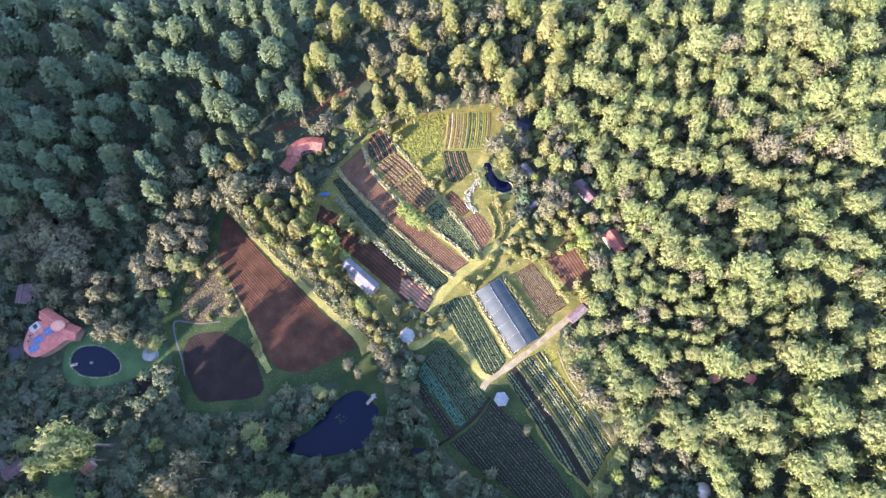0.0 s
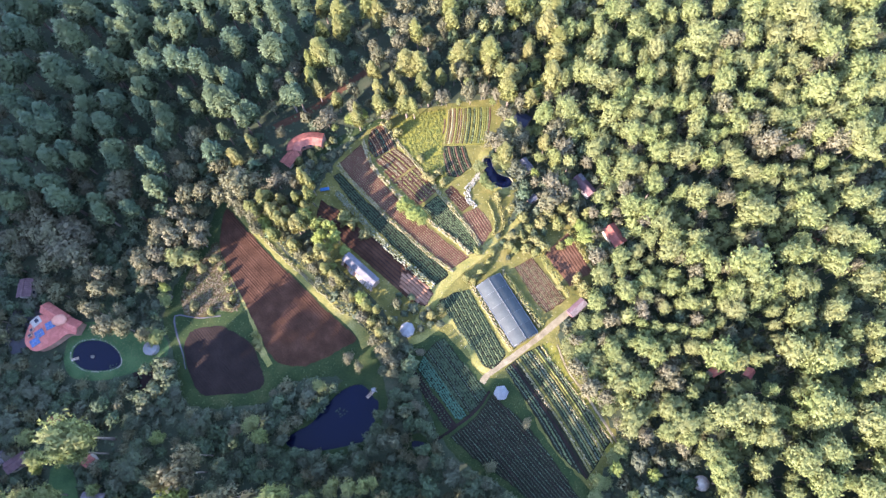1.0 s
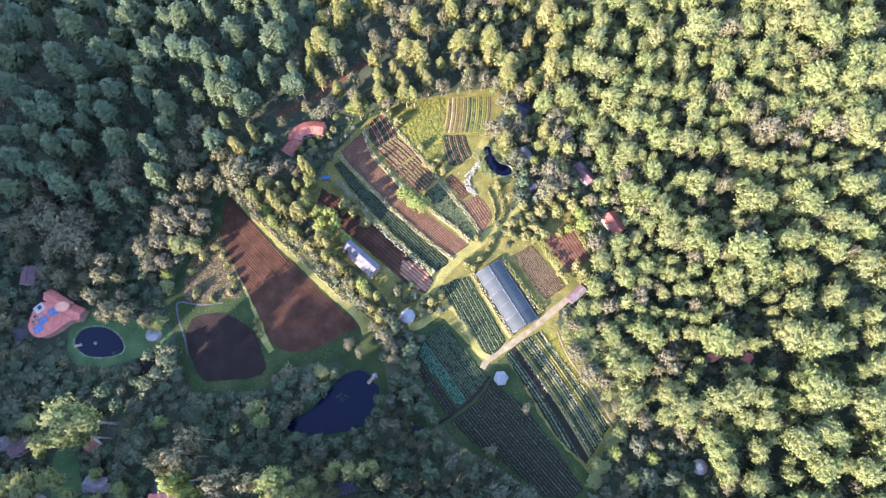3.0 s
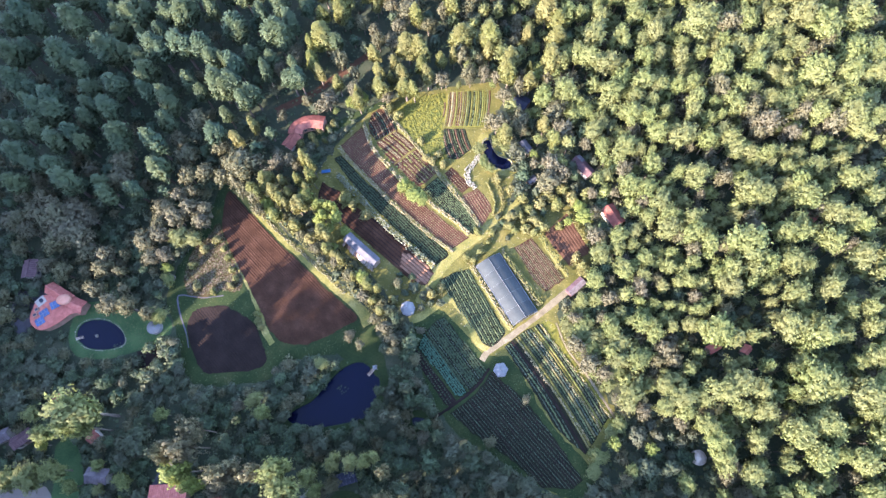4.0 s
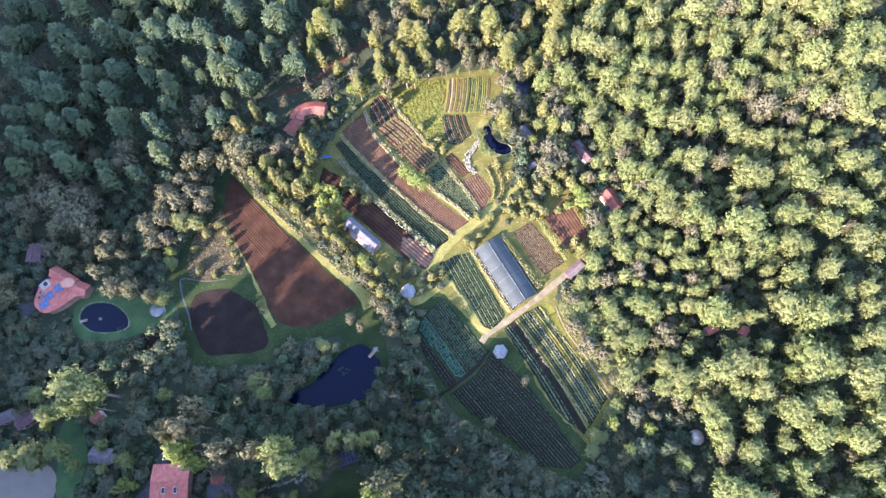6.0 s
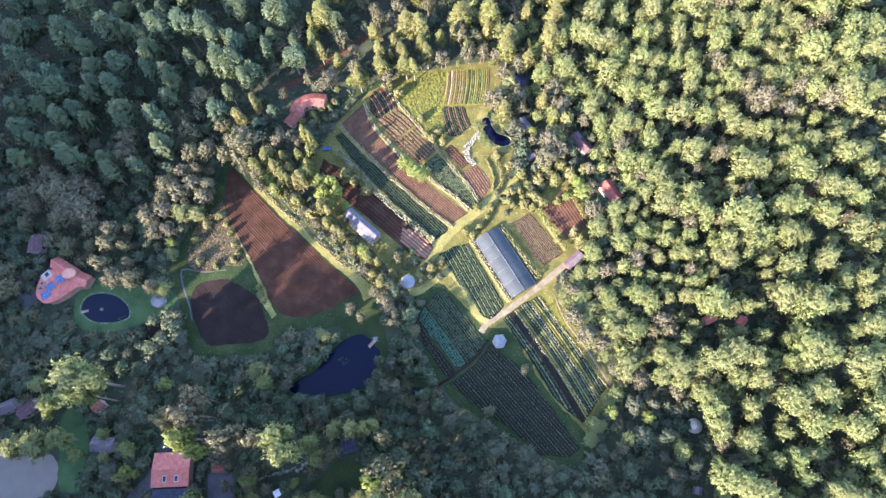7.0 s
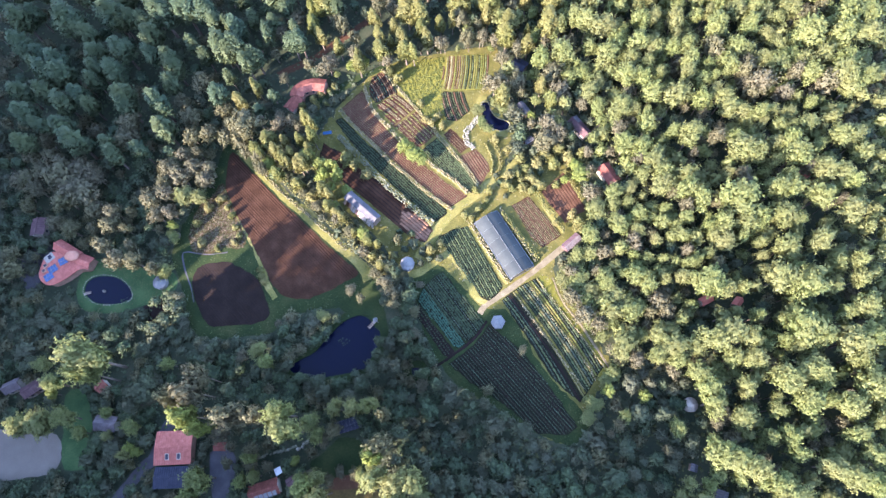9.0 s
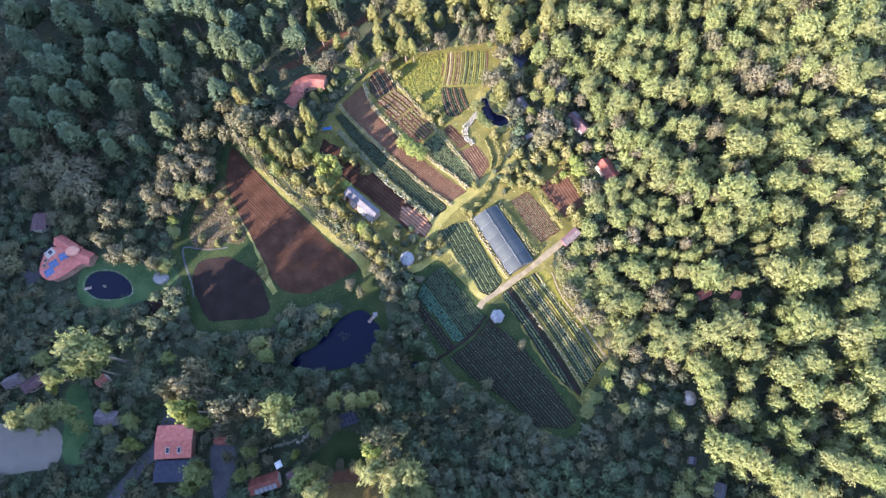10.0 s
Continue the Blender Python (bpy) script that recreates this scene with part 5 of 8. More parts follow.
def bent_house(label, points, half, eave, ridge, roof, wall):
    """A house whose ridge follows a curve: two bent roof slopes with raised tile courses, and a wall below."""
    line = smooth_line(points, 0.45)
    base = line.mean(0)
    d = np.gradient(line, axis=0)
    d /= np.hypot(*d.T)[:, None]
    nrm = np.c_[-d[:, 1], d[:, 0]]
    line = line - base
    top = thing("tile_house", label, "house", base[0], base[1])
    n = len(line)
    for side in (-1, 1):
        V, F = [], []
        for i in range(n):
            lift = 0.02 * (i % 2)
            for f, z in ((0, ridge), (0.5, (ridge + eave) / 2 + 0.04), (1, eave)):
                V.append((*(line[i] + nrm[i] * half * f * side), z + lift))
            V.append((*(line[i] + nrm[i] * half * side), eave - 0.12))
            V.append((*line[i], ridge - 0.14))
        for i in range(n - 1):
            for k in range(5):
                a, b_ = i * 5 + k, i * 5 + (k + 1) % 5
                F.append((a, b_, b_ + 5, a + 5) if side > 0 else (a, a + 5, b_ + 5, b_))
        F += [tuple(range(5)), tuple((n - 1) * 5 + k for k in reversed(range(5)))]
        part("roof_slope", mesh_from("roof_slope", V, F, roof), top)
    ring = np.vstack([line + nrm * (half - 0.5), (line - nrm * (half - 0.5))[::-1]])
    part("wall", slab("wall", ring, eave + 0.1, eave + 0.1, wall), top)
    for i in range(4, n - 3, 6):
        w_ = part("window", box_data("window", 1.0, 0.14, 1.1, WOOD, 0.01), top, place=pose(*(line[i] - nrm[i] * (half - 0.5)), 0.9, 0, 0, math.degrees(math.atan2(d[i][1], d[i][0]))))
        part("pane", box_data("pane", 0.84, 0.16, 0.94, SLATE, 0.0), w_, place=pose(0, 0, 0.08))
    CLEAR.append(ring + base)
    return top


bent_house("curved red-tiled house with a broad low roof", [(-47.9, 60.6), (-47.4, 62.9), (-45.5, 64.3), (-42.2, 64.8), (-38.4, 63.9)], 2.4, 2.8, 3.5, TILE_DEEP, ADOBE)
gable("valley_house", "purple-brown roofed house in the shaded valley", "house", [(-126.3, -27.6), (-120.9, -24.9), (-119.9, -27.9), (-124.6, -31.3)], 2.8, 3.6, TILE_PURPLE, PLASTER)
gable("valley_house", "low grey-brown roofed house in the shade", "house", [(-131.8, -26.0), (-127.2, -24.5), (-126.0, -27.6), (-130.5, -29.4)], 2.8, 4.0, GREY_TILE, PLASTER)
gable("garden_store", "small red-roofed store among shrubs", "shed", [(-105.2, -28.9), (-103.0, -26.8), (-101.1, -28.8), (-103.5, -31.0)], 2.2, 3.0, TILE_DEEP, PLASTER, 0.2, windows=0)
gable("garden_store", "tiny red-roofed hut among shrubs", "shed", [(-116.4, -17.6), (-114.5, -16.0), (-113.3, -17.5), (-115.2, -18.9)], 2.2, 2.9, TILE_DEEP, PLASTER, 0.2, windows=0)
gable("garden_store", "small purple-red roofed store beside the roadside house", "shed", [(-50.4, -57.8), (-47.9, -56.4), (-46.1, -57.8), (-48.9, -59.5)], 2.2, 2.8, TILE_PURPLE, PLASTER, 0.2, windows=0)
gable("garden_store", "small red-brown roofed store beside the paved court", "shed", [(-70.0, -46.5), (-66.5, -47.0), (-66.4, -49.0), (-69.7, -48.9)], 2.2, 2.7, TILE_DEEP, PLASTER, 0.2, windows=0)
gable("garden_store", "tiny grey metal-roofed store under trees", "shed", [(55.9, -61.2), (57.6, -62.0), (56.9, -63.8), (55.3, -63.1)], 2.0, 2.4, METAL, WOOD, 0.15, windows=0)
gable("slate_house", "small grey-tiled house behind the drive", "house", [(-103.7, -41.0), (-103.3, -36.7), (-97.3, -37.8), (-97.4, -41.8)], 2.6, 3.5, GREY_TILE, PLASTER)
farmhouse = gable("farmhouse", "large farmhouse with a red-tiled roof and skylights", "house", [(-85.5, -51.4), (-74.9, -51.6), (-76.0, -43.0), (-85.7, -42.6)], 3.0, 3.5, TILE_RED, ADOBE)
gable("annex", "low grey-roofed annex of the farmhouse", "house", [(-85.4, -57.2), (-76.4, -57.6), (-76.2, -52.0), (-85.6, -51.8)], 2.6, 2.9, SLATE, PLASTER, windows=1)
roadside = gable("roadside_house", "red-roofed house with a pale glazed lean-to", "house", [(-59.0, -62.4), (-50.8, -60.6), (-52.5, -56.7), (-60.2, -58.5)], 2.8, 4.0, TILE_DEEP, PLASTER)
gable("grey_cabin", "small grey metal-roofed cabin in the wood", "cabin", [(59.3, -71.6), (62.2, -72.1), (63.8, -68.7), (60.8, -68.1)], 2.6, 3.4, METAL, WOOD, windows=1)
gable("forest_cabin", "red-brown roofed cabin hidden under tree crowns", "cabin", [(67.0, -18.5), (70.4, -17.2), (71.1, -19.4), (67.6, -21.0)], 2.8, 3.9, TILE_RED, WOOD, windows=1)
gable("forest_cabin", "small red-brown roofed cabin in the wood", "cabin", [(75.7, -20.8), (77.7, -18.8), (79.5, -20.2), (77.5, -22.2)], 2.8, 3.8, TILE_RED, WOOD, windows=1)
gable("forest_cabin", "red-roofed cabin deep in the wood", "cabin", [(104.4, 16.8), (106.8, 18.8), (108.3, 16.1), (105.9, 14.5)], 2.8, 3.8, TILE_RED, WOOD, windows=1)


# skylights, glazing and panels on the roofs
c_, len_, wid_, turn_ = footprint([(-85.5, -51.4), (-74.9, -51.6), (-76.0, -43.0), (-85.7, -42.6)])
for k in (-1.4, 1.8):
    sky_ = part("skylight", box_data("skylight", 1.1, 1.7, 0.12, PLASTER, 0.02), farmhouse, "white-framed skylight", pose(k, -wid_ * 0.26, 3.36, 8.5))
    part("pane", box_data("pane", 0.8, 1.35, 0.05, SLATE, 0.0), sky_, place=pose(0, 0, 0.1))
c_, len_, wid_, turn_ = footprint([(-59.0, -62.4), (-50.8, -60.6), (-52.5, -56.7), (-60.2, -58.5)])
roof_pieces(roadside, "glazing", pose(0.3, -wid_ * 0.36, 3.15, 22), 5, 1, 1.2, 1.5, CANVAS, 0.2)
c_, len_, wid_, turn_ = footprint([(39.3, 41.7), (41.6, 44.2), (45.8, 37.8), (43.2, 35.3)])
roof_pieces(cottage, "pale_sheet", pose(-len_ * 0.3, wid_ * 0.25, 3.4, -20), 2, 1, 1.3, 1.6, METAL, 0.05)

pool_house = thing("villa", "rambling terracotta villa with solar panels on its roofs", "house", *(-118.00, 9.94))
gable("wing", "", "", [(-121.0, 17.0), (-113.4, 11.9), (-115.6, 8.7), (-123.2, 13.9)], 3.0, 4.2, TILE_RED, ADOBE, parent=pool_house, windows=1)
gable("wing", "", "", [(-115.4, 12.4), (-109.9, 9.9), (-110.9, 6.0), (-116.0, 8.4)], 2.8, 3.6, TILE_RED, ADOBE, parent=pool_house, windows=1)
base_ = pool_house.matrix_basis.translation
terrace = smooth_outline([(-115.8, 11.2), (-112.6, 9.8), (-110.9, 6.6), (-113.8, 6.5), (-116.6, 4.5), (-120.0, 2.7), (-122.7, 2.3), (-125.0, 3.8), (-126.1, 5.7), (-126.0, 8.2), (-124.9, 11.6), (-122.6, 13.0), (-119.6, 12.2)], 3)
CLEAR.append(terrace)
local_ = terrace - np.array((base_.x, base_.y))
mid_ = local_.mean(0)
part("terrace_wall", slab("terrace_wall", mid_ + (local_ - mid_) * 0.93, 2.72, 2.9, ADOBE), pool_house)
part("terrace_roof", slab("terrace_roof", local_, 2.94, 0.22, TILE_RED), pool_house, "broad curved terracotta roof terrace")
here_ = pool_house.matrix_basis.inverted()
px_, py_ = (-123.7, 11.1)
booth = part("roof_booth", box_data("roof_booth", 3.0, 2.6, 3.0, BEIGE, 0.08), pool_house, "pale plastered booth with a dark roof opening", here_ @ pose(px_, py_, 0, 0, 0, 40))
part("opening", box_data("opening", 1.1, 1.3, 0.06, SLATE, 0.01), booth, place=pose(0.25, 0.1, 2.98))
for px_, py_ in ((-124.4, 8.6), (-124.6, 7.0)):
    box_ = part("roof_box", box_data("roof_box", 1.3, 1.1, 3.3, ADOBE, 0.05), pool_house, place=here_ @ pose(px_, py_, 0, 0, 0, 35))
    part("hatch", box_data("hatch", 0.8, 0.7, 0.06, SLATE, 0.01), box_, place=pose(0, 0, 3.28))
bm = bmesh.new()
bmesh.ops.create_uvsphere(bm, u_segments=20, v_segments=8, radius=1.0)
bmesh.ops.delete(bm, geom=[v for v in bm.verts if v.co.z < -0.01], context="VERTS")
for v in bm.verts:
    v.co = Vector((v.co.x * 2.3, v.co.y * 1.7, v.co.z * 0.8))
base_ = pool_house.matrix_basis.translation
px_, py_ = (-116.0, 10.7)
part("dome_roof", finish(bm, "dome_roof", LIT_TILE), pool_house, "rounded orange roof, its tiles lightened for the sun", pose(px_ - base_.x, py_ - base_.y, 3.9))
for (px_, py_), t_, nx_, ny_ in (((-122.8, 4.9), 32, 3, 2), ((-121.9, 7.3), 32, 3, 2), ((-119.1, 9.6), 24, 3, 2)):
    roof_pieces(pool_house, "solar_panel", pose(px_ - base_.x, py_ - base_.y, 3.12, 4, 0, t_), nx_, ny_, 0.9, 1.15, PANEL, 0.1, FRAME)
tagged(new("terrace", slab("terrace", smooth_outline([(-133.3, 16.1), (-128.0, 18.3), (-124.2, 16.7), (-125.4, 12.7), (-127.7, 7.5), (-127.7, 3.5), (-131.5, 2.7), (-134.7, 8.2)], 3), 0.06, 0.1, PAVING)), "bluish paved court before the villa", "terrace", kind="structure")

def greenhouse(corners, eave, ridge):
    c, length, width, turn = footprint(corners)
    top = thing("greenhouse", "long greenhouse covered in milky blue-grey film", "greenhouse", c[0], c[1], 0, turn)
    CLEAR.append(np.array(corners))
    bays = 5
    for side in (-1, 1):
        for k in range(bays):
            w = length / bays
            V = []
            for i in range(4):
                for j in range(4):
                    s, x = j / 3, (i / 3 - 0.5) * (w - 0.06)
                    sag = -0.05 * math.sin(math.pi * i / 3)
                    V.append((x, side * width / 2 * s, (ridge - eave) * (1 - s**2.0) + sag))
            F = [(i * 4 + j, i * 4 + 4 + j, i * 4 + 5 + j, i * 4 + 1 + j) for i in range(3) for j in range(3)]
            V2 = [(x, y, z - 0.03) for x, y, z in V]
            F += [tuple(16 + q for q in f[::-1]) for f in F]
            part("roof_panel", mesh_from("roof_panel", V + V2, F if side < 0 else [f[::-1] for f in F], PLASTIC, True), top, place=pose((k + 0.5) * w - length / 2, 0, eave))
    for k in range(bays * 2 + 1):
        x = k * length / bays / 2 - length / 2
        V = []
        prof = [(-1, -eave), (-1, 0)] + [(s, (ridge - eave) * (1 - abs(s) ** 2.0)) for s in (-0.66, -0.33, 0, 0.33, 0.66)] + [(1, 0), (1, -eave)]
        for s, z in prof:
            for dx, dz in ((-0.04, -0.12), (0.04, -0.12), (0.04, -0.05), (-0.04, -0.05)):
                V.append((dx, s * width / 2, z + dz))
        F = [(i * 4 + j, i * 4 + (j + 1) % 4, i * 4 + 4 + (j + 1) % 4, i * 4 + 4 + j) for i in range(len(prof) - 1) for j in range(4)]
        part("rib", mesh_from("rib", V, F, FRAME), top, place=pose(x, 0, eave))
    part("ridge_tube", box_data("ridge_tube", length, 0.12, 0.1, FRAME, 0.03), top, place=pose(0, 0, ridge + 0.02))
    for side in (-1, 1):
        part("gutter", box_data("gutter", length, 0.2, 0.12, FRAME, 0.03), top, place=pose(0, side * (width / 2 + 0.08), eave - 0.05))
        part("side_film", box_data("side_film", length - 0.2, 0.04, eave - 0.3, PLASTIC, 0.0), top, place=pose(0, side * (width / 2 - 0.03), 0.2))
    for end in (-1, 1):
        for k in range(9):
            part("end_post", box_data("end_post", 0.08, 0.08, eave + (ridge - eave) * (1 - abs(k / 4 - 1) ** 2.0), FRAME, 0.0), top, place=pose(end * (length / 2 + 0.15), (k / 4 - 1) * width / 2, 0))
        for z in (0.6, eave):
            part("end_rail", box_data("end_rail", 0.08, width, 0.08, FRAME, 0.0), top, place=pose(end * (length / 2 + 0.15), 0, z))
    return top


greenhouse([(13.8, 14.0), (22.1, -3.4), (15.7, -8.5), (6.3, 11.1)], 1.1, 2.6)


def round_tent(name, label, x, y, radius, eave, peak, sides, material):
    """A tent or tank with a faceted roof: each panel a part."""
    top = thing(name, label, "tent", x, y)
    CLEAR.append(np.array([(x + radius * math.cos(a), y + radius * math.sin(a)) for a in np.arange(8) * math.pi / 4]))
    ang = [2 * math.pi * k / sides for k in range(sides + 1)]
    for a0, a1 in zip(ang, ang[1:]):
        r, q = radius, 0.1
        V = [(r * math.cos(a0), r * math.sin(a0), eave), (r * math.cos(a1), r * math.sin(a1), eave),
             (0.55 * r * math.cos(a1), 0.55 * r * math.sin(a1), eave + (peak - eave) * 0.62), (0.55 * r * math.cos(a0), 0.55 * r * math.sin(a0), eave + (peak - eave) * 0.62),
             (q * math.cos(a1), q * math.sin(a1), peak), (q * math.cos(a0), q * math.sin(a0), peak)]
        V += [(vx * 0.99, vy * 0.99, vz - 0.05) for vx, vy, vz in V]
        F = [(0, 1, 2, 3), (3, 2, 4, 5), (7, 6, 9, 8), (8, 9, 11, 10), (0, 6, 7, 1)]
        part("roof_panel", mesh_from("roof_panel", V, F, material), top)
        w0 = 0.93 * r
        W = [(w0 * math.cos(a), w0 * math.sin(a), z) for z in (-0.1, eave) for a in (a0, a1)]
        W += [(vx * 0.97, vy * 0.97, vz) for vx, vy, vz in W]
        part("wall_panel", mesh_from("wall_panel", W, [(0, 1, 3, 2), (5, 4, 6, 7), (2, 3, 7, 6)], material), top)
    bm = bmesh.new()
    bmesh.ops.create_cone(bm, cap_ends=True, segments=8, radius1=0.28, radius2=0.16, depth=0.3)
    part("crown_cap", finish(bm, "crown_cap", material), top, place=pose(0, 0, peak + 0.08))
    return top


round_tent("round_tent", "white hexagonal tent beside the dirt road", *(10.27, -20.11), 2.1, 1.9, 3.0, 6, CANVAS)
round_tent("round_tent", "pale grey round tent under trees", *(-14.56, -0.35), 2.2, 1.9, 3.0, 8, CANVAS)
round_tent("round_tent", "white round tent at the lawn's edge", *(-89.25, 0.60), 2.1, 1.8, 2.8, 12, CANVAS)
round_tent("round_tent", "weathered beige cone tent in a clearing", *(59.09, -46.84), 2.0, 1.6, 3.2, 10, BEIGE)

# ---- small things outdoors ----


def stone_ring(label, outline, size, gap, seed, name="stone_edging"):
    """Loose rounded stones set round a pond, each a part."""
    r = np.random.default_rng(seed)
    top = thing(name, label, "edging")
    shapes = []
    for k in range(4):
        bm = bmesh.new()
        bmesh.ops.create_icosphere(bm, subdivisions=1, radius=1.0)
        for v in bm.verts:
            v.co = Vector((v.co.x * 1.2, v.co.y * 0.9, v.co.z * 0.55)) * r.uniform(0.8, 1.15)
        shapes.append(finish(bm, "stone", STONE))
    o = np.asarray(outline)
    c = o.mean(0)
    for a, b_ in zip(o, np.roll(o, -1, 0)):
        n = max(1, int(np.hypot(*(b_ - a)) / gap))
        for t in np.arange(n) / n:
            p = a + (b_ - a) * t
            p = p + (p - c) / np.hypot(*(p - c)) * (0.25 + r.normal(0, 0.06))
            ob = part("stone", shapes[int(r.integers(4))], top, place=pose(p[0], p[1], 0.14, 0, 0, r.uniform(0, 360)))
            ob.scale = [size * r.uniform(0.7, 1.25)] * 3
    return top


stone_ring("ring of pale stones round the oval pond", POND_ROUND, 0.22, 0.45, 1)
stone_ring("row of pale stones along the crescent pond", POND_CRESCENT, 0.2, 0.5, 2)


def deck(label, x, y, turn, length, width, name="jetty"):
    top = thing(name, label, "jetty", x, y, 0, turn)
    n = max(3, int(length / 0.25))
    me = box_data("plank", 0.22, width, 0.05, WOOD, 0.01)
    for k in range(n):
        part("plank", me, top, place=pose((k - (n - 1) / 2) * length / n, 0, 0.12))
    for sx in (-1, 1):
        for sy in (-1, 1):
            part("post", box_data("post", 0.12, 0.12, 1.0, WOOD, 0.01), top, place=pose(sx * length * 0.45, sy * width * 0.42, -0.9))
    return top


deck("short grey wooden jetty on the oval pond", *(-112.16, -0.38), 10, 2.2, 0.8)
deck("short grey wooden jetty on the large pond", *(-26.05, -17.41), 45, 2.6, 0.9)


def water_plants(label, x, y, radius, count, seed):
    """A patch of floating round leaves, each a part."""
    r = np.random.default_rng(seed)
    top = thing("water_plants", label, "water plants", x, y)
    bm = bmesh.new()
    bmesh.ops.create_cone(bm, cap_ends=True, segments=9, radius1=0.2, radius2=0.17, depth=0.03)
    leaf_me = finish(bm, "floating_leaf", CROP_SHADE)
    for k in range(count):
        a, d = r.uniform(0, 6.28), radius * math.sqrt(r.uniform(0, 1))
        part("floating_leaf", leaf_me, top, place=pose(math.cos(a) * d * 1.3, math.sin(a) * d, -0.19))
    return top


water_plants("patch of floating leaves on the large pond", *(-34.4, -21.5), 1.3, 14, 3)
water_plants("small patch of floating leaves on the oval pond", *(-100.37, -3.60), 1.1, 16, 4)
x_, y_ = (-107.08, -0.14)
fountain = thing("fountain", "small pale stone fountain in the oval pond", "fountain", x_, y_)
for k_, (rad_, z_, h_) in enumerate(((0.55, -0.6, 0.5), (0.22, -0.1, 0.5), (0.4, 0.35, 0.12))):
    bm = bmesh.new()
    bmesh.ops.create_cone(bm, cap_ends=True, segments=14, radius1=rad_, radius2=rad_ * 0.85, depth=h_)
    part(("base", "stem", "bowl")[k_], finish(bm, "fountain_part", STONE), fountain, place=pose(0, 0, z_ + h_ / 2))


def canopy(label, x, y, turn, sx, sy, h, material, name="canopy"):
    """A small roof on four posts."""
    top = thing(name, label, "canopy", x, y, 0, turn)
    V = [(-sx / 2, -sy / 2, h), (sx / 2, -sy / 2, h), (sx / 2, sy / 2, h), (-sx / 2, sy / 2, h), (0, 0, h + 0.5)]
    V += [(a * 0.98, b_ * 0.98, z - 0.06) for a, b_, z in V]
    F = [(0, 1, 4), (1, 2, 4), (2, 3, 4), (3, 0, 4), (6, 5, 9), (7, 6, 9), (8, 7, 9), (5, 8, 9), (0, 5, 6, 1), (1, 6, 7, 2), (2, 7, 8, 3), (3, 8, 5, 0)]
    part("roof", mesh_from("canopy_roof", V, F, material), top)
    for a in (-1, 1):
        for b_ in (-1, 1):
            part("post", box_data("post", 0.08, 0.08, h, FRAME, 0.0), top, place=pose(a * sx * 0.45, b_ * sy * 0.45, 0))
    return top


canopy("small square white canopy on the pond bank", *(-24.73, -16.56), 10, 1.2, 1.2, 2.0, CANVAS)
canopy("white square canopy beside the roadside house", *(-52.11, -55.20), 25, 1.8, 1.8, 2.2, TARP)
canopy("small white canopy under trees", *(-20.77, -47.50), 5, 0.9, 1.5, 2.0, TARP)
x_, y_ = (-33.66, -44.97)
array_ = thing("solar_array", "dark blue ground-mounted solar array under trees", "solar panels", x_, y_, 0, 12)
roof_pieces(array_, "solar_panel", pose(0, 0, 1.3, 20), 8, 2, 1.05, 1.7, SLATE, 0.05, FRAME)
for k in (-3.6, -1.2, 1.2, 3.6):
    part("front_leg", box_data("front_leg", 0.1, 0.1, 0.8, FRAME, 0.0), array_, place=pose(k, -1.4, 0))
    part("rear_leg", box_data("rear_leg", 0.1, 0.1, 1.85, FRAME, 0.0), array_, place=pose(k, 1.4, 0))
x_, y_ = (-38.35, 47.18)
table_ = thing("garden_table", "long table under a bright blue tarpaulin", "table", x_, y_, 0, 3)
part("tarpaulin", box_data("tarpaulin", 2.9, 1.1, 0.12, BLUE, 0.04), table_, place=pose(0, 0, 0.66))
for a in (-1, 1):
    for b_ in (-1, 1):
        part("leg", box_data("leg", 0.08, 0.08, 0.68, WOOD, 0.0), table_, place=pose(a * 1.2, b_ * 0.4, 0))
x_, y_ = (-85.78, 15.77)
pit = thing("fire_pit", "round stone fire pit on the lawn", "fire pit", x_, y_)
for k in range(12):
    a = k * math.pi / 6
    part("stone", box_data("stone", 0.4, 0.3, 0.35, STONE, 0.06), pit, place=pose(math.cos(a) * 0.9, math.sin(a) * 0.9, 0, 0, 0, math.degrees(a) + 90))
part("ash", box_data("ash", 1.1, 1.1, 0.06, GRAVEL, 0.02), pit, place=pose(0, 0, 0.02))
x_, y_ = (48.99, 40.30)
tagged(new("terrace", slab("terrace", np.array([(46.5, 39.3), (49.6, 42.7), (52.6, 40.3), (50.1, 36.6), (47.5, 36.5)]), 0.08, 0.12, DIRT)), "pale sunlit terrace beside the cottage", "terrace", kind="structure")
tagged(new("bare_patch", slab("bare_patch", ragged(np.array([(-93.8, -4.8), (-88.8, -4.9), (-86.3, -10.4), (-89.8, -12.1), (-94.1, -10.1)]), 0.3, 3), 0.03, 0.1, SOIL_SHADE)), "bare shaded earth patch", "ground", kind="structure")

# ---- trees ----


def grove(kind_name, spots, label="", group=""):
    for x, y, R, H in spots:
        tree(kind_name, x, y, R, H, label, group)


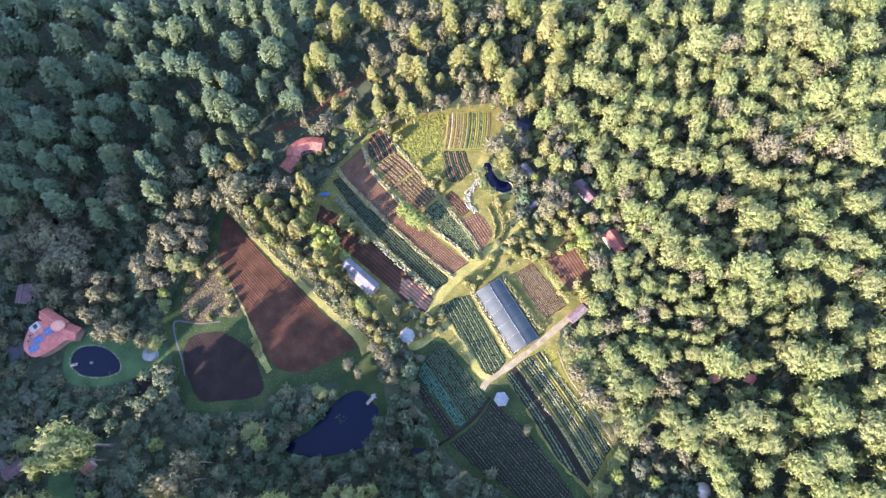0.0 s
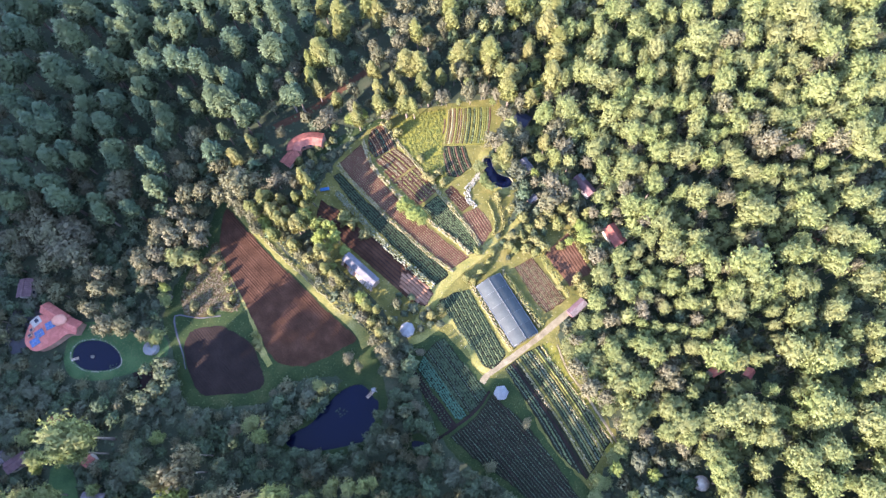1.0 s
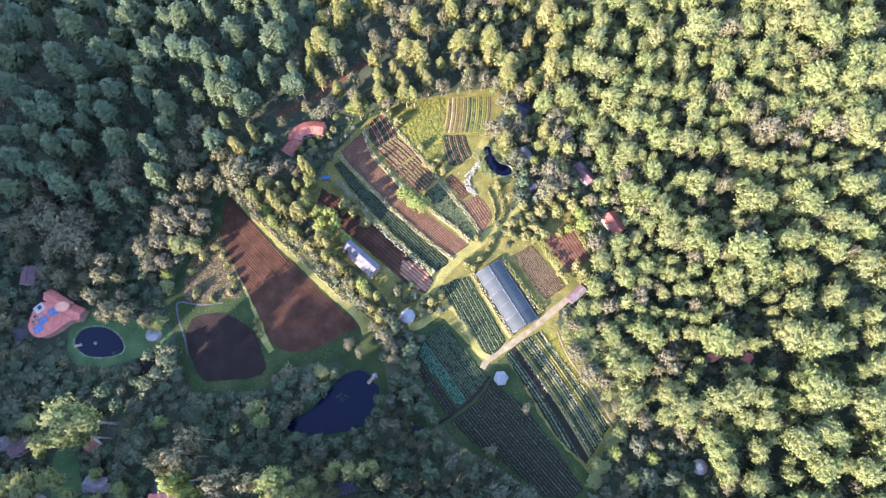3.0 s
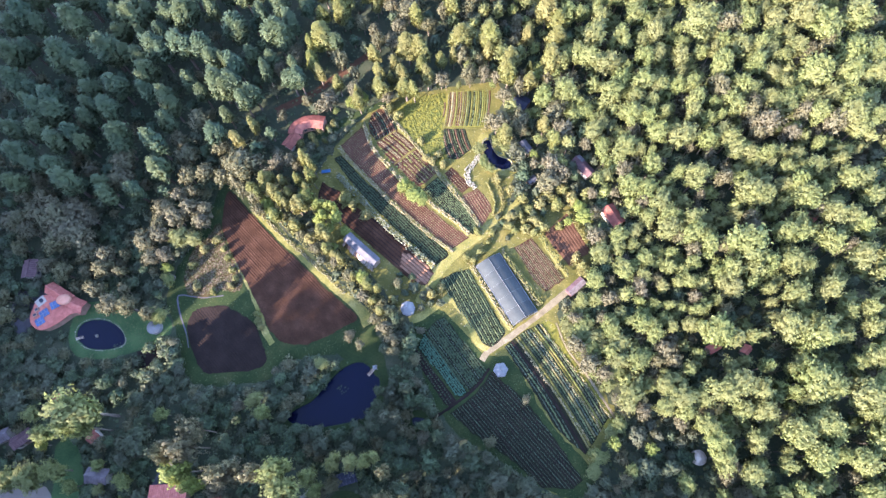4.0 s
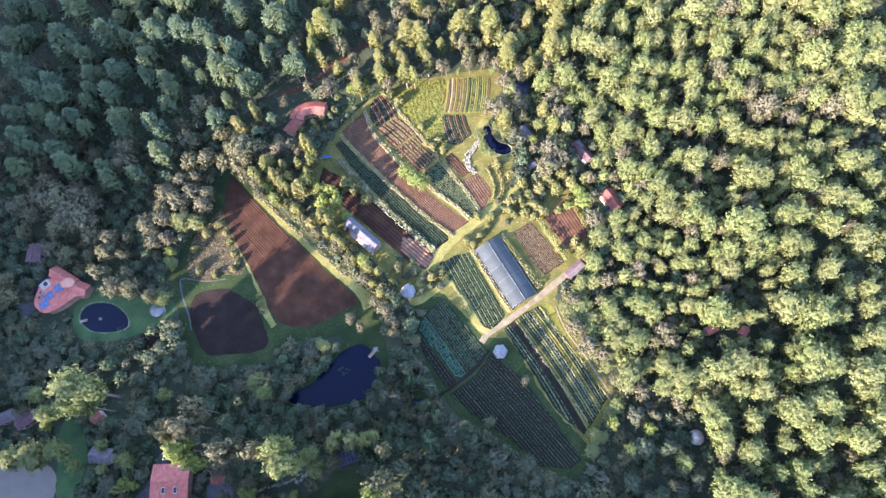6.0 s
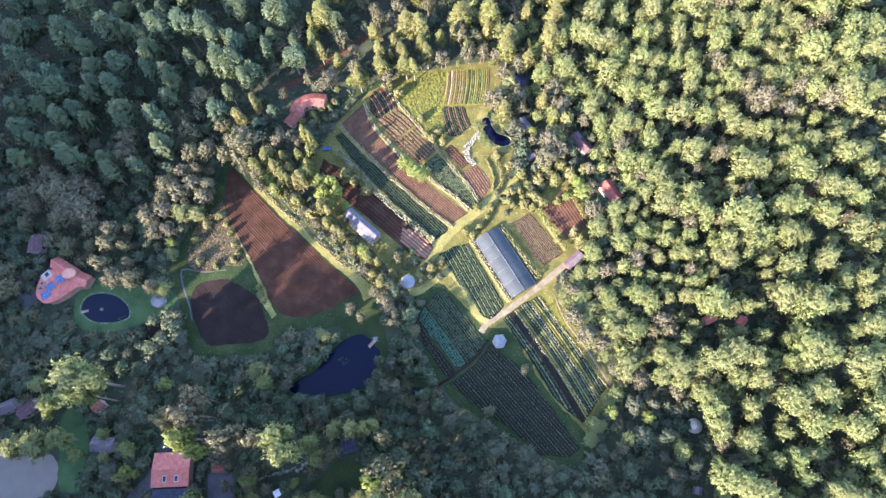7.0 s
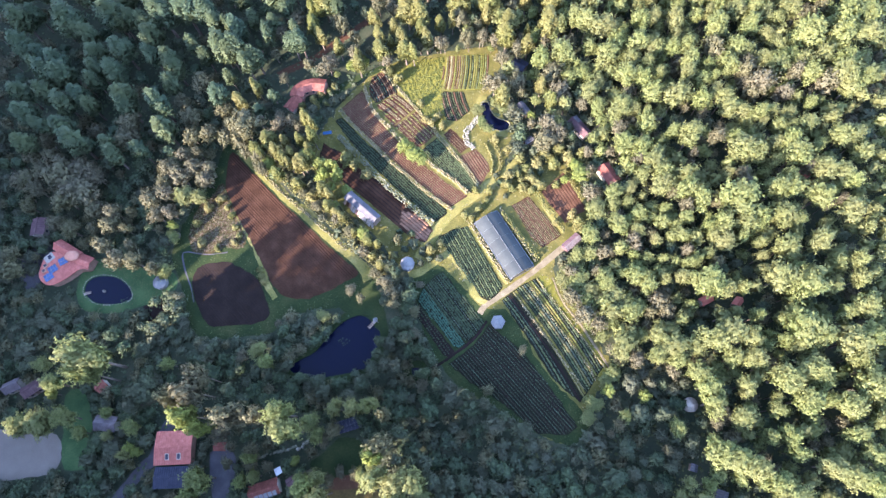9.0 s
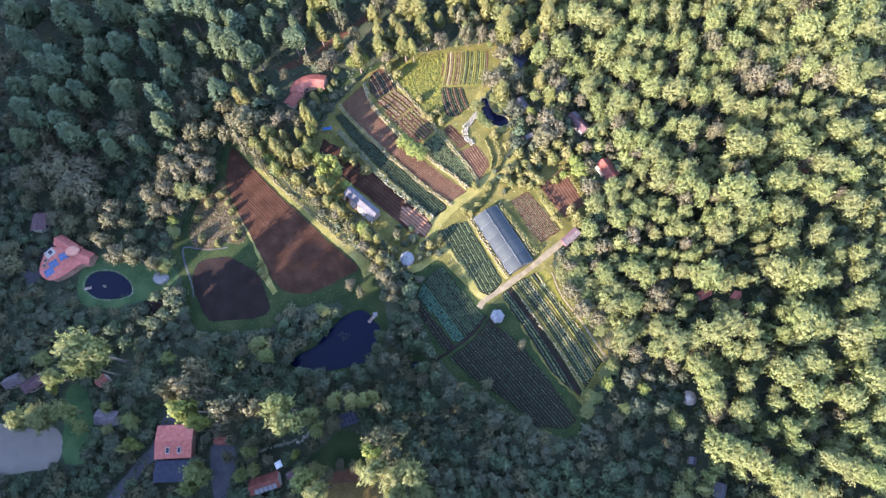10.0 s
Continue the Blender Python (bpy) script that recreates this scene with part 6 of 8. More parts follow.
NORTH_WEST = "pines of the north-west slope"
grove("pine", [(-137.7, 120.5, 3.3, 16.9), (-132.4, 124.1, 2.4, 14.4), (-145.3, 123.3, 2.9, 16.6), (-139.6, 111.2, 3.4, 18.5), (-143.7, 109.1, 2.8, 15.4), (-135.5, 108.6, 2.5, 15.0), (-119.9, 105.2, 4.2, 19.7), (-119.7, 116.8, 3.4, 19.5), (-115.1, 115.7, 2.6, 16.2), (-112.3, 113.8, 2.0, 13.2), (-103.2, 114.5, 3.1, 17.5), (-101.1, 106.0, 3.1, 17.9), (-106.0, 102.1, 2.4, 14.0), (-98.6, 100.8, 1.9, 14.0), (-109.1, 94.0, 3.6, 17.7), (-107.0, 93.0, 2.1, 13.3), (-103.5, 93.4, 2.0, 14.3), (-122.3, 92.7, 3.9, 19.0), (-120.0, 89.6, 2.7, 15.9), (-116.1, 86.9, 2.5, 15.9), (-137.5, 99.5, 2.1, 14.1), (-140.7, 95.7, 3.0, 16.8), (-139.0, 85.4, 3.1, 16.8), (-137.2, 83.3, 2.3, 13.7)], "", NORTH_WEST)
grove("pine", [(-132.7, 82.0, 2.0, 14.3), (-124.6, 76.6, 3.0, 17.2), (-133.5, 77.6, 2.2, 14.2), (-113.4, 79.3, 2.7, 14.9), (-104.1, 79.6, 3.1, 16.5), (-106.7, 72.9, 2.6, 15.0), (-98.1, 91.1, 2.2, 15.2), (-94.6, 83.1, 2.9, 16.8), (-94.7, 77.6, 2.5, 14.2), (-87.8, 74.3, 2.6, 15.4), (-91.2, 91.6, 3.6, 18.7), (-90.0, 108.1, 2.5, 15.1), (-83.1, 105.0, 3.7, 19.1), (-91.7, 116.6, 2.4, 16.0), (-83.1, 92.1, 3.5, 19.0), (-76.5, 90.9, 3.0, 17.9), (-82.8, 117.6, 2.6, 15.6), (-77.1, 116.1, 2.7, 16.1), (-74.8, 107.9, 2.3, 15.8), (-73.4, 86.6, 2.4, 15.8), (-70.0, 87.3, 2.0, 13.5), (-70.7, 76.7, 3.4, 17.2), (-68.1, 74.6, 2.3, 16.0), (-98.2, 120.2, 2.3, 14.0)], "", NORTH_WEST)
grove("pine", [(-110.0, 120.3, 2.3, 14.3), (-115.6, 123.1, 2.2, 14.2), (-98.1, 111.4, 2.1, 13.5), (-107.9, 110.5, 2.4, 14.7), (-92.5, 101.4, 2.1, 13.4), (-66.0, 99.5, 3.1, 16.7), (-65.0, 97.1, 1.9, 13.0), (-64.0, 112.7, 2.8, 16.6), (-59.5, 114.1, 2.5, 16.6), (-69.2, 114.0, 2.4, 15.6), (-52.2, 111.8, 3.4, 17.4), (-51.6, 107.3, 2.6, 15.3), (-47.6, 99.5, 2.6, 15.6), (-52.1, 94.0, 3.4, 18.2), (-49.8, 91.6, 1.8, 14.3), (-43.9, 112.6, 2.8, 16.0), (-42.2, 106.1, 2.2, 14.3), (-47.0, 83.6, 1.6, 12.4), (-44.9, 77.0, 2.0, 14.7), (-54.2, 85.6, 2.0, 13.2), (-55.9, 81.4, 2.1, 14.1), (-47.6, 77.3, 2.1, 13.8), (-65.5, 83.5, 2.9, 16.5), (-66.1, 76.1, 2.8, 16.6)], "", NORTH_WEST)
grove("pine", [(-59.9, 72.9, 2.4, 14.1), (-62.7, 70.3, 2.1, 15.2), (-128.0, 73.0, 3.0, 17.6), (-122.9, 71.0, 3.0, 17.4), (-112.7, 73.4, 2.2, 14.8), (-112.8, 69.1, 2.2, 14.5), (-105.3, 70.5, 2.7, 16.4), (-127.3, 65.3, 2.5, 16.3), (-121.7, 61.3, 3.0, 15.4), (-116.5, 63.4, 2.4, 15.8), (-113.6, 60.4, 2.2, 13.4), (-136.6, 67.2, 2.6, 14.6), (-132.2, 57.3, 3.1, 17.2), (-101.7, 60.9, 3.0, 16.6), (-100.7, 57.9, 2.2, 14.4), (-89.5, 57.2, 2.9, 17.3), (-87.0, 65.2, 2.4, 14.3), (-86.5, 71.1, 2.4, 13.9), (-87.8, 48.4, 2.9, 15.3), (-119.6, 51.7, 2.7, 16.4), (-115.0, 45.9, 3.4, 17.7), (-105.7, 45.4, 2.0, 13.1), (-103.7, 41.0, 2.3, 14.2), (-70.7, 58.6, 2.6, 15.9)], "", NORTH_WEST)
grove("pine", [(-131.8, 47.2, 2.6, 15.7), (-95.5, 42.2, 2.1, 13.6), (-68.5, 66.7, 1.5, 12.3), (-128.3, 53.8, 2.4, 15.0), (-76.8, 75.4, 1.8, 13.2), (-80.6, 79.8, 2.1, 14.0), (-57.5, 104.0, 2.0, 14.9), (-60.8, 88.5, 2.1, 13.3), (-33.0, 90.2, 1.9, 13.3)], "", NORTH_WEST)
GREY = "grey trees of the west edge"
grove("dry", [(-77.4, 84.1, 2.1, 8.3), (-52.5, 84.3, 2.2, 8.8), (-47.2, 89.4, 2.6, 8.6), (-32.3, 85.8, 2.5, 9.6), (-101.0, 53.6, 3.1, 10.1), (-101.1, 47.7, 3.1, 10.8), (-112.2, 52.3, 2.2, 8.1), (-81.7, 54.7, 3.0, 9.4), (-77.9, 66.3, 3.0, 10.7), (-84.4, 60.5, 2.2, 9.0), (-70.6, 56.1, 2.1, 9.1), (-68.7, 51.2, 1.7, 7.6), (-80.4, 47.1, 2.5, 8.9), (-75.3, 47.7, 2.3, 9.3), (-70.0, 45.9, 2.2, 7.9), (-82.8, 40.9, 2.1, 8.6), (-78.8, 41.7, 1.6, 7.9), (-87.3, 36.4, 2.6, 8.8), (-83.8, 33.5, 2.2, 9.2), (-78.7, 35.7, 2.4, 9.4), (-74.7, 34.8, 1.8, 8.0), (-76.0, 31.6, 2.1, 8.6), (-127.8, 49.8, 2.3, 9.4), (-132.2, 44.9, 2.3, 9.4)], "", GREY)
grove("dry", [(-124.3, 43.4, 2.9, 10.5), (-120.2, 36.7, 4.6, 12.6), (-114.8, 38.6, 3.4, 10.2), (-128.3, 39.3, 2.7, 9.2), (-110.6, 35.9, 2.5, 8.6), (-132.7, 37.3, 2.5, 8.9), (-36.6, 69.7, 2.7, 9.1)], "", GREY)
grove("dry", [(-115.0, 31.4, 4.3, 11.4), (-111.4, 28.8, 3.5, 11.6), (-118.6, 28.0, 3.1, 10.5), (-109.4, 24.2, 2.4, 8.9), (-129.1, 33.2, 2.6, 8.9), (-130.7, 27.8, 2.0, 8.7), (-120.7, 21.2, 2.2, 8.9), (-116.3, 18.6, 2.4, 8.4), (-109.3, 18.5, 1.6, 7.6), (-103.2, 23.0, 2.3, 9.4), (-103.6, 18.5, 2.3, 9.4), (-99.3, 17.4, 1.5, 7.8), (-105.3, 12.2, 2.4, 9.3), (-100.2, 7.1, 2.7, 10.0), (-95.3, 6.4, 2.3, 9.5), (-97.3, 11.7, 1.5, 7.7), (-132.5, 6.6, 2.8, 9.8), (-134.0, 12.3, 2.2, 8.4), (-89.6, 3.7, 1.7, 8.0), (-92.1, 25.9, 2.4, 9.3), (-87.7, 27.8, 2.4, 9.0), (-82.9, 32.9, 2.9, 9.5), (-79.7, 35.5, 2.0, 7.7), (-86.7, 36.0, 2.3, 9.0)], "", GREY)
grove("dry", [(-90.0, 21.0, 2.1, 8.6), (-85.8, 21.5, 1.9, 8.7), (-88.1, 31.8, 2.3, 8.4), (-75.0, 31.1, 1.9, 8.8), (-74.4, 35.1, 1.9, 8.5), (-98.2, 23.0, 1.4, 7.2), (-135.3, 36.8, 2.4, 8.9)], "", GREY)
grove("oak", [(-81.5, 26.5, 2.2, 9.4), (-77.3, 25.6, 1.8, 8.3)], "olive-green broadleaf tree at the wood's edge", GREY)
grove("oak", [(-87.1, 3.2, 1.9, 5.0), (-89.7, 4.3, 1.5, 5.0), (-85.8, 14.6, 1.6, 4.0)], "olive-green broadleaf tree at the wood's edge", GREY)
ROW = "tree row beside the ploughed field"
grove("dry", [(-63.2, 47.6, 4.4, 12.5), (-64.8, 43.6, 2.0, 7.9), (-52.2, 48.8, 2.1, 8.6), (-48.5, 49.5, 1.9, 8.4), (-46.1, 47.4, 1.5, 7.2), (-59.2, 38.2, 1.9, 7.9), (-58.0, 33.6, 1.6, 8.2)], "grey-olive half-bare tree behind the tree row", ROW)
grove("cone", [(-59.9, 62.4, 1.9, 11.9), (-65.2, 58.0, 2.1, 11.5), (-44.1, 49.1, 1.5, 11.0), (-55.5, 42.6, 2.4, 11.6), (-52.8, 38.1, 2.0, 12.0), (-48.5, 37.2, 1.6, 10.5), (-45.9, 42.1, 1.6, 10.4), (-44.7, 33.5, 2.2, 12.6), (-43.1, 38.8, 1.5, 10.2), (-50.4, 41.8, 1.5, 10.6)], "tall olive-green conifer behind the tree row", ROW)
grove("dark", [(-40.8, 68.8, 1.7, 6.1), (-36.3, 52.8, 1.3, 5.6)], "dark green tree beside the tiled house", ROW)
grove("cone", [(-59.8, 40.3, 1.8, 10.6), (-50.6, 35.6, 1.8, 11.6), (-52.5, 30.9, 1.7, 10.6), (-45.8, 32.8, 1.7, 11.6), (-41.3, 41.6, 1.4, 14.1), (-42.7, 47.2, 1.5, 15.1), (-38.3, 24.0, 1.7, 11.6), (-35.2, 17.4, 1.4, 6.9), (-37.3, 19.2, 1.6, 8.4), (-33.6, 15.5, 1.3, 7.4), (-25.8, 6.7, 1.5, 8.4), (-22.8, 5.6, 1.2, 7.4), (-22.3, -1.3, 1.3, 8.4), (-58.2, 38.6, 1.5, 9.7), (-49.0, 33.9, 1.5, 10.7), (-46.1, 26.8, 1.4, 9.7), (-42.0, 34.8, 1.4, 12.7), (-41.1, 45.5, 1.3, 14.2), (-36.7, 22.3, 1.4, 10.7), (-33.6, 15.7, 1.2, 6.0), (-30.0, 10.2, 1.1, 6.0), (-25.7, 8.1, 1.2, 7.5)], "olive-green feathery tree in a long row", ROW)
grove("lime", [(-56.1, 36.0, 2.4, 5.7), (-43.6, 36.5, 2.0, 8.5), (-39.9, 29.1, 1.9, 5.7), (-27.3, 9.8, 1.8, 5.7)], "bright green leafy tree in a long row", ROW)
grove("bush", [(-47.7, 28.5, 2.0, 4.8), (-42.8, 23.8, 2.0, 4.8), (-31.6, 11.9, 1.5, 3.6), (-24.6, 2.6, 1.6, 4.8)], "sunlit yellow-green bush in a long row", ROW)
grove("dry", [(-63.1, 40.8, 1.8, 7.0), (-54.5, 39.9, 1.8, 7.0), (-48.8, 39.4, 1.7, 7.0), (-35.2, 16.1, 1.5, 5.0), (-31.5, 10.8, 1.5, 5.0), (-27.0, 4.0, 1.6, 5.0), (-21.4, -5.9, 1.7, 6.0), (-19.6, -9.3, 1.7, 6.0), (-19.2, -12.7, 1.3, 5.0), (-24.0, -3.0, 1.4, 5.0), (-41.1, 20.3, 1.5, 5.0), (-45.5, 25.3, 1.5, 5.0), (-31.4, -7.3, 1.4, 5.0), (-28.8, -9.9, 1.2, 4.0), (-17.0, 7.6, 1.2, 4.0)], "grey-olive tree in a long row", ROW)
grove("lime", [(-36.9, 25.4, 1.7, 6.0), (-34.0, 28.4, 1.8, 10.0), (-35.8, 31.8, 1.6, 10.0), (-38.4, 29.3, 1.6, 9.0), (-39.9, 33.6, 1.9, 8.0), (-32.1, 24.9, 1.6, 4.0), (-10.2, 35.0, 2.8, 5.5), (-13.0, 38.4, 2.3, 5.0), (-8.1, 33.2, 1.9, 4.5), (-36.0, 20.4, 1.3, 3.5)], "bright green leafy tree", ROW)
grove("bush", [(-31.8, 36.3, 2.5, 5.0), (-29.7, 34.5, 2.0, 4.0), (-25.8, 30.2, 1.8, 4.0), (-18.9, 2.5, 1.5, 3.5), (-7.2, 3.1, 1.5, 4.0), (-4.6, 4.8, 1.5, 3.0), (7.8, 21.7, 1.2, 2.5), (3.7, 13.9, 1.4, 2.5), (8.1, 15.3, 1.2, 2.5), (5.8, 12.8, 1.2, 2.5), (-7.3, 54.9, 1.5, 2.5), (-4.2, 47.3, 1.6, 2.5), (-2.2, 49.2, 1.6, 2.5), (-5.9, 48.5, 1.4, 2.5), (-0.7, 45.9, 1.6, 2.5), (-16.7, 68.4, 1.7, 3.5), (-14.1, 64.9, 1.7, 3.5)], "sunlit garden bush beside the plots", "garden bushes")
NORTH = "trees along the north edge"
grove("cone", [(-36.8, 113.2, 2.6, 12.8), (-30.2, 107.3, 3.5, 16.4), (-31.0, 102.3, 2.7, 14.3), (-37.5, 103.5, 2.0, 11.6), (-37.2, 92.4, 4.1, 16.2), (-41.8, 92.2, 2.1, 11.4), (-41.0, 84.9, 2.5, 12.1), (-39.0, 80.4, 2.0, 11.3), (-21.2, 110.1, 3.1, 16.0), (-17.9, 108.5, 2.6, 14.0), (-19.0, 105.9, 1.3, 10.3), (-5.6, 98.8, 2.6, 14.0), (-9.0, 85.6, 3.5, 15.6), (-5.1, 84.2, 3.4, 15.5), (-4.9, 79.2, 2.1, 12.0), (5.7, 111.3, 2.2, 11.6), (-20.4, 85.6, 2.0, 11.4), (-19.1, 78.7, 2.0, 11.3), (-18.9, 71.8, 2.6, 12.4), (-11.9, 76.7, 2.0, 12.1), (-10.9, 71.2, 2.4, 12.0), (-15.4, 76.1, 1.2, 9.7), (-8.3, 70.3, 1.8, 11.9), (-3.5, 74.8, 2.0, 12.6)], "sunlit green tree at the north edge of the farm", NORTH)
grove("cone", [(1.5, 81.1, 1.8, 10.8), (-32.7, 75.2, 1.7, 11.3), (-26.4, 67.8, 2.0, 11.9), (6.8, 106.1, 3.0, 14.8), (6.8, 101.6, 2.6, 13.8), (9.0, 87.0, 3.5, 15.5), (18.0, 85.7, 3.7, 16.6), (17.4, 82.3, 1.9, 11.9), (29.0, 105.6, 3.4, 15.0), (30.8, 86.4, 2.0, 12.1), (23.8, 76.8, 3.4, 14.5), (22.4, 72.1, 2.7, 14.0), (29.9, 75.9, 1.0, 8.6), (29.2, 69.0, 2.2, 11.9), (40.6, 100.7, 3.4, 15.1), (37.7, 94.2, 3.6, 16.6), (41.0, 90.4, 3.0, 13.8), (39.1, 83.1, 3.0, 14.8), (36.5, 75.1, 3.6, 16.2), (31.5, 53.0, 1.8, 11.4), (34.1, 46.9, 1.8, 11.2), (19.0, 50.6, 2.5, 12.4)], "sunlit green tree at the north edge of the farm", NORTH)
grove("dry", [(-8.9, 111.7, 2.7, 9.9), (-14.1, 106.9, 2.2, 8.7), (-8.4, 102.9, 3.1, 9.8), (-11.6, 96.8, 2.4, 8.6), (-24.1, 100.0, 2.0, 8.7), (-20.3, 97.2, 1.8, 7.5), (-18.9, 92.1, 2.2, 8.9), (-14.8, 91.6, 2.1, 7.9), (2.6, 109.0, 3.0, 10.1), (-2.0, 97.1, 2.1, 8.0), (-16.7, 70.2, 1.7, 7.3), (0.9, 74.5, 2.0, 8.0), (-27.5, 80.0, 1.7, 8.3), (-27.5, 73.2, 2.1, 8.8), (13.7, 104.1, 2.9, 9.7), (12.3, 98.6, 1.6, 7.1), (3.9, 102.0, 2.1, 9.1), (8.1, 83.2, 2.7, 9.9), (22.6, 106.9, 2.7, 9.8), (28.3, 94.1, 2.0, 8.4), (26.4, 86.3, 1.9, 7.8), (25.7, 68.7, 2.1, 9.1), (19.1, 73.7, 1.7, 7.5), (15.3, 75.4, 1.7, 7.7)], "grey-olive half-bare tree at the farm's edge", NORTH)
grove("dry", [(10.1, 75.5, 2.2, 9.1), (14.4, 81.1, 1.3, 7.3), (20.9, 66.0, 2.0, 8.4), (35.0, 70.8, 1.9, 8.1), (43.1, 70.3, 1.8, 8.5), (49.9, 102.7, 2.4, 9.5), (17.1, 55.6, 2.9, 10.7), (24.6, 56.8, 2.8, 9.2), (24.8, 53.0, 1.4, 7.8), (35.7, 57.6, 2.9, 10.3), (37.4, 51.5, 2.8, 9.2), (32.3, 39.7, 2.7, 9.5), (30.7, 34.2, 3.0, 9.4), (35.3, 36.1, 2.0, 8.8), (43.7, 45.9, 1.5, 8.1), (53.6, 35.5, 2.5, 9.4), (58.9, 49.0, 2.0, 8.7), (42.8, 29.2, 1.3, 7.6)], "grey-olive half-bare tree at the farm's edge", NORTH)
grove("dark", [(-29.1, 101.2, 2.3, 7.2), (-24.0, 90.9, 1.7, 6.5), (23.2, 102.1, 2.6, 7.2), (-26.0, 108.6, 1.9, 6.4), (0.1, 90.2, 2.1, 7.2), (25.0, 92.3, 1.7, 6.1)], "tree in the shade of the north edge, its leaves darkened for it", NORTH)
grove("lime", [(30.0, 70.8, 2.4, 9.0), (27.9, 45.1, 1.4, 4.0), (40.1, 22.4, 2.5, 6.0), (39.1, 26.1, 2.0, 5.0), (35.2, 21.9, 1.3, 4.0), (-86.2, 18.3, 1.6, 4.0), (-28.9, 71.3, 2.1, 4.0), (-25.0, 72.4, 1.7, 4.0)], "bright green young tree", NORTH)
grove("oak", [(11.0, 49.3, 1.6, 4.0), (12.0, 44.9, 1.4, 3.5), (13.6, 42.5, 1.2, 3.0), (17.0, 51.6, 1.4, 4.0), (19.3, 49.3, 1.4, 4.0)], "leafy green tree on the crescent pond's bank", NORTH)
grove("bush", [(18.5, 25.1, 2.1, 3.5), (22.3, 21.2, 1.7, 3.0), (25.2, 23.5, 1.9, 3.5), (27.6, 28.8, 2.2, 4.0), (27.5, 21.5, 2.0, 3.5), (32.7, 28.3, 2.2, 4.0), (22.7, 31.4, 1.9, 3.5), (19.6, 34.8, 1.7, 3.0), (37.1, 29.5, 2.4, 5.0), (42.1, 29.7, 2.5, 6.0), (17.4, 22.6, 1.7, 3.0), (21.2, 25.9, 1.5, 3.0), (30.5, 31.4, 2.1, 4.0), (24.0, 27.6, 1.7, 3.0), (32.6, 21.2, 1.4, 2.5), (37.1, 7.6, 2.1, 5.0), (36.0, 10.5, 1.6, 4.0), (37.6, 5.1, 1.8, 4.0), (30.8, 8.7, 1.2, 2.5), (15.7, 39.1, 1.6, 3.0), (12.1, 21.3, 1.4, 2.5), (24.8, 20.0, 1.5, 3.0), (35.1, 32.9, 2.1, 4.0)], "leafy garden shrub among winding paths", "garden bushes")
grove("oak", [(30.3, -9.1, 1.9, 5.0), (31.8, -13.1, 1.9, 6.0), (34.0, -17.4, 2.0, 6.0), (36.4, -22.5, 1.8, 5.0), (38.8, -26.6, 1.7, 5.0), (34.6, -16.9, 2.3, 7.0), (37.3, -21.7, 2.1, 6.0), (31.8, -7.6, 1.7, 5.0), (34.2, -5.3, 1.9, 5.0), (37.2, -3.2, 2.1, 6.0), (34.0, -10.5, 2.3, 7.0), (36.9, -13.9, 2.0, 7.0), (41.3, -23.3, 2.0, 6.0), (39.8, -37.3, 1.8, 5.0), (37.3, -39.2, 1.6, 4.0), (33.4, -44.6, 1.8, 4.0), (31.4, -47.9, 1.6, 4.0)], "sunlit yellow-green tree at the field's edge", "trees along the striped field")
grove("dry", [(40.6, -30.6, 1.5, 4.0), (41.8, -34.6, 1.3, 4.0), (35.6, -21.3, 1.2, 3.0), (37.1, -25.1, 1.2, 3.0), (40.9, -30.7, 1.5, 5.0)], "brownish half-bare shrub at the field's edge", "trees along the striped field")
grove("bush", [(-68.5, 20.7, 1.2, 2.2), (-77.5, 12.4, 1.6, 2.5), (-67.2, 16.6, 1.2, 2.0), (-66.0, 13.6, 1.2, 2.0), (-76.0, 24.0, 1.6, 3.0), (-67.3, 11.5, 1.2, 2.0), (-79.3, 18.9, 1.4, 2.5), (-70.0, 23.6, 1.1, 2.0), (-72.1, 26.4, 1.6, 3.0), (-72.7, 10.3, 1.2, 1.8), (-58.8, 0.1, 1.2, 1.5), (-58.0, -1.7, 1.2, 1.5), (-59.3, 2.2, 1.0, 1.5)], "yellow-green weedy bush on the rough grass", "weedy bushes")
grove("dark", [(-45.8, -31.5, 1.9, 5.0), (-41.0, -32.8, 2.0, 6.0), (-34.9, -33.9, 2.0, 6.0), (-28.8, -33.8, 1.8, 6.0), (-48.8, -20.1, 1.4, 5.0), (-23.9, -27.2, 1.5, 9.0), (-23.2, -23.5, 1.4, 9.0), (-49.7, -27.9, 1.6, 5.0), (-22.1, -30.4, 1.8, 10.0), (-25.3, -32.3, 1.7, 9.0), (-19.1, -30.6, 1.8, 10.0), (-18.8, -18.3, 1.6, 6.0), (-16.7, -19.2, 1.6, 6.0)], "dark leafy tree on the pond's bank", "pond trees")
grove("bush", [(-46.6, 57.9, 1.5, 2.6), (-42.9, 60.2, 1.5, 2.4), (-40.3, 62.1, 1.3, 2.2), (-45.0, 54.5, 1.5, 3.0), (-37.7, 63.2, 1.1, 2.0), (-35.8, 64.5, 1.3, 2.2), (-41.5, 57.5, 1.3, 2.2), (-38.7, 58.5, 1.1, 1.8)], "green bush in front of the tiled house", "garden bushes")
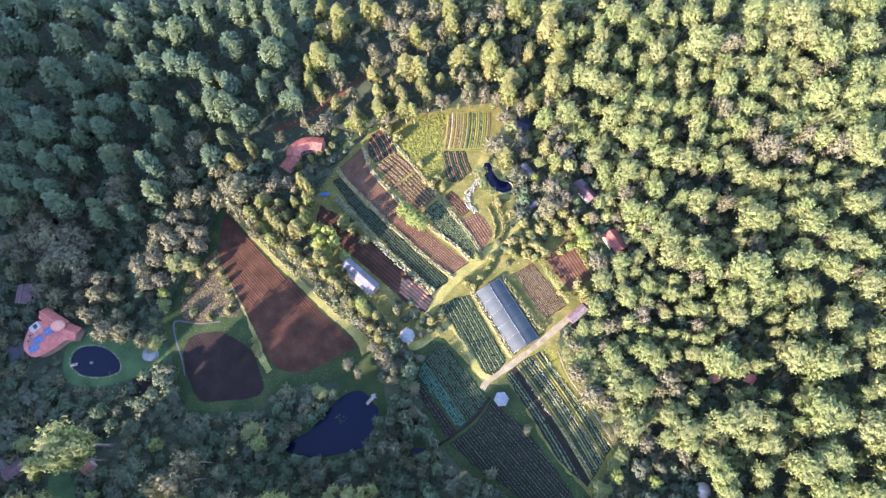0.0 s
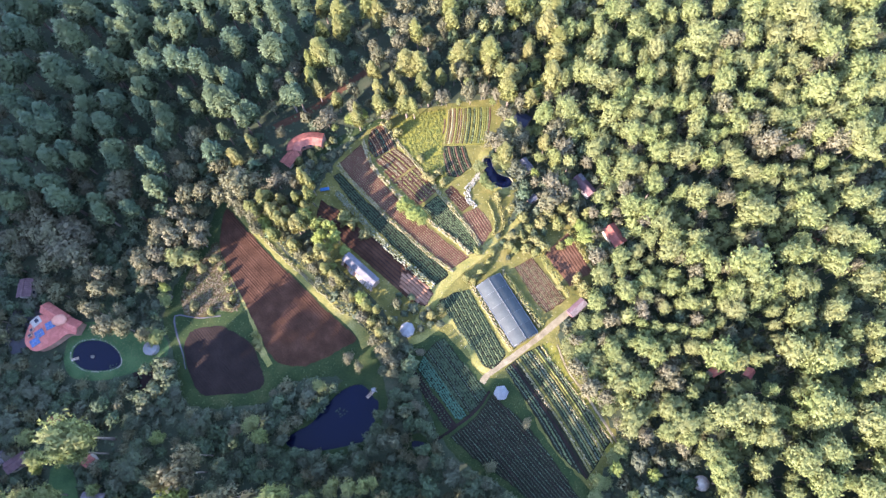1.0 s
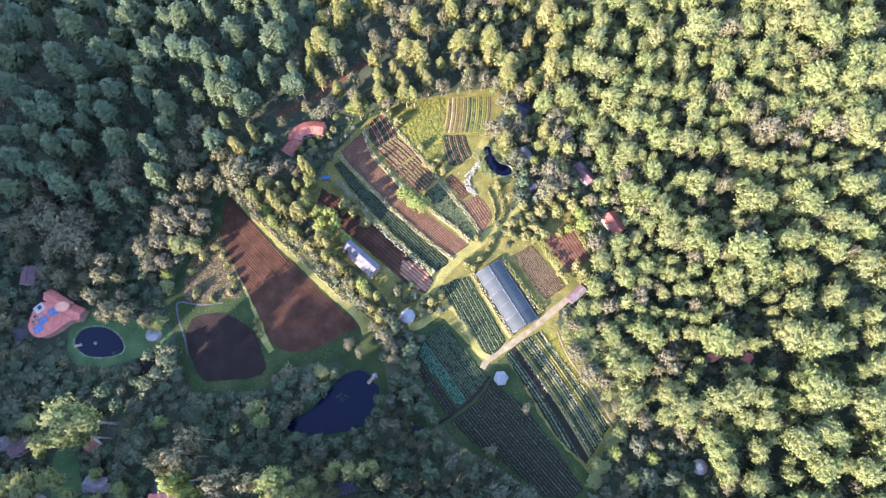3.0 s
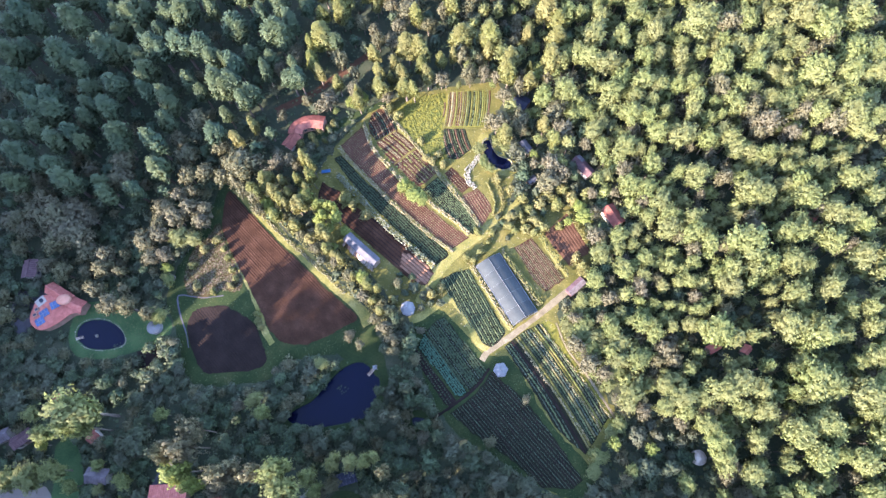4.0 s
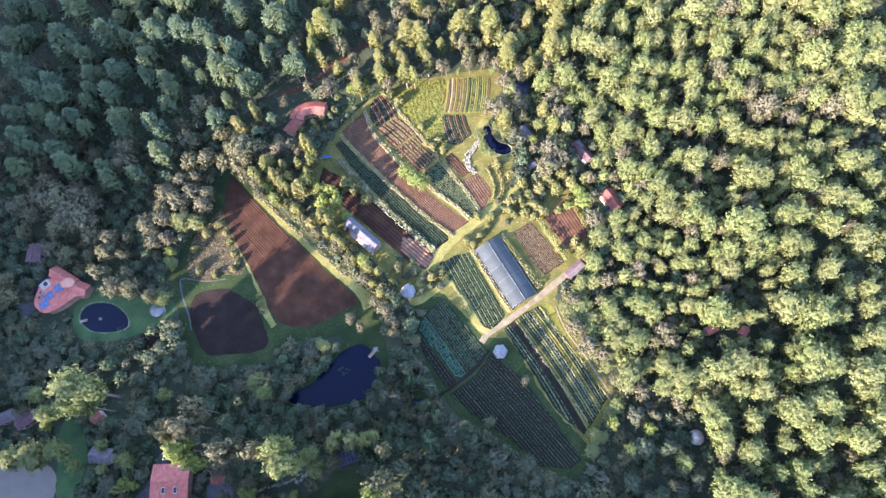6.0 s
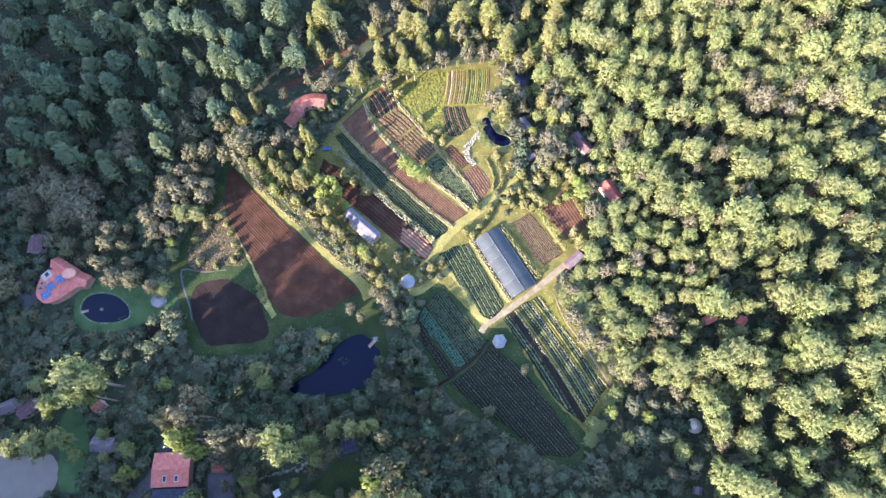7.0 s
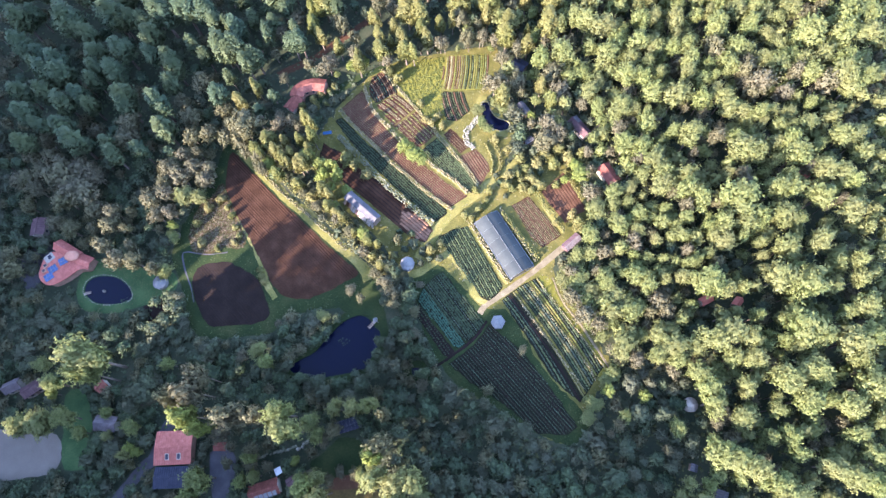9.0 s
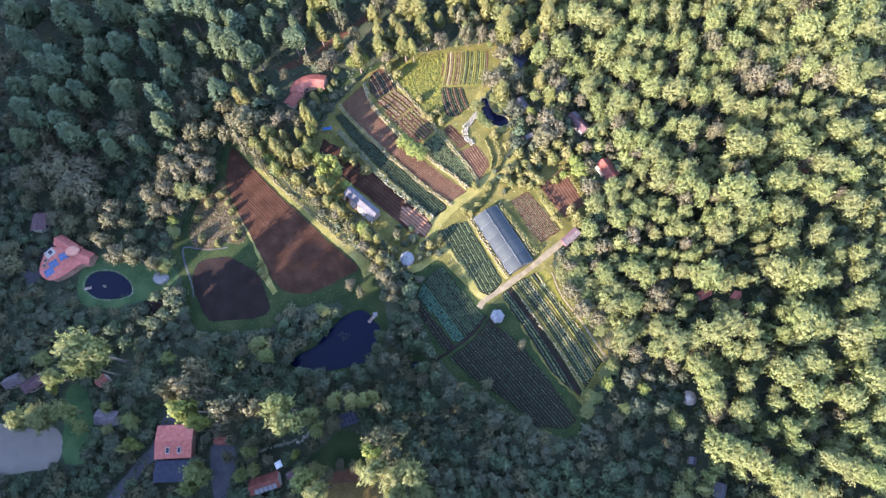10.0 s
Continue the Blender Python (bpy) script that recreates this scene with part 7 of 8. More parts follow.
grove("dark", [(-18.1, -3.5, 1.6, 6.0), (-20.0, -0.7, 1.6, 6.0), (-19.9, -5.2, 1.5, 5.0), (-14.9, -19.3, 1.4, 5.0), (-13.0, -26.5, 1.5, 7.0), (-9.4, -30.0, 1.5, 6.0), (-8.3, -36.5, 1.8, 9.0), (-4.6, -37.5, 1.6, 8.0), (-0.4, -40.0, 1.6, 9.0), (-15.8, -23.4, 1.7, 9.0), (4.1, -42.7, 1.6, 9.0), (-11.8, -33.3, 1.7, 9.0), (8.6, -46.2, 1.6, 9.0), (13.3, -49.7, 1.6, 8.0)], "dark leafy tree beside the shaded plots", "pond trees")
grove("oak", [(-24.1, -58.5, 2.4, 24.0), (-19.1, -60.0, 2.6, 23.0), (-15.0, -60.0, 2.4, 23.0), (-19.9, -63.3, 2.4, 20.0), (-13.9, -64.6, 2.4, 7.5), (-44.5, -58.1, 1.7, 11.0), (-40.3, -57.5, 1.6, 11.0), (-60.5, -57.1, 1.4, 10.0), (-57.2, -56.1, 1.3, 9.0), (-29.2, -57.5, 1.3, 8.0)], "sunlit yellow-green tree beside the meadow", "meadow trees")
# The last five are added to block sun passing under the tall row.
grove("dark", [(-11.0, -61.1, 2.5, 7.6), (-7.0, -61.7, 2.4, 7.6), (-3.0, -61.7, 2.3, 7.5), (1.0, -62.6, 2.1, 7.5), (-8.0, -65.3, 2.4, 7.5), (-1.4, -66.0, 2.4, 7.5), (4.9, -63.6, 2.0, 7.2), (-20.4, -55.6, 2.5, 9.5), (-16.4, -57.2, 2.5, 9.5), (-19.2, -48.6, 2.4, 9.0), (-13.0, -56.5, 2.4, 9.0), (-22.0, -56.9, 2.2, 9.0)], "", "meadow trees")
grove("dry", [(-35.5, -56.6, 1.3, 4.0), (-31.8, -57.3, 1.3, 4.0), (-43.2, -56.6, 1.3, 6.0), (-38.3, -58.3, 1.3, 5.0), (-54.3, -53.8, 1.3, 6.0), (-65.4, -52.3, 1.3, 6.0)], "brownish bush beside the meadow", "meadow trees")
grove("shrub", [(-17.2, 7.6, 1.6, 2.7), (-15.3, 4.6, 1.2, 2.0), (-12.4, 5.8, 1.8, 3.1), (-9.8, 3.2, 1.4, 2.4), (-7.9, 0.9, 1.1, 1.9), (-5.2, 0.7, 1.3, 2.2), (-8.1, 5.1, 1.1, 1.9), (-18.1, 3.2, 1.1, 1.9), (-10.7, -0.2, 1.2, 2.0), (-12.9, 9.4, 1.2, 2.0), (-16.4, 10.4, 1.0, 1.7)], "dark green shrub beside the round tents", "shrubs round the tents")
grove("bush", [(12.7, 21.8, 1.2, 2.0), (19.0, 21.2, 1.3, 2.2), (22.2, 23.9, 1.2, 2.0), (23.2, 20.5, 0.9, 1.5), (27.0, 22.7, 1.2, 2.0), (10.9, 18.2, 1.0, 1.7)], "sunlit green bush beside the grass road", "bushes along the grass road")
grove("shrub", [(15.8, 23.8, 1.2, 2.0), (19.0, 26.5, 1.4, 2.4), (25.3, 25.9, 1.5, 2.5), (14.6, 26.2, 1.0, 1.7), (16.7, 19.2, 0.9, 1.5), (28.3, 26.4, 1.3, 2.2)], "dark green shrub beside the grass road", "bushes along the grass road")
grove("cone", [(-18.8, 74.4, 1.6, 11.7), (-10.9, 75.1, 1.6, 11.7), (-2.5, 75.1, 1.4, 11.1), (-26.2, 71.0, 1.4, 11.1), (23.0, 72.7, 1.8, 12.3), (-13.8, 80.7, 1.6, 11.7), (5.6, 82.0, 1.5, 11.4)], "sunlit green tree at the north edge of the farm", NORTH)
grove("dry", [(-43.2, 71.4, 1.5, 7.2), (-36.2, 71.0, 1.5, 7.2), (-51.5, 66.7, 1.4, 7.0), (2.4, 74.5, 1.2, 6.6), (10.3, 74.1, 1.4, 7.0), (14.3, 75.4, 1.3, 6.8), (27.8, 71.2, 1.3, 6.8), (-31.9, 86.1, 1.8, 7.8), (-27.9, 81.2, 1.2, 6.6), (19.4, 57.1, 2.2, 8.4), (24.9, 56.8, 1.8, 7.8), (-5.9, 74.7, 1.0, 6.2), (-22.8, 74.8, 1.1, 6.4), (-52.9, 52.4, 1.3, 6.8), (-59.5, 51.4, 1.5, 7.2)], "grey-olive half-bare tree at the farm's edge", NORTH)
grove("oak", [(-15.4, 75.0, 0.8, 3.7), (-8.4, 75.5, 0.8, 3.7), (-0.1, 74.7, 0.8, 3.6), (6.8, 73.9, 0.8, 3.6), (17.8, 72.7, 0.8, 3.7), (-25.3, 72.0, 0.8, 3.7), (-30.2, 72.0, 0.8, 3.7), (-34.4, 68.1, 0.8, 3.7)], "low leafy tree between the farm's edge and the wood", NORTH)
grove("shrub", [(-34.7, 64.0, 1.0, 2.2), (-31.3, 61.5, 1.0, 2.2), (-28.9, 64.5, 0.9, 2.1), (-33.0, 59.4, 0.9, 2.1), (-36.8, 61.5, 1.0, 2.2), (-38.9, 58.9, 0.9, 2.1)], "dark green shrub in the tiled house's garden", "garden shrubs")
EAST = "broadleaf trees of the east wood"
grove("oak", [(44.8, 92.7, 2.5, 13.5), (48.7, 92.5, 1.6, 12.9), (40.5, 74.5, 1.9, 12.8), (32.4, 62.1, 2.4, 13.0), (45.1, 76.6, 2.3, 13.9), (48.8, 73.2, 2.7, 15.6), (53.7, 71.2, 2.7, 14.7), (51.4, 81.4, 3.1, 16.4), (55.0, 89.5, 2.2, 13.7), (54.6, 94.6, 1.7, 12.6), (59.6, 98.2, 2.3, 14.2), (39.0, 62.4, 2.9, 15.1), (48.7, 65.0, 1.7, 12.0), (53.3, 60.9, 2.7, 14.2), (57.3, 65.6, 2.3, 13.5), (56.7, 78.9, 1.3, 11.4), (60.0, 80.8, 2.6, 13.9), (62.3, 97.9, 2.2, 14.6), (67.1, 93.9, 2.2, 12.8), (66.0, 88.8, 2.3, 14.8), (73.0, 96.3, 2.5, 15.1), (69.9, 87.9, 1.7, 11.3), (70.9, 81.8, 2.5, 15.0), (66.5, 80.0, 1.8, 11.9)], "", EAST)
grove("oak", [(65.7, 72.8, 2.3, 13.9), (70.6, 74.1, 2.0, 12.9), (60.5, 70.7, 1.4, 10.7), (63.6, 63.4, 2.7, 15.2), (68.1, 61.9, 1.9, 12.2), (60.6, 58.8, 2.2, 12.7), (65.4, 56.4, 2.0, 12.4), (78.9, 95.1, 1.6, 11.7), (75.9, 86.1, 1.6, 12.3), (84.6, 95.0, 2.4, 14.4), (84.8, 90.7, 1.7, 11.3), (84.0, 81.8, 3.9, 19.1), (79.2, 83.8, 1.4, 10.8), (95.2, 97.2, 2.4, 13.8), (100.5, 83.4, 2.7, 14.6), (106.8, 87.5, 2.0, 12.5), (103.4, 92.6, 3.1, 16.5), (109.8, 92.2, 3.0, 16.6), (112.3, 89.3, 2.5, 13.6), (108.9, 81.6, 2.7, 15.1), (107.6, 77.3, 2.0, 12.7), (112.3, 77.0, 2.0, 12.4), (96.2, 73.3, 2.7, 14.1), (91.4, 76.1, 2.1, 13.2)], "", EAST)
grove("oak", [(86.2, 78.6, 1.5, 11.0), (84.3, 73.2, 1.7, 12.1), (88.3, 74.1, 1.4, 12.0), (79.2, 77.3, 1.9, 11.8), (76.9, 71.0, 2.2, 14.0), (76.5, 66.9, 1.4, 11.5), (89.0, 67.1, 3.1, 15.2), (78.5, 61.8, 1.9, 13.5), (74.0, 61.3, 1.9, 12.8), (69.1, 61.8, 1.9, 13.2), (102.0, 73.6, 2.2, 14.2), (98.8, 66.2, 2.6, 14.6), (105.4, 70.9, 1.9, 13.0), (92.9, 58.8, 2.3, 14.4), (96.4, 57.7, 1.8, 12.7), (104.1, 63.5, 1.7, 12.2), (106.8, 58.5, 2.0, 12.4), (117.0, 88.9, 3.7, 18.6), (123.4, 93.5, 2.5, 13.5), (117.2, 81.9, 3.4, 17.4), (122.5, 76.5, 4.2, 17.4), (128.0, 87.0, 2.1, 13.2), (130.2, 92.8, 2.6, 14.5), (134.5, 93.1, 2.3, 14.4)], "", EAST)
grove("oak", [(138.9, 90.1, 3.5, 17.3), (133.2, 79.1, 3.7, 17.9), (113.4, 71.7, 2.5, 13.5), (108.9, 68.9, 1.9, 12.2), (115.3, 59.5, 3.5, 18.1), (112.4, 60.1, 1.9, 12.5), (124.2, 64.4, 1.7, 12.5), (128.6, 65.6, 3.2, 16.9), (124.5, 58.0, 3.1, 17.5), (134.7, 65.2, 3.0, 16.7), (132.7, 58.6, 2.9, 15.4), (117.9, 52.6, 2.5, 14.3), (124.8, 50.7, 2.6, 14.6), (108.7, 54.2, 2.2, 13.2), (100.4, 54.3, 2.1, 12.6), (105.0, 52.6, 2.1, 13.5), (78.3, 55.2, 2.4, 14.3), (84.0, 54.7, 1.6, 11.3), (88.8, 54.8, 2.0, 13.1), (111.9, 52.2, 1.9, 13.5)], "", EAST)
grove("dry", [(94.6, 82.9, 2.7, 13.7), (86.2, 59.5, 2.7, 13.8), (117.7, 70.5, 1.9, 11.7), (122.9, 71.7, 2.3, 12.9), (95.5, 53.4, 2.0, 12.1), (141.1, 79.2, 1.7, 10.9), (93.7, 50.3, 2.3, 13.3), (96.3, 44.3, 3.1, 15.9), (93.8, 46.6, 2.0, 11.6), (104.0, 41.8, 2.3, 11.8), (93.8, 42.2, 1.6, 11.9), (109.1, 47.9, 2.1, 13.0), (117.0, 43.3, 2.9, 13.8), (80.2, 28.5, 1.9, 12.9), (85.1, 16.0, 1.9, 11.5), (104.5, 16.2, 1.6, 11.5), (73.3, 24.6, 1.3, 9.8), (56.8, 24.1, 1.7, 10.6), (64.6, 12.0, 1.7, 10.7), (67.4, 7.6, 2.0, 11.8), (76.2, 8.5, 1.9, 12.0), (85.6, 13.5, 1.7, 10.9), (107.0, 4.6, 1.1, 10.1), (111.6, 5.6, 1.4, 10.4)], "grey-olive tree among the east wood's green crowns", EAST)
grove("dry", [(64.8, -5.5, 1.4, 10.7), (72.0, -10.0, 1.5, 11.6)], "grey-olive tree among the east wood's green crowns", EAST)
grove("oak", [(45.2, 56.9, 1.9, 9.7), (40.5, 59.1, 1.6, 7.6), (29.6, 49.6, 1.2, 6.8), (46.3, 49.2, 2.5, 10.5), (48.1, 43.6, 2.0, 10.0), (49.7, 52.5, 1.6, 9.6), (54.0, 41.9, 3.0, 12.5), (58.7, 41.4, 1.4, 10.6), (57.6, 52.8, 2.7, 14.0), (62.6, 51.4, 2.2, 13.6), (68.1, 52.4, 1.6, 12.6), (64.5, 45.3, 2.5, 13.9), (71.0, 42.8, 2.8, 15.8), (76.9, 51.6, 2.1, 13.3), (60.9, 34.7, 2.4, 13.5), (62.5, 40.1, 1.3, 10.3), (53.4, 29.3, 2.5, 12.9), (57.8, 27.0, 2.5, 12.9), (60.6, 22.7, 2.8, 13.5), (62.4, 18.5, 2.3, 13.5), (56.5, 18.8, 1.9, 11.0), (67.8, 31.6, 1.7, 12.6), (72.1, 29.1, 2.7, 15.9), (68.9, 16.9, 2.1, 14.1)], "", EAST)
grove("oak", [(80.8, 49.0, 1.8, 12.2), (79.1, 41.9, 2.2, 13.1), (84.0, 44.8, 1.7, 12.0), (85.4, 41.4, 2.0, 13.5), (86.1, 37.6, 2.0, 13.3), (84.7, 50.0, 1.4, 11.7), (89.6, 51.5, 2.1, 14.1), (104.3, 50.7, 2.3, 14.1), (113.0, 47.3, 2.5, 14.5), (121.3, 44.9, 3.2, 16.9), (123.0, 41.0, 2.3, 14.0), (128.4, 43.8, 2.6, 14.0), (111.3, 37.6, 1.5, 11.2), (90.1, 36.5, 1.9, 12.0), (94.4, 34.8, 1.9, 13.8), (99.3, 36.0, 1.6, 11.3), (95.1, 31.8, 1.3, 11.7), (103.3, 34.5, 1.7, 11.5), (99.2, 30.3, 1.7, 12.6), (103.8, 30.9, 1.3, 10.8), (106.9, 29.5, 2.4, 13.4), (115.0, 31.5, 1.6, 12.4), (112.6, 28.8, 1.0, 9.9), (116.2, 24.7, 2.8, 14.1)], "", EAST)
grove("oak", [(121.6, 26.4, 1.7, 11.5), (85.9, 28.8, 1.6, 11.5), (86.2, 23.1, 3.1, 15.3), (90.6, 21.6, 2.3, 14.1), (97.0, 25.2, 1.6, 12.1), (101.0, 24.9, 2.3, 14.2), (101.1, 20.0, 3.1, 15.5), (109.2, 23.0, 1.6, 11.4), (95.5, 19.1, 1.6, 11.3), (81.5, 17.1, 1.5, 11.3), (97.4, 13.5, 1.9, 13.4), (107.6, 14.6, 2.7, 14.3), (112.1, 12.8, 2.3, 14.0), (120.5, 18.9, 2.2, 12.9), (61.5, 14.4, 2.5, 13.3), (67.8, 12.6, 2.5, 14.7), (71.1, 8.7, 2.4, 14.6), (80.2, 7.1, 4.2, 18.7), (92.7, 9.7, 2.4, 14.8), (96.9, 9.7, 2.6, 14.1), (104.5, 6.7, 2.6, 14.7), (111.1, 1.4, 2.7, 14.8), (115.1, 11.1, 2.1, 12.9), (61.4, 7.6, 1.4, 10.2)], "", EAST)
grove("oak", [(60.0, 3.5, 1.8, 10.8), (66.5, 4.0, 1.7, 11.9), (64.0, -1.0, 1.6, 11.8), (61.4, -1.1, 1.1, 10.3), (57.4, -2.0, 1.1, 8.8), (75.1, 0.8, 2.4, 14.7), (72.1, 0.8, 1.5, 11.7), (81.7, 0.1, 2.3, 14.0), (86.2, 2.3, 2.2, 13.7), (80.1, -3.2, 1.5, 12.4), (92.3, 1.4, 2.6, 13.8), (96.4, -0.1, 2.0, 12.3), (93.3, 5.3, 1.4, 10.8), (104.5, -1.3, 1.2, 10.6), (90.5, -7.7, 2.6, 15.1), (99.6, -6.9, 2.5, 15.2), (85.1, -5.1, 1.4, 11.0), (84.9, -9.0, 1.3, 10.1), (74.7, -4.5, 2.1, 13.6), (72.7, -2.5, 1.5, 11.8), (70.4, -6.8, 1.3, 10.7), (66.9, -8.2, 1.6, 11.1), (64.5, -9.4, 1.4, 11.6), (57.8, -7.1, 1.2, 10.0)], "", EAST)
grove("oak", [(84.1, -12.5, 1.1, 9.8), (67.2, -16.3, 3.2, 16.8), (72.4, -17.7, 1.8, 12.5), (62.1, -13.0, 1.6, 10.7), (57.3, -12.6, 1.4, 9.9), (77.2, -17.4, 1.5, 11.6), (86.2, -16.4, 2.9, 16.5), (93.0, -13.4, 1.5, 12.1), (93.6, -18.6, 3.4, 16.7), (100.9, -19.4, 1.9, 12.1), (103.2, -12.9, 1.8, 12.9), (109.8, -12.7, 1.9, 13.2), (108.7, -17.9, 1.9, 12.8)], "", EAST)
grove("dark", [(101.4, 96.9, 2.2, 6.3), (55.6, 105.9, 1.7, 6.3), (129.0, 33.2, 2.2, 6.9), (81.3, -12.5, 1.7, 6.2), (148.9, 92.5, 1.8, 6.3), (73.0, 36.2, 1.5, 5.8), (81.5, 36.3, 1.6, 5.9), (94.2, 33.1, 1.7, 6.2), (115.5, 21.8, 2.0, 6.4), (121.5, 19.6, 1.6, 6.1), (93.0, -1.4, 1.5, 5.5), (110.6, -3.9, 1.9, 6.0), (79.0, -9.8, 1.6, 5.7)], "tree in the shade of the east wood, its leaves darkened for it", EAST)
grove("oak", [(53.0, 15.6, 1.7, 9.3), (51.5, 11.2, 1.5, 9.1), (47.9, 14.2, 2.2, 10.7), (47.3, 10.7, 1.8, 8.9), (42.1, 9.5, 2.4, 9.5), (53.7, 6.9, 2.0, 10.5), (47.5, 4.1, 2.4, 10.9), (52.9, 1.9, 1.8, 9.7), (39.3, 1.9, 2.3, 9.7), (38.7, -3.0, 1.7, 8.1), (57.4, -1.1, 1.2, 9.3), (50.3, -5.2, 1.1, 8.8), (53.9, -6.6, 1.3, 9.6), (49.4, -11.4, 2.3, 11.1), (52.3, -14.1, 2.1, 11.1), (41.0, -12.0, 2.3, 9.8), (42.5, -16.3, 2.5, 9.1), (46.3, -20.8, 2.4, 10.0), (41.8, -21.1, 2.1, 9.6), (36.1, -10.1, 1.1, 6.8), (34.7, -3.3, 1.5, 8.0), (43.0, -30.6, 2.7, 9.6), (52.4, -28.4, 1.9, 10.5), (51.4, -33.8, 2.0, 10.8)], "", EAST)
grove("oak", [(55.7, -32.0, 2.6, 13.2), (56.1, -35.7, 1.9, 11.3), (61.0, -32.4, 2.0, 11.5), (65.6, -31.0, 2.9, 15.4), (60.8, -39.3, 2.3, 11.9), (61.9, -42.9, 2.4, 13.0), (62.3, -47.2, 2.4, 13.1), (40.3, -48.6, 1.3, 7.7), (52.8, -52.7, 1.6, 9.5), (61.2, -59.4, 3.0, 14.9), (69.3, -29.9, 2.9, 16.5), (75.4, -31.6, 2.2, 14.5), (70.0, -36.3, 2.0, 13.1), (75.0, -36.8, 2.3, 13.7), (85.2, -26.7, 1.2, 11.5), (79.1, -25.7, 1.5, 12.3), (88.9, -30.5, 3.6, 16.8), (93.8, -32.6, 2.5, 14.0), (87.0, -34.6, 1.7, 12.0), (84.0, -32.8, 1.5, 11.9), (81.2, -42.6, 3.0, 15.9), (88.1, -41.0, 2.9, 15.9), (90.8, -43.9, 1.8, 13.1), (71.3, -43.6, 1.9, 12.8)], "", EAST)
grove("oak", [(79.2, -46.9, 1.1, 10.1), (77.8, -50.0, 1.6, 12.1), (84.8, -48.4, 2.7, 15.8), (91.5, -48.9, 1.7, 11.8), (68.4, -51.3, 2.2, 13.6), (99.9, -34.8, 3.1, 16.6), (104.8, -33.7, 2.8, 15.1), (101.2, -38.9, 2.1, 13.2), (102.3, -26.9, 1.8, 12.4), (106.0, -26.1, 2.6, 15.4), (101.3, -46.3, 2.9, 16.0), (103.3, -42.0, 2.0, 12.3), (95.5, -50.1, 2.8, 14.4), (102.2, -54.5, 1.8, 12.6), (95.4, -57.4, 2.1, 12.9), (98.0, -62.2, 2.1, 12.6), (87.2, -64.6, 2.5, 14.1), (92.1, -66.9, 2.4, 13.2), (95.6, -68.6, 2.3, 13.9), (74.6, -56.4, 1.7, 12.0), (79.1, -56.1, 2.1, 13.1), (80.2, -60.8, 1.8, 12.7), (69.1, -55.3, 1.2, 10.6), (69.1, -63.2, 2.7, 14.8)], "", EAST)
grove("oak", [(72.6, -66.7, 2.3, 14.3), (74.8, -69.4, 2.7, 15.8), (64.7, -60.9, 3.0, 15.4), (79.4, -71.2, 1.8, 12.7)], "", EAST)
grove("dry", [(41.6, 15.6, 2.1, 8.6), (51.0, -1.3, 2.3, 9.4), (42.3, -3.5, 1.9, 8.9), (56.5, 0.8, 1.6, 7.9), (39.4, -8.8, 1.6, 7.2), (54.8, -18.8, 2.3, 9.0), (56.6, -22.0, 1.9, 8.5), (52.2, -21.7, 1.5, 7.8), (34.1, -21.1, 2.5, 9.2), (31.1, -15.7, 2.2, 8.9), (37.7, -23.5, 2.0, 7.6), (32.3, -8.2, 1.6, 7.5), (45.8, -34.3, 1.8, 8.4), (55.0, -38.1, 1.6, 7.3), (62.0, -36.4, 1.8, 7.6), (38.5, -50.6, 1.4, 7.6), (36.1, -52.6, 0.9, 6.2), (49.6, -57.7, 1.1, 7.5), (63.7, -51.9, 1.7, 8.1), (80.5, -38.0, 1.6, 7.2), (66.3, -50.1, 1.8, 7.8), (99.4, -45.4, 1.2, 7.0), (94.3, -54.3, 1.4, 7.9), (97.6, -63.6, 1.7, 8.4)], "grey-olive tree among the east wood's green crowns", EAST)
grove("dry", [(89.6, -58.8, 1.2, 7.4), (67.0, -55.7, 2.1, 7.9)], "grey-olive tree among the east wood's green crowns", EAST)
grove("dark", [(48.9, -40.5, 1.3, 6.2), (43.5, -40.2, 2.3, 7.2), (34.8, -63.5, 2.8, 7.4), (40.2, -62.6, 1.9, 6.6), (46.1, -66.3, 1.3, 5.7), (44.2, -48.2, 2.7, 7.3), (50.8, -48.7, 2.3, 6.5), (39.8, -56.3, 2.2, 6.9), (46.5, -59.6, 1.9, 6.8), (33.6, -51.0, 1.5, 6.0), (60.0, -51.6, 1.5, 6.1), (91.7, -72.3, 1.4, 5.7), (65.7, -69.9, 1.7, 6.5), (83.3, -62.4, 1.6, 6.2), (70.5, -68.1, 1.4, 6.2), (56.6, -56.3, 1.9, 6.4)], "tree in the shade of the east wood, its leaves darkened for it", EAST)
grove("lime", [(37.2, -41.7, 1.7, 7.0), (46.6, -43.9, 1.6, 6.2), (100.7, -40.9, 0.9, 5.6)], "bright green young tree", EAST)
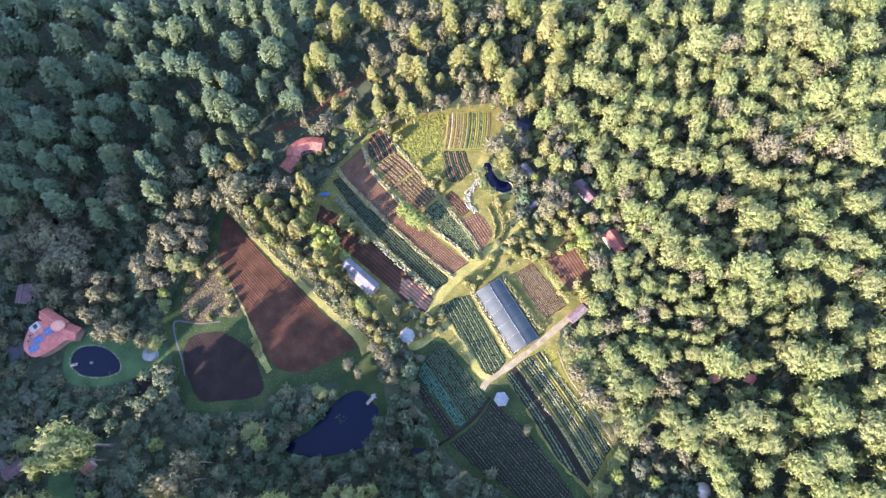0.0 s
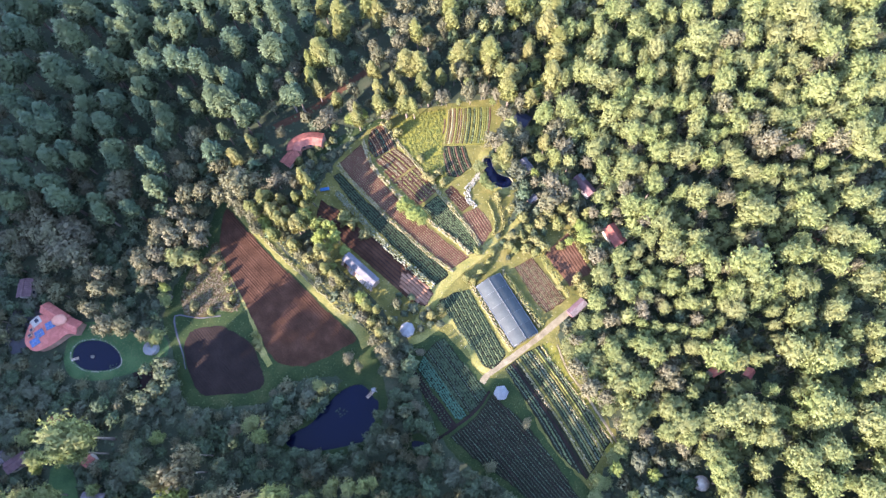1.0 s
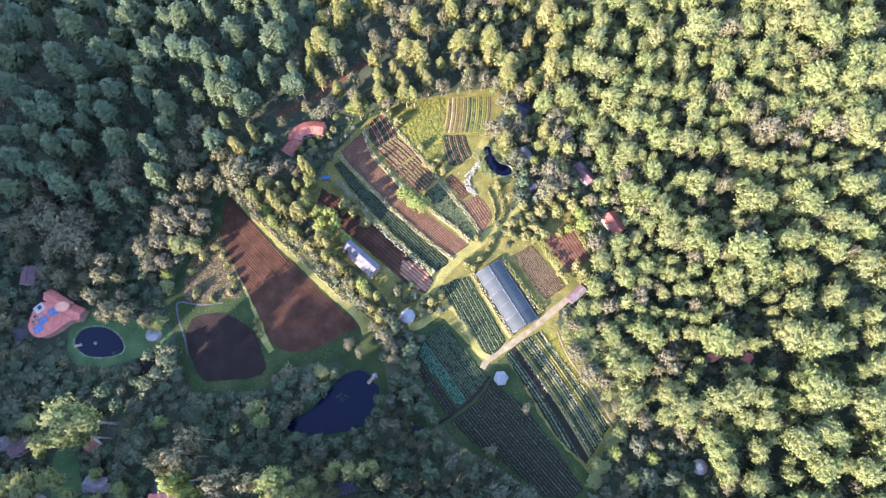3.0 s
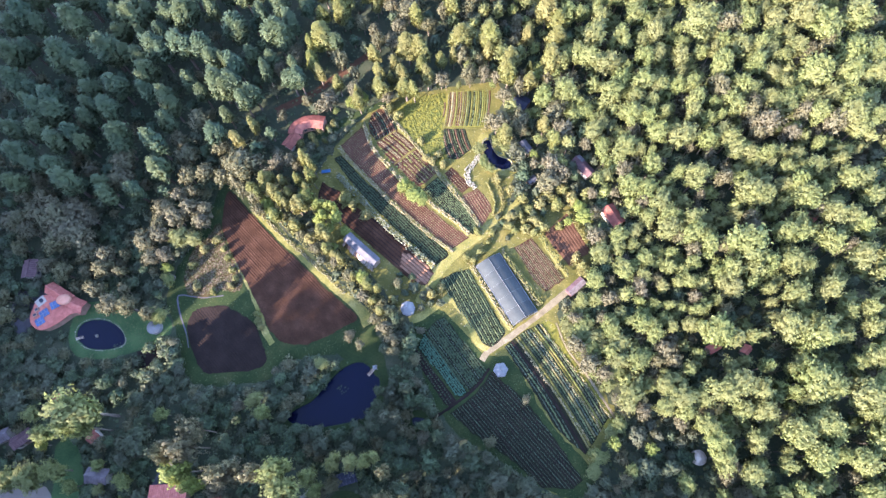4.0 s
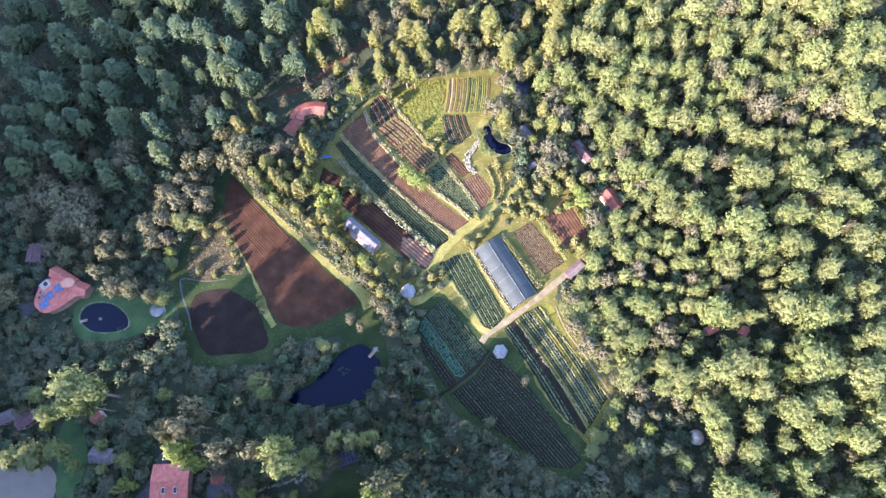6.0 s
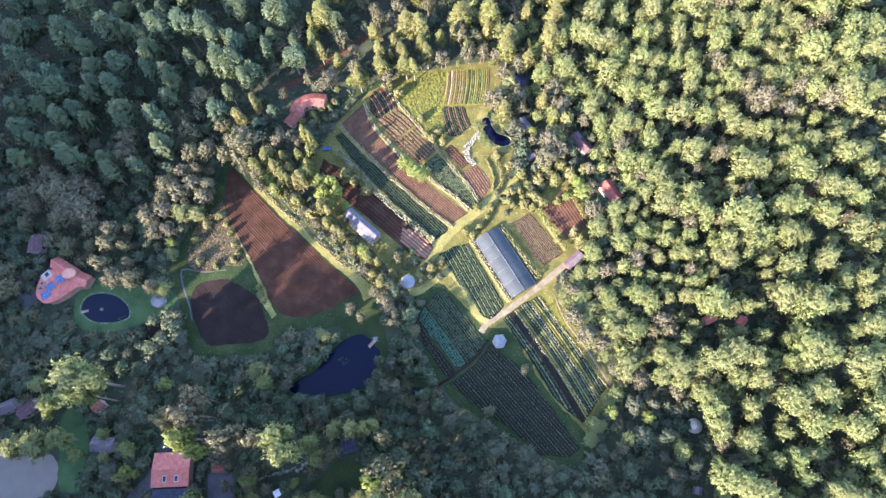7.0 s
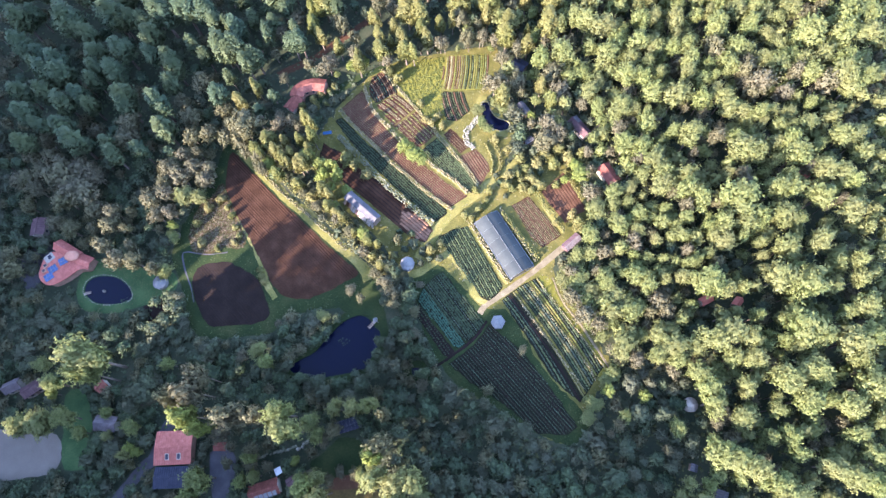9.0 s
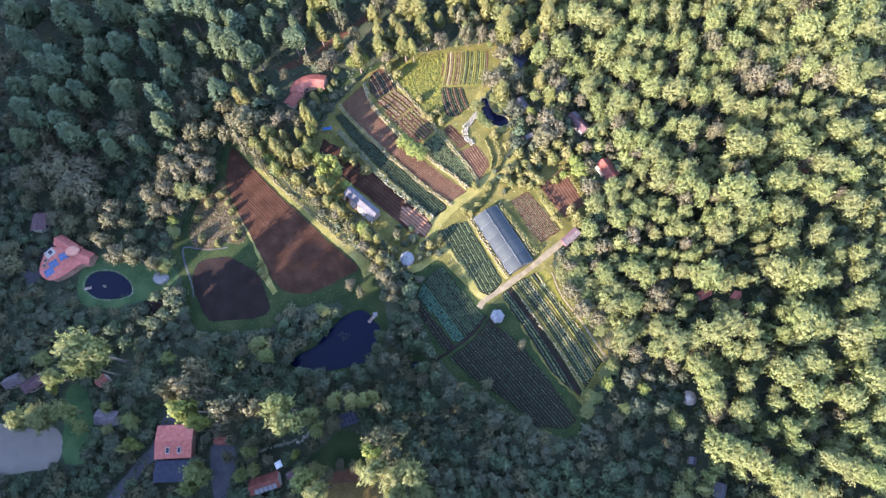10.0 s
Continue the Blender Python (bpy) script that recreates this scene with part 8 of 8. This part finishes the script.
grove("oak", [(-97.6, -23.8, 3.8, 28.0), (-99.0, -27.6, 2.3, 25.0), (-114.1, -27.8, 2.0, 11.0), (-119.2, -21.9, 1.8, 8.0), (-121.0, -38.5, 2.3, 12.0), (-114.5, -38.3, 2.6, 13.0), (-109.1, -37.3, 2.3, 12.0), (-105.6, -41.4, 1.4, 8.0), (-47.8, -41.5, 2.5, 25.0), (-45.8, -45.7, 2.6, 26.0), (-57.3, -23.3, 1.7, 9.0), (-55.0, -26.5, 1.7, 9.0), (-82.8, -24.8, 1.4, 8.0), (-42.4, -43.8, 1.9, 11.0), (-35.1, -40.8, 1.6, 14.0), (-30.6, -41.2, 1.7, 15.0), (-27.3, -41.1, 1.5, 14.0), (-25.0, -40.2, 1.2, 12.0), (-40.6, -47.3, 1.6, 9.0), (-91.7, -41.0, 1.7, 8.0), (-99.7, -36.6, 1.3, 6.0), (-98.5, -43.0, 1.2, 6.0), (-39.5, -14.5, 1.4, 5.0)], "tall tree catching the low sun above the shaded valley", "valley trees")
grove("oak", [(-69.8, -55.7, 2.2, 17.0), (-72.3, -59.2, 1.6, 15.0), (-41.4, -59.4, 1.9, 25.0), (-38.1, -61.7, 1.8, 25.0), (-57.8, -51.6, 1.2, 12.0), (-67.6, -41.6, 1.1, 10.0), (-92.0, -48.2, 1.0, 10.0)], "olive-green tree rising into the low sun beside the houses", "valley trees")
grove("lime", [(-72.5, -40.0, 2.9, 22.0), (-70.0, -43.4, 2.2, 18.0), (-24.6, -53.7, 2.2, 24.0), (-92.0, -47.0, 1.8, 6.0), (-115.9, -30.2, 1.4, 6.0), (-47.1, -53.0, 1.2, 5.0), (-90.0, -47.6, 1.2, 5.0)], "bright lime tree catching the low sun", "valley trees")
grove("dry", [(-76.0, -35.3, 2.3, 23.0), (-71.1, -34.4, 2.9, 24.0), (-69.5, -30.4, 2.2, 22.0), (-60.0, -41.2, 3.0, 25.0), (-66.5, -44.7, 2.2, 9.0), (-52.8, -41.9, 2.3, 24.0), (-22.9, -51.0, 2.4, 24.0), (-21.7, -43.9, 1.5, 21.0), (-36.3, -46.0, 1.8, 8.0), (-39.5, -48.5, 1.5, 6.0), (5.5, -38.9, 1.4, 4.0), (-62.2, -24.0, 1.6, 6.0), (-52.8, -15.2, 1.0, 3.0), (-11.2, -7.2, 1.0, 2.5), (16.2, -28.6, 1.1, 2.5), (-12.2, -36.1, 1.7, 5.0), (-13.2, -15.5, 1.4, 5.0), (-13.6, -21.7, 1.4, 5.0), (-58.6, -49.4, 1.8, 7.0), (-58.5, -52.8, 1.8, 7.0)], "grey-brown tree catching the low sun", "valley trees")
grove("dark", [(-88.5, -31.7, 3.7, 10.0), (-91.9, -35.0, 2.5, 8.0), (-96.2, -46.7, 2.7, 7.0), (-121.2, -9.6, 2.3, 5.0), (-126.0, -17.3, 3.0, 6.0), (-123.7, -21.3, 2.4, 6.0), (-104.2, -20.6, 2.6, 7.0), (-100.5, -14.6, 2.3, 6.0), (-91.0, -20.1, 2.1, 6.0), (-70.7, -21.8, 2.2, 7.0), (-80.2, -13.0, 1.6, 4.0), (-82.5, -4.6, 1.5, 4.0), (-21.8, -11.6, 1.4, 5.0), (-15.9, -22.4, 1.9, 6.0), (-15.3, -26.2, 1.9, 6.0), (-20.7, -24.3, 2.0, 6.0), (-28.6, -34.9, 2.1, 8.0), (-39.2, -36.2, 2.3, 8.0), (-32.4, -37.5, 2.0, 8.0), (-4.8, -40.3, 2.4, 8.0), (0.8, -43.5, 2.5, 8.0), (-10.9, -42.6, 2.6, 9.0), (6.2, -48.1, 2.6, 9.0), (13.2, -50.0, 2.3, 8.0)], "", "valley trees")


def scatter(x0, x1, y0, y1, gap, keep, margin, rng, tries=9000, overlap=0.75):
    """Random places no nearer to one another, to planted trees or to open ground than allowed."""
    cand = np.c_[rng.uniform(x0, x1, tries), rng.uniform(y0, y1, tries)]
    cand = cand[keep(cand)]
    for o in CLEAR:
        if len(cand):
            near = (cand > o.min(0) - margin).all(1) & (cand < o.max(0) + margin).all(1)
            bad = np.zeros(len(cand), bool)
            if near.any():
                bad[near] = inside(o, cand[near]) | (edge_distance(o, cand[near]) < margin)
            cand = cand[~bad]
    for line, wdt in TRACKS:
        d = np.min(np.hypot(*(cand[:, None] - line[None]).transpose(2, 0, 1)), axis=1)
        cand = cand[d > wdt / 2 + margin * 0.8]
    out = []
    T = np.array(PLANTED).reshape(-1, 3)
    for x, y in cand:
        if len(T) and (np.hypot(T[:, 0] - x, T[:, 1] - y) < np.maximum(gap * 0.5 + T[:, 2] * overlap, gap * 0.8)).any():
            continue
        out.append((x, y))
        T = np.vstack([T, (x, y, gap / 2)])
        PLANTED.append((x, y, gap / 2))
    return out


r = np.random.default_rng(5)


def in_view(c):
    """The ground that the flight passes over, and a margin round it."""
    x, y = c[:, 0], c[:, 1]
    return (x < 117 + 0.33 * (y + 52)) & (x > -140 - 0.2 * (y + 46)) & (y < 152 - 0.12 * (x + 161)) & (y > -78 - 0.065 * x) & (land(x, y) < 3)


def east(c):
    return in_view(c) & (c[:, 0] > 24 - 0.2 * c[:, 1]) & ~((c[:, 1] < -30) & (c[:, 0] < 66 + 0.4 * (c[:, 1] + 30)))


def north(c):
    return (c[:, 1] > 45 + 0.12 * (c[:, 0] + 70)) & (c[:, 0] < 24 - 0.2 * c[:, 1]) & in_view(c)


def anywhere(c):
    return in_view(c)


def sized(places, r0, r1, h0, h1):
    return [(x, y, r.uniform(r0, r1), r.uniform(h0, h1)) for x, y in places]


east_spots = scatter(-10, 190, -110, 140, 5.0, east, 3.0, r, overlap=0.6)
under_spots = scatter(-10, 190, -110, 140, 3.4, east, 2.6, r, tries=14000, overlap=0.42)
woodland("oak_undergrowth", "green undergrowth filling the gaps of the east wood", "oak", sized(under_spots[::2], 1.8, 2.8, 6, 10))
woodland("olive_undergrowth", "olive and grey undergrowth filling the gaps of the east wood", "dry", sized(under_spots[1::4], 1.6, 2.6, 4.5, 8))
woodland("dark_undergrowth", "undergrowth filling the gaps of the east wood, darkened for shade", "dark", sized(under_spots[3::4], 1.6, 2.6, 4, 8))
woodland("oak_wood", "dense sunlit wood of yellow-green broadleaf trees", "oak", sized(east_spots, 2.0, 3.2, 6, 11))
north_spots = scatter(-200, 24, 40, 165, 5.4, north, 3.0, r, overlap=0.62)
woodland("pine_wood", "dense dark pine wood on the slope", "pine", sized(north_spots[::2], 1.7, 2.6, 4, 8))
woodland("grey_undergrowth", "grey-brown undergrowth between the pines", "dry", sized(north_spots[1::4], 1.8, 2.8, 4, 8))
woodland("green_undergrowth", "undergrowth between the pines, its leaves darkened for shade", "dark", sized(north_spots[3::4], 1.8, 2.8, 4, 8))
# Trees on the added, unseen ridge; they roughen the edge of its shade.
ridge_spots = []
for s_at in np.arange(-165, 275, 3.4):
    for back in (0, 9):
        a_at = np.interp(s_at, FOOT_AT, FOOT) - RIDGE_BACK + 3 - back + r.normal(0, 1.5)
        sj = s_at + r.normal(0, 1.2)
        x, y = LIGHT * a_at + ACROSS * sj
        ridge_spots.append((x, y, r.uniform(2.6, 3.8), r.uniform(4.5, 8)))
woodland("hill_wood", "unseen ridge of broadleaf trees added to cast shade over the valley", "oak", ridge_spots)
places = scatter(-160, 75, -100, 60, 3.0, anywhere, 1.2, r, tries=16000, overlap=0.45)
woodland("valley_wood", "tangled shrubs and small trees in the shaded valley, darkened for the shade", "dark", sized(places[::3], 1.6, 2.9, 2.4, 4.8))
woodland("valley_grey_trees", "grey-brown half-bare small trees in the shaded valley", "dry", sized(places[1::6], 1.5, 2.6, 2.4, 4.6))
woodland("valley_green_trees", "small green trees in the shaded valley, darkened for the shade", "dark", sized(places[4::6], 1.5, 2.6, 2.4, 4.8))
woodland("valley_scrub", "low tangled scrub in the shaded valley", "shrub", sized(places[2::3], 1.4, 2.6, 1.2, 3))


def tufts(name, label, outline, count, size, leafmat, seed, keep_off=0.3):
    """Grass tufts and weeds over open ground, off the plots, ponds and buildings."""
    rr = np.random.default_rng(seed)
    lo, hi = outline.min(0), outline.max(0)
    p = np.c_[rr.uniform(lo[0], hi[0], count), rr.uniform(lo[1], hi[1], count)]
    p = p[inside(outline, p)]
    for o in CLEAR:
        if keep_off < 0 or o is outline or (np.ptp(o[:, 0]) > 70 and keep_off < 0.5):
            continue
        near = (p > o.min(0) - 1).all(1) & (p < o.max(0) + 1).all(1)
        bad = np.zeros(len(p), bool)
        if near.any():
            bad[near] = inside(o, p[near]) | (edge_distance(o, p[near]) < keep_off)
        p = p[~bad]
    for line, wdt in TRACKS:
        if wdt in (1.7, 0.8, 0.6, 0.4):
            d = np.min(np.hypot(*(p[:, None] - line[None]).transpose(2, 0, 1)), axis=1)
            p = p[d > wdt / 2 + 0.8]
    v, f = plant_arrays(np.c_[p, np.full(len(p), 0.02)], size, rr, 0.9)
    tagged(new(name, big_mesh(name, v, f, leafmat)), label, "grass", kind="stuff")


tufts("grass_tufts", "tufts of dry grass between the plots", FARM, 4500, 0.15, STRAW, 1)
tufts("green_tufts", "green weeds and herbs between the plots", FARM, 9000, 0.14, WEEDS, 2)
tufts("lawn_tufts", "tufts of longer grass on the lawn", LAWN_WEST, 3600, 0.13, WEEDS, 3)
tufts("lawn_tufts", "tufts of longer grass between the shaded plots", LAWN_LOW, 2000, 0.12, WEEDS, 9)
tufts("weed_tufts", "dry weeds on the rough patch", WILD, 160, 0.16, STRAW, 4, -9)
tufts("green_weeds", "green weeds on the rough patch", WILD, 1600, 0.18, WEEDS, 14, -9)
tufts("tall_weeds", "tall brown weeds on the rough patch", WILD, 1200, 0.24, DEAD, 15, -9)
tufts("lawn_tufts", "tufts of longer grass round the oval pond", LAWN_POOL, 1200, 0.13, WEEDS, 5)
tufts("clover_tufts", "loose tufts in the yellow-green field", smooth_outline([(-8.3, 71.9), (2.3, 73.2), (0.9, 66.9), (-0.3, 59.4), (0.2, 53.0), (0.3, 47.7), (-3.5, 45.4), (-6.8, 50.1), (-11.9, 58.0), (-15.0, 63.8), (-15.5, 68.2)], 1), 1700, 0.3, CROP_OLIVE, 6, -9)
for k_, (lo_, hi_, n_) in enumerate((((-165, 40), (20, 150), 5500), ((10, -80), (165, 140), 5500), ((-150, -80), (75, 60), 5500))):
    corners_ = np.array([(lo_[0], lo_[1]), (hi_[0], lo_[1]), (hi_[0], hi_[1]), (lo_[0], hi_[1])], float)
    tufts("ferns", "ferns and low brush on the woodland floor", corners_, n_, (0.45, 0.5, 0.45)[k_], (LEAF_SHADE, WEEDS, LEAF_SHADE)[k_], 7 + k_, 0.6)
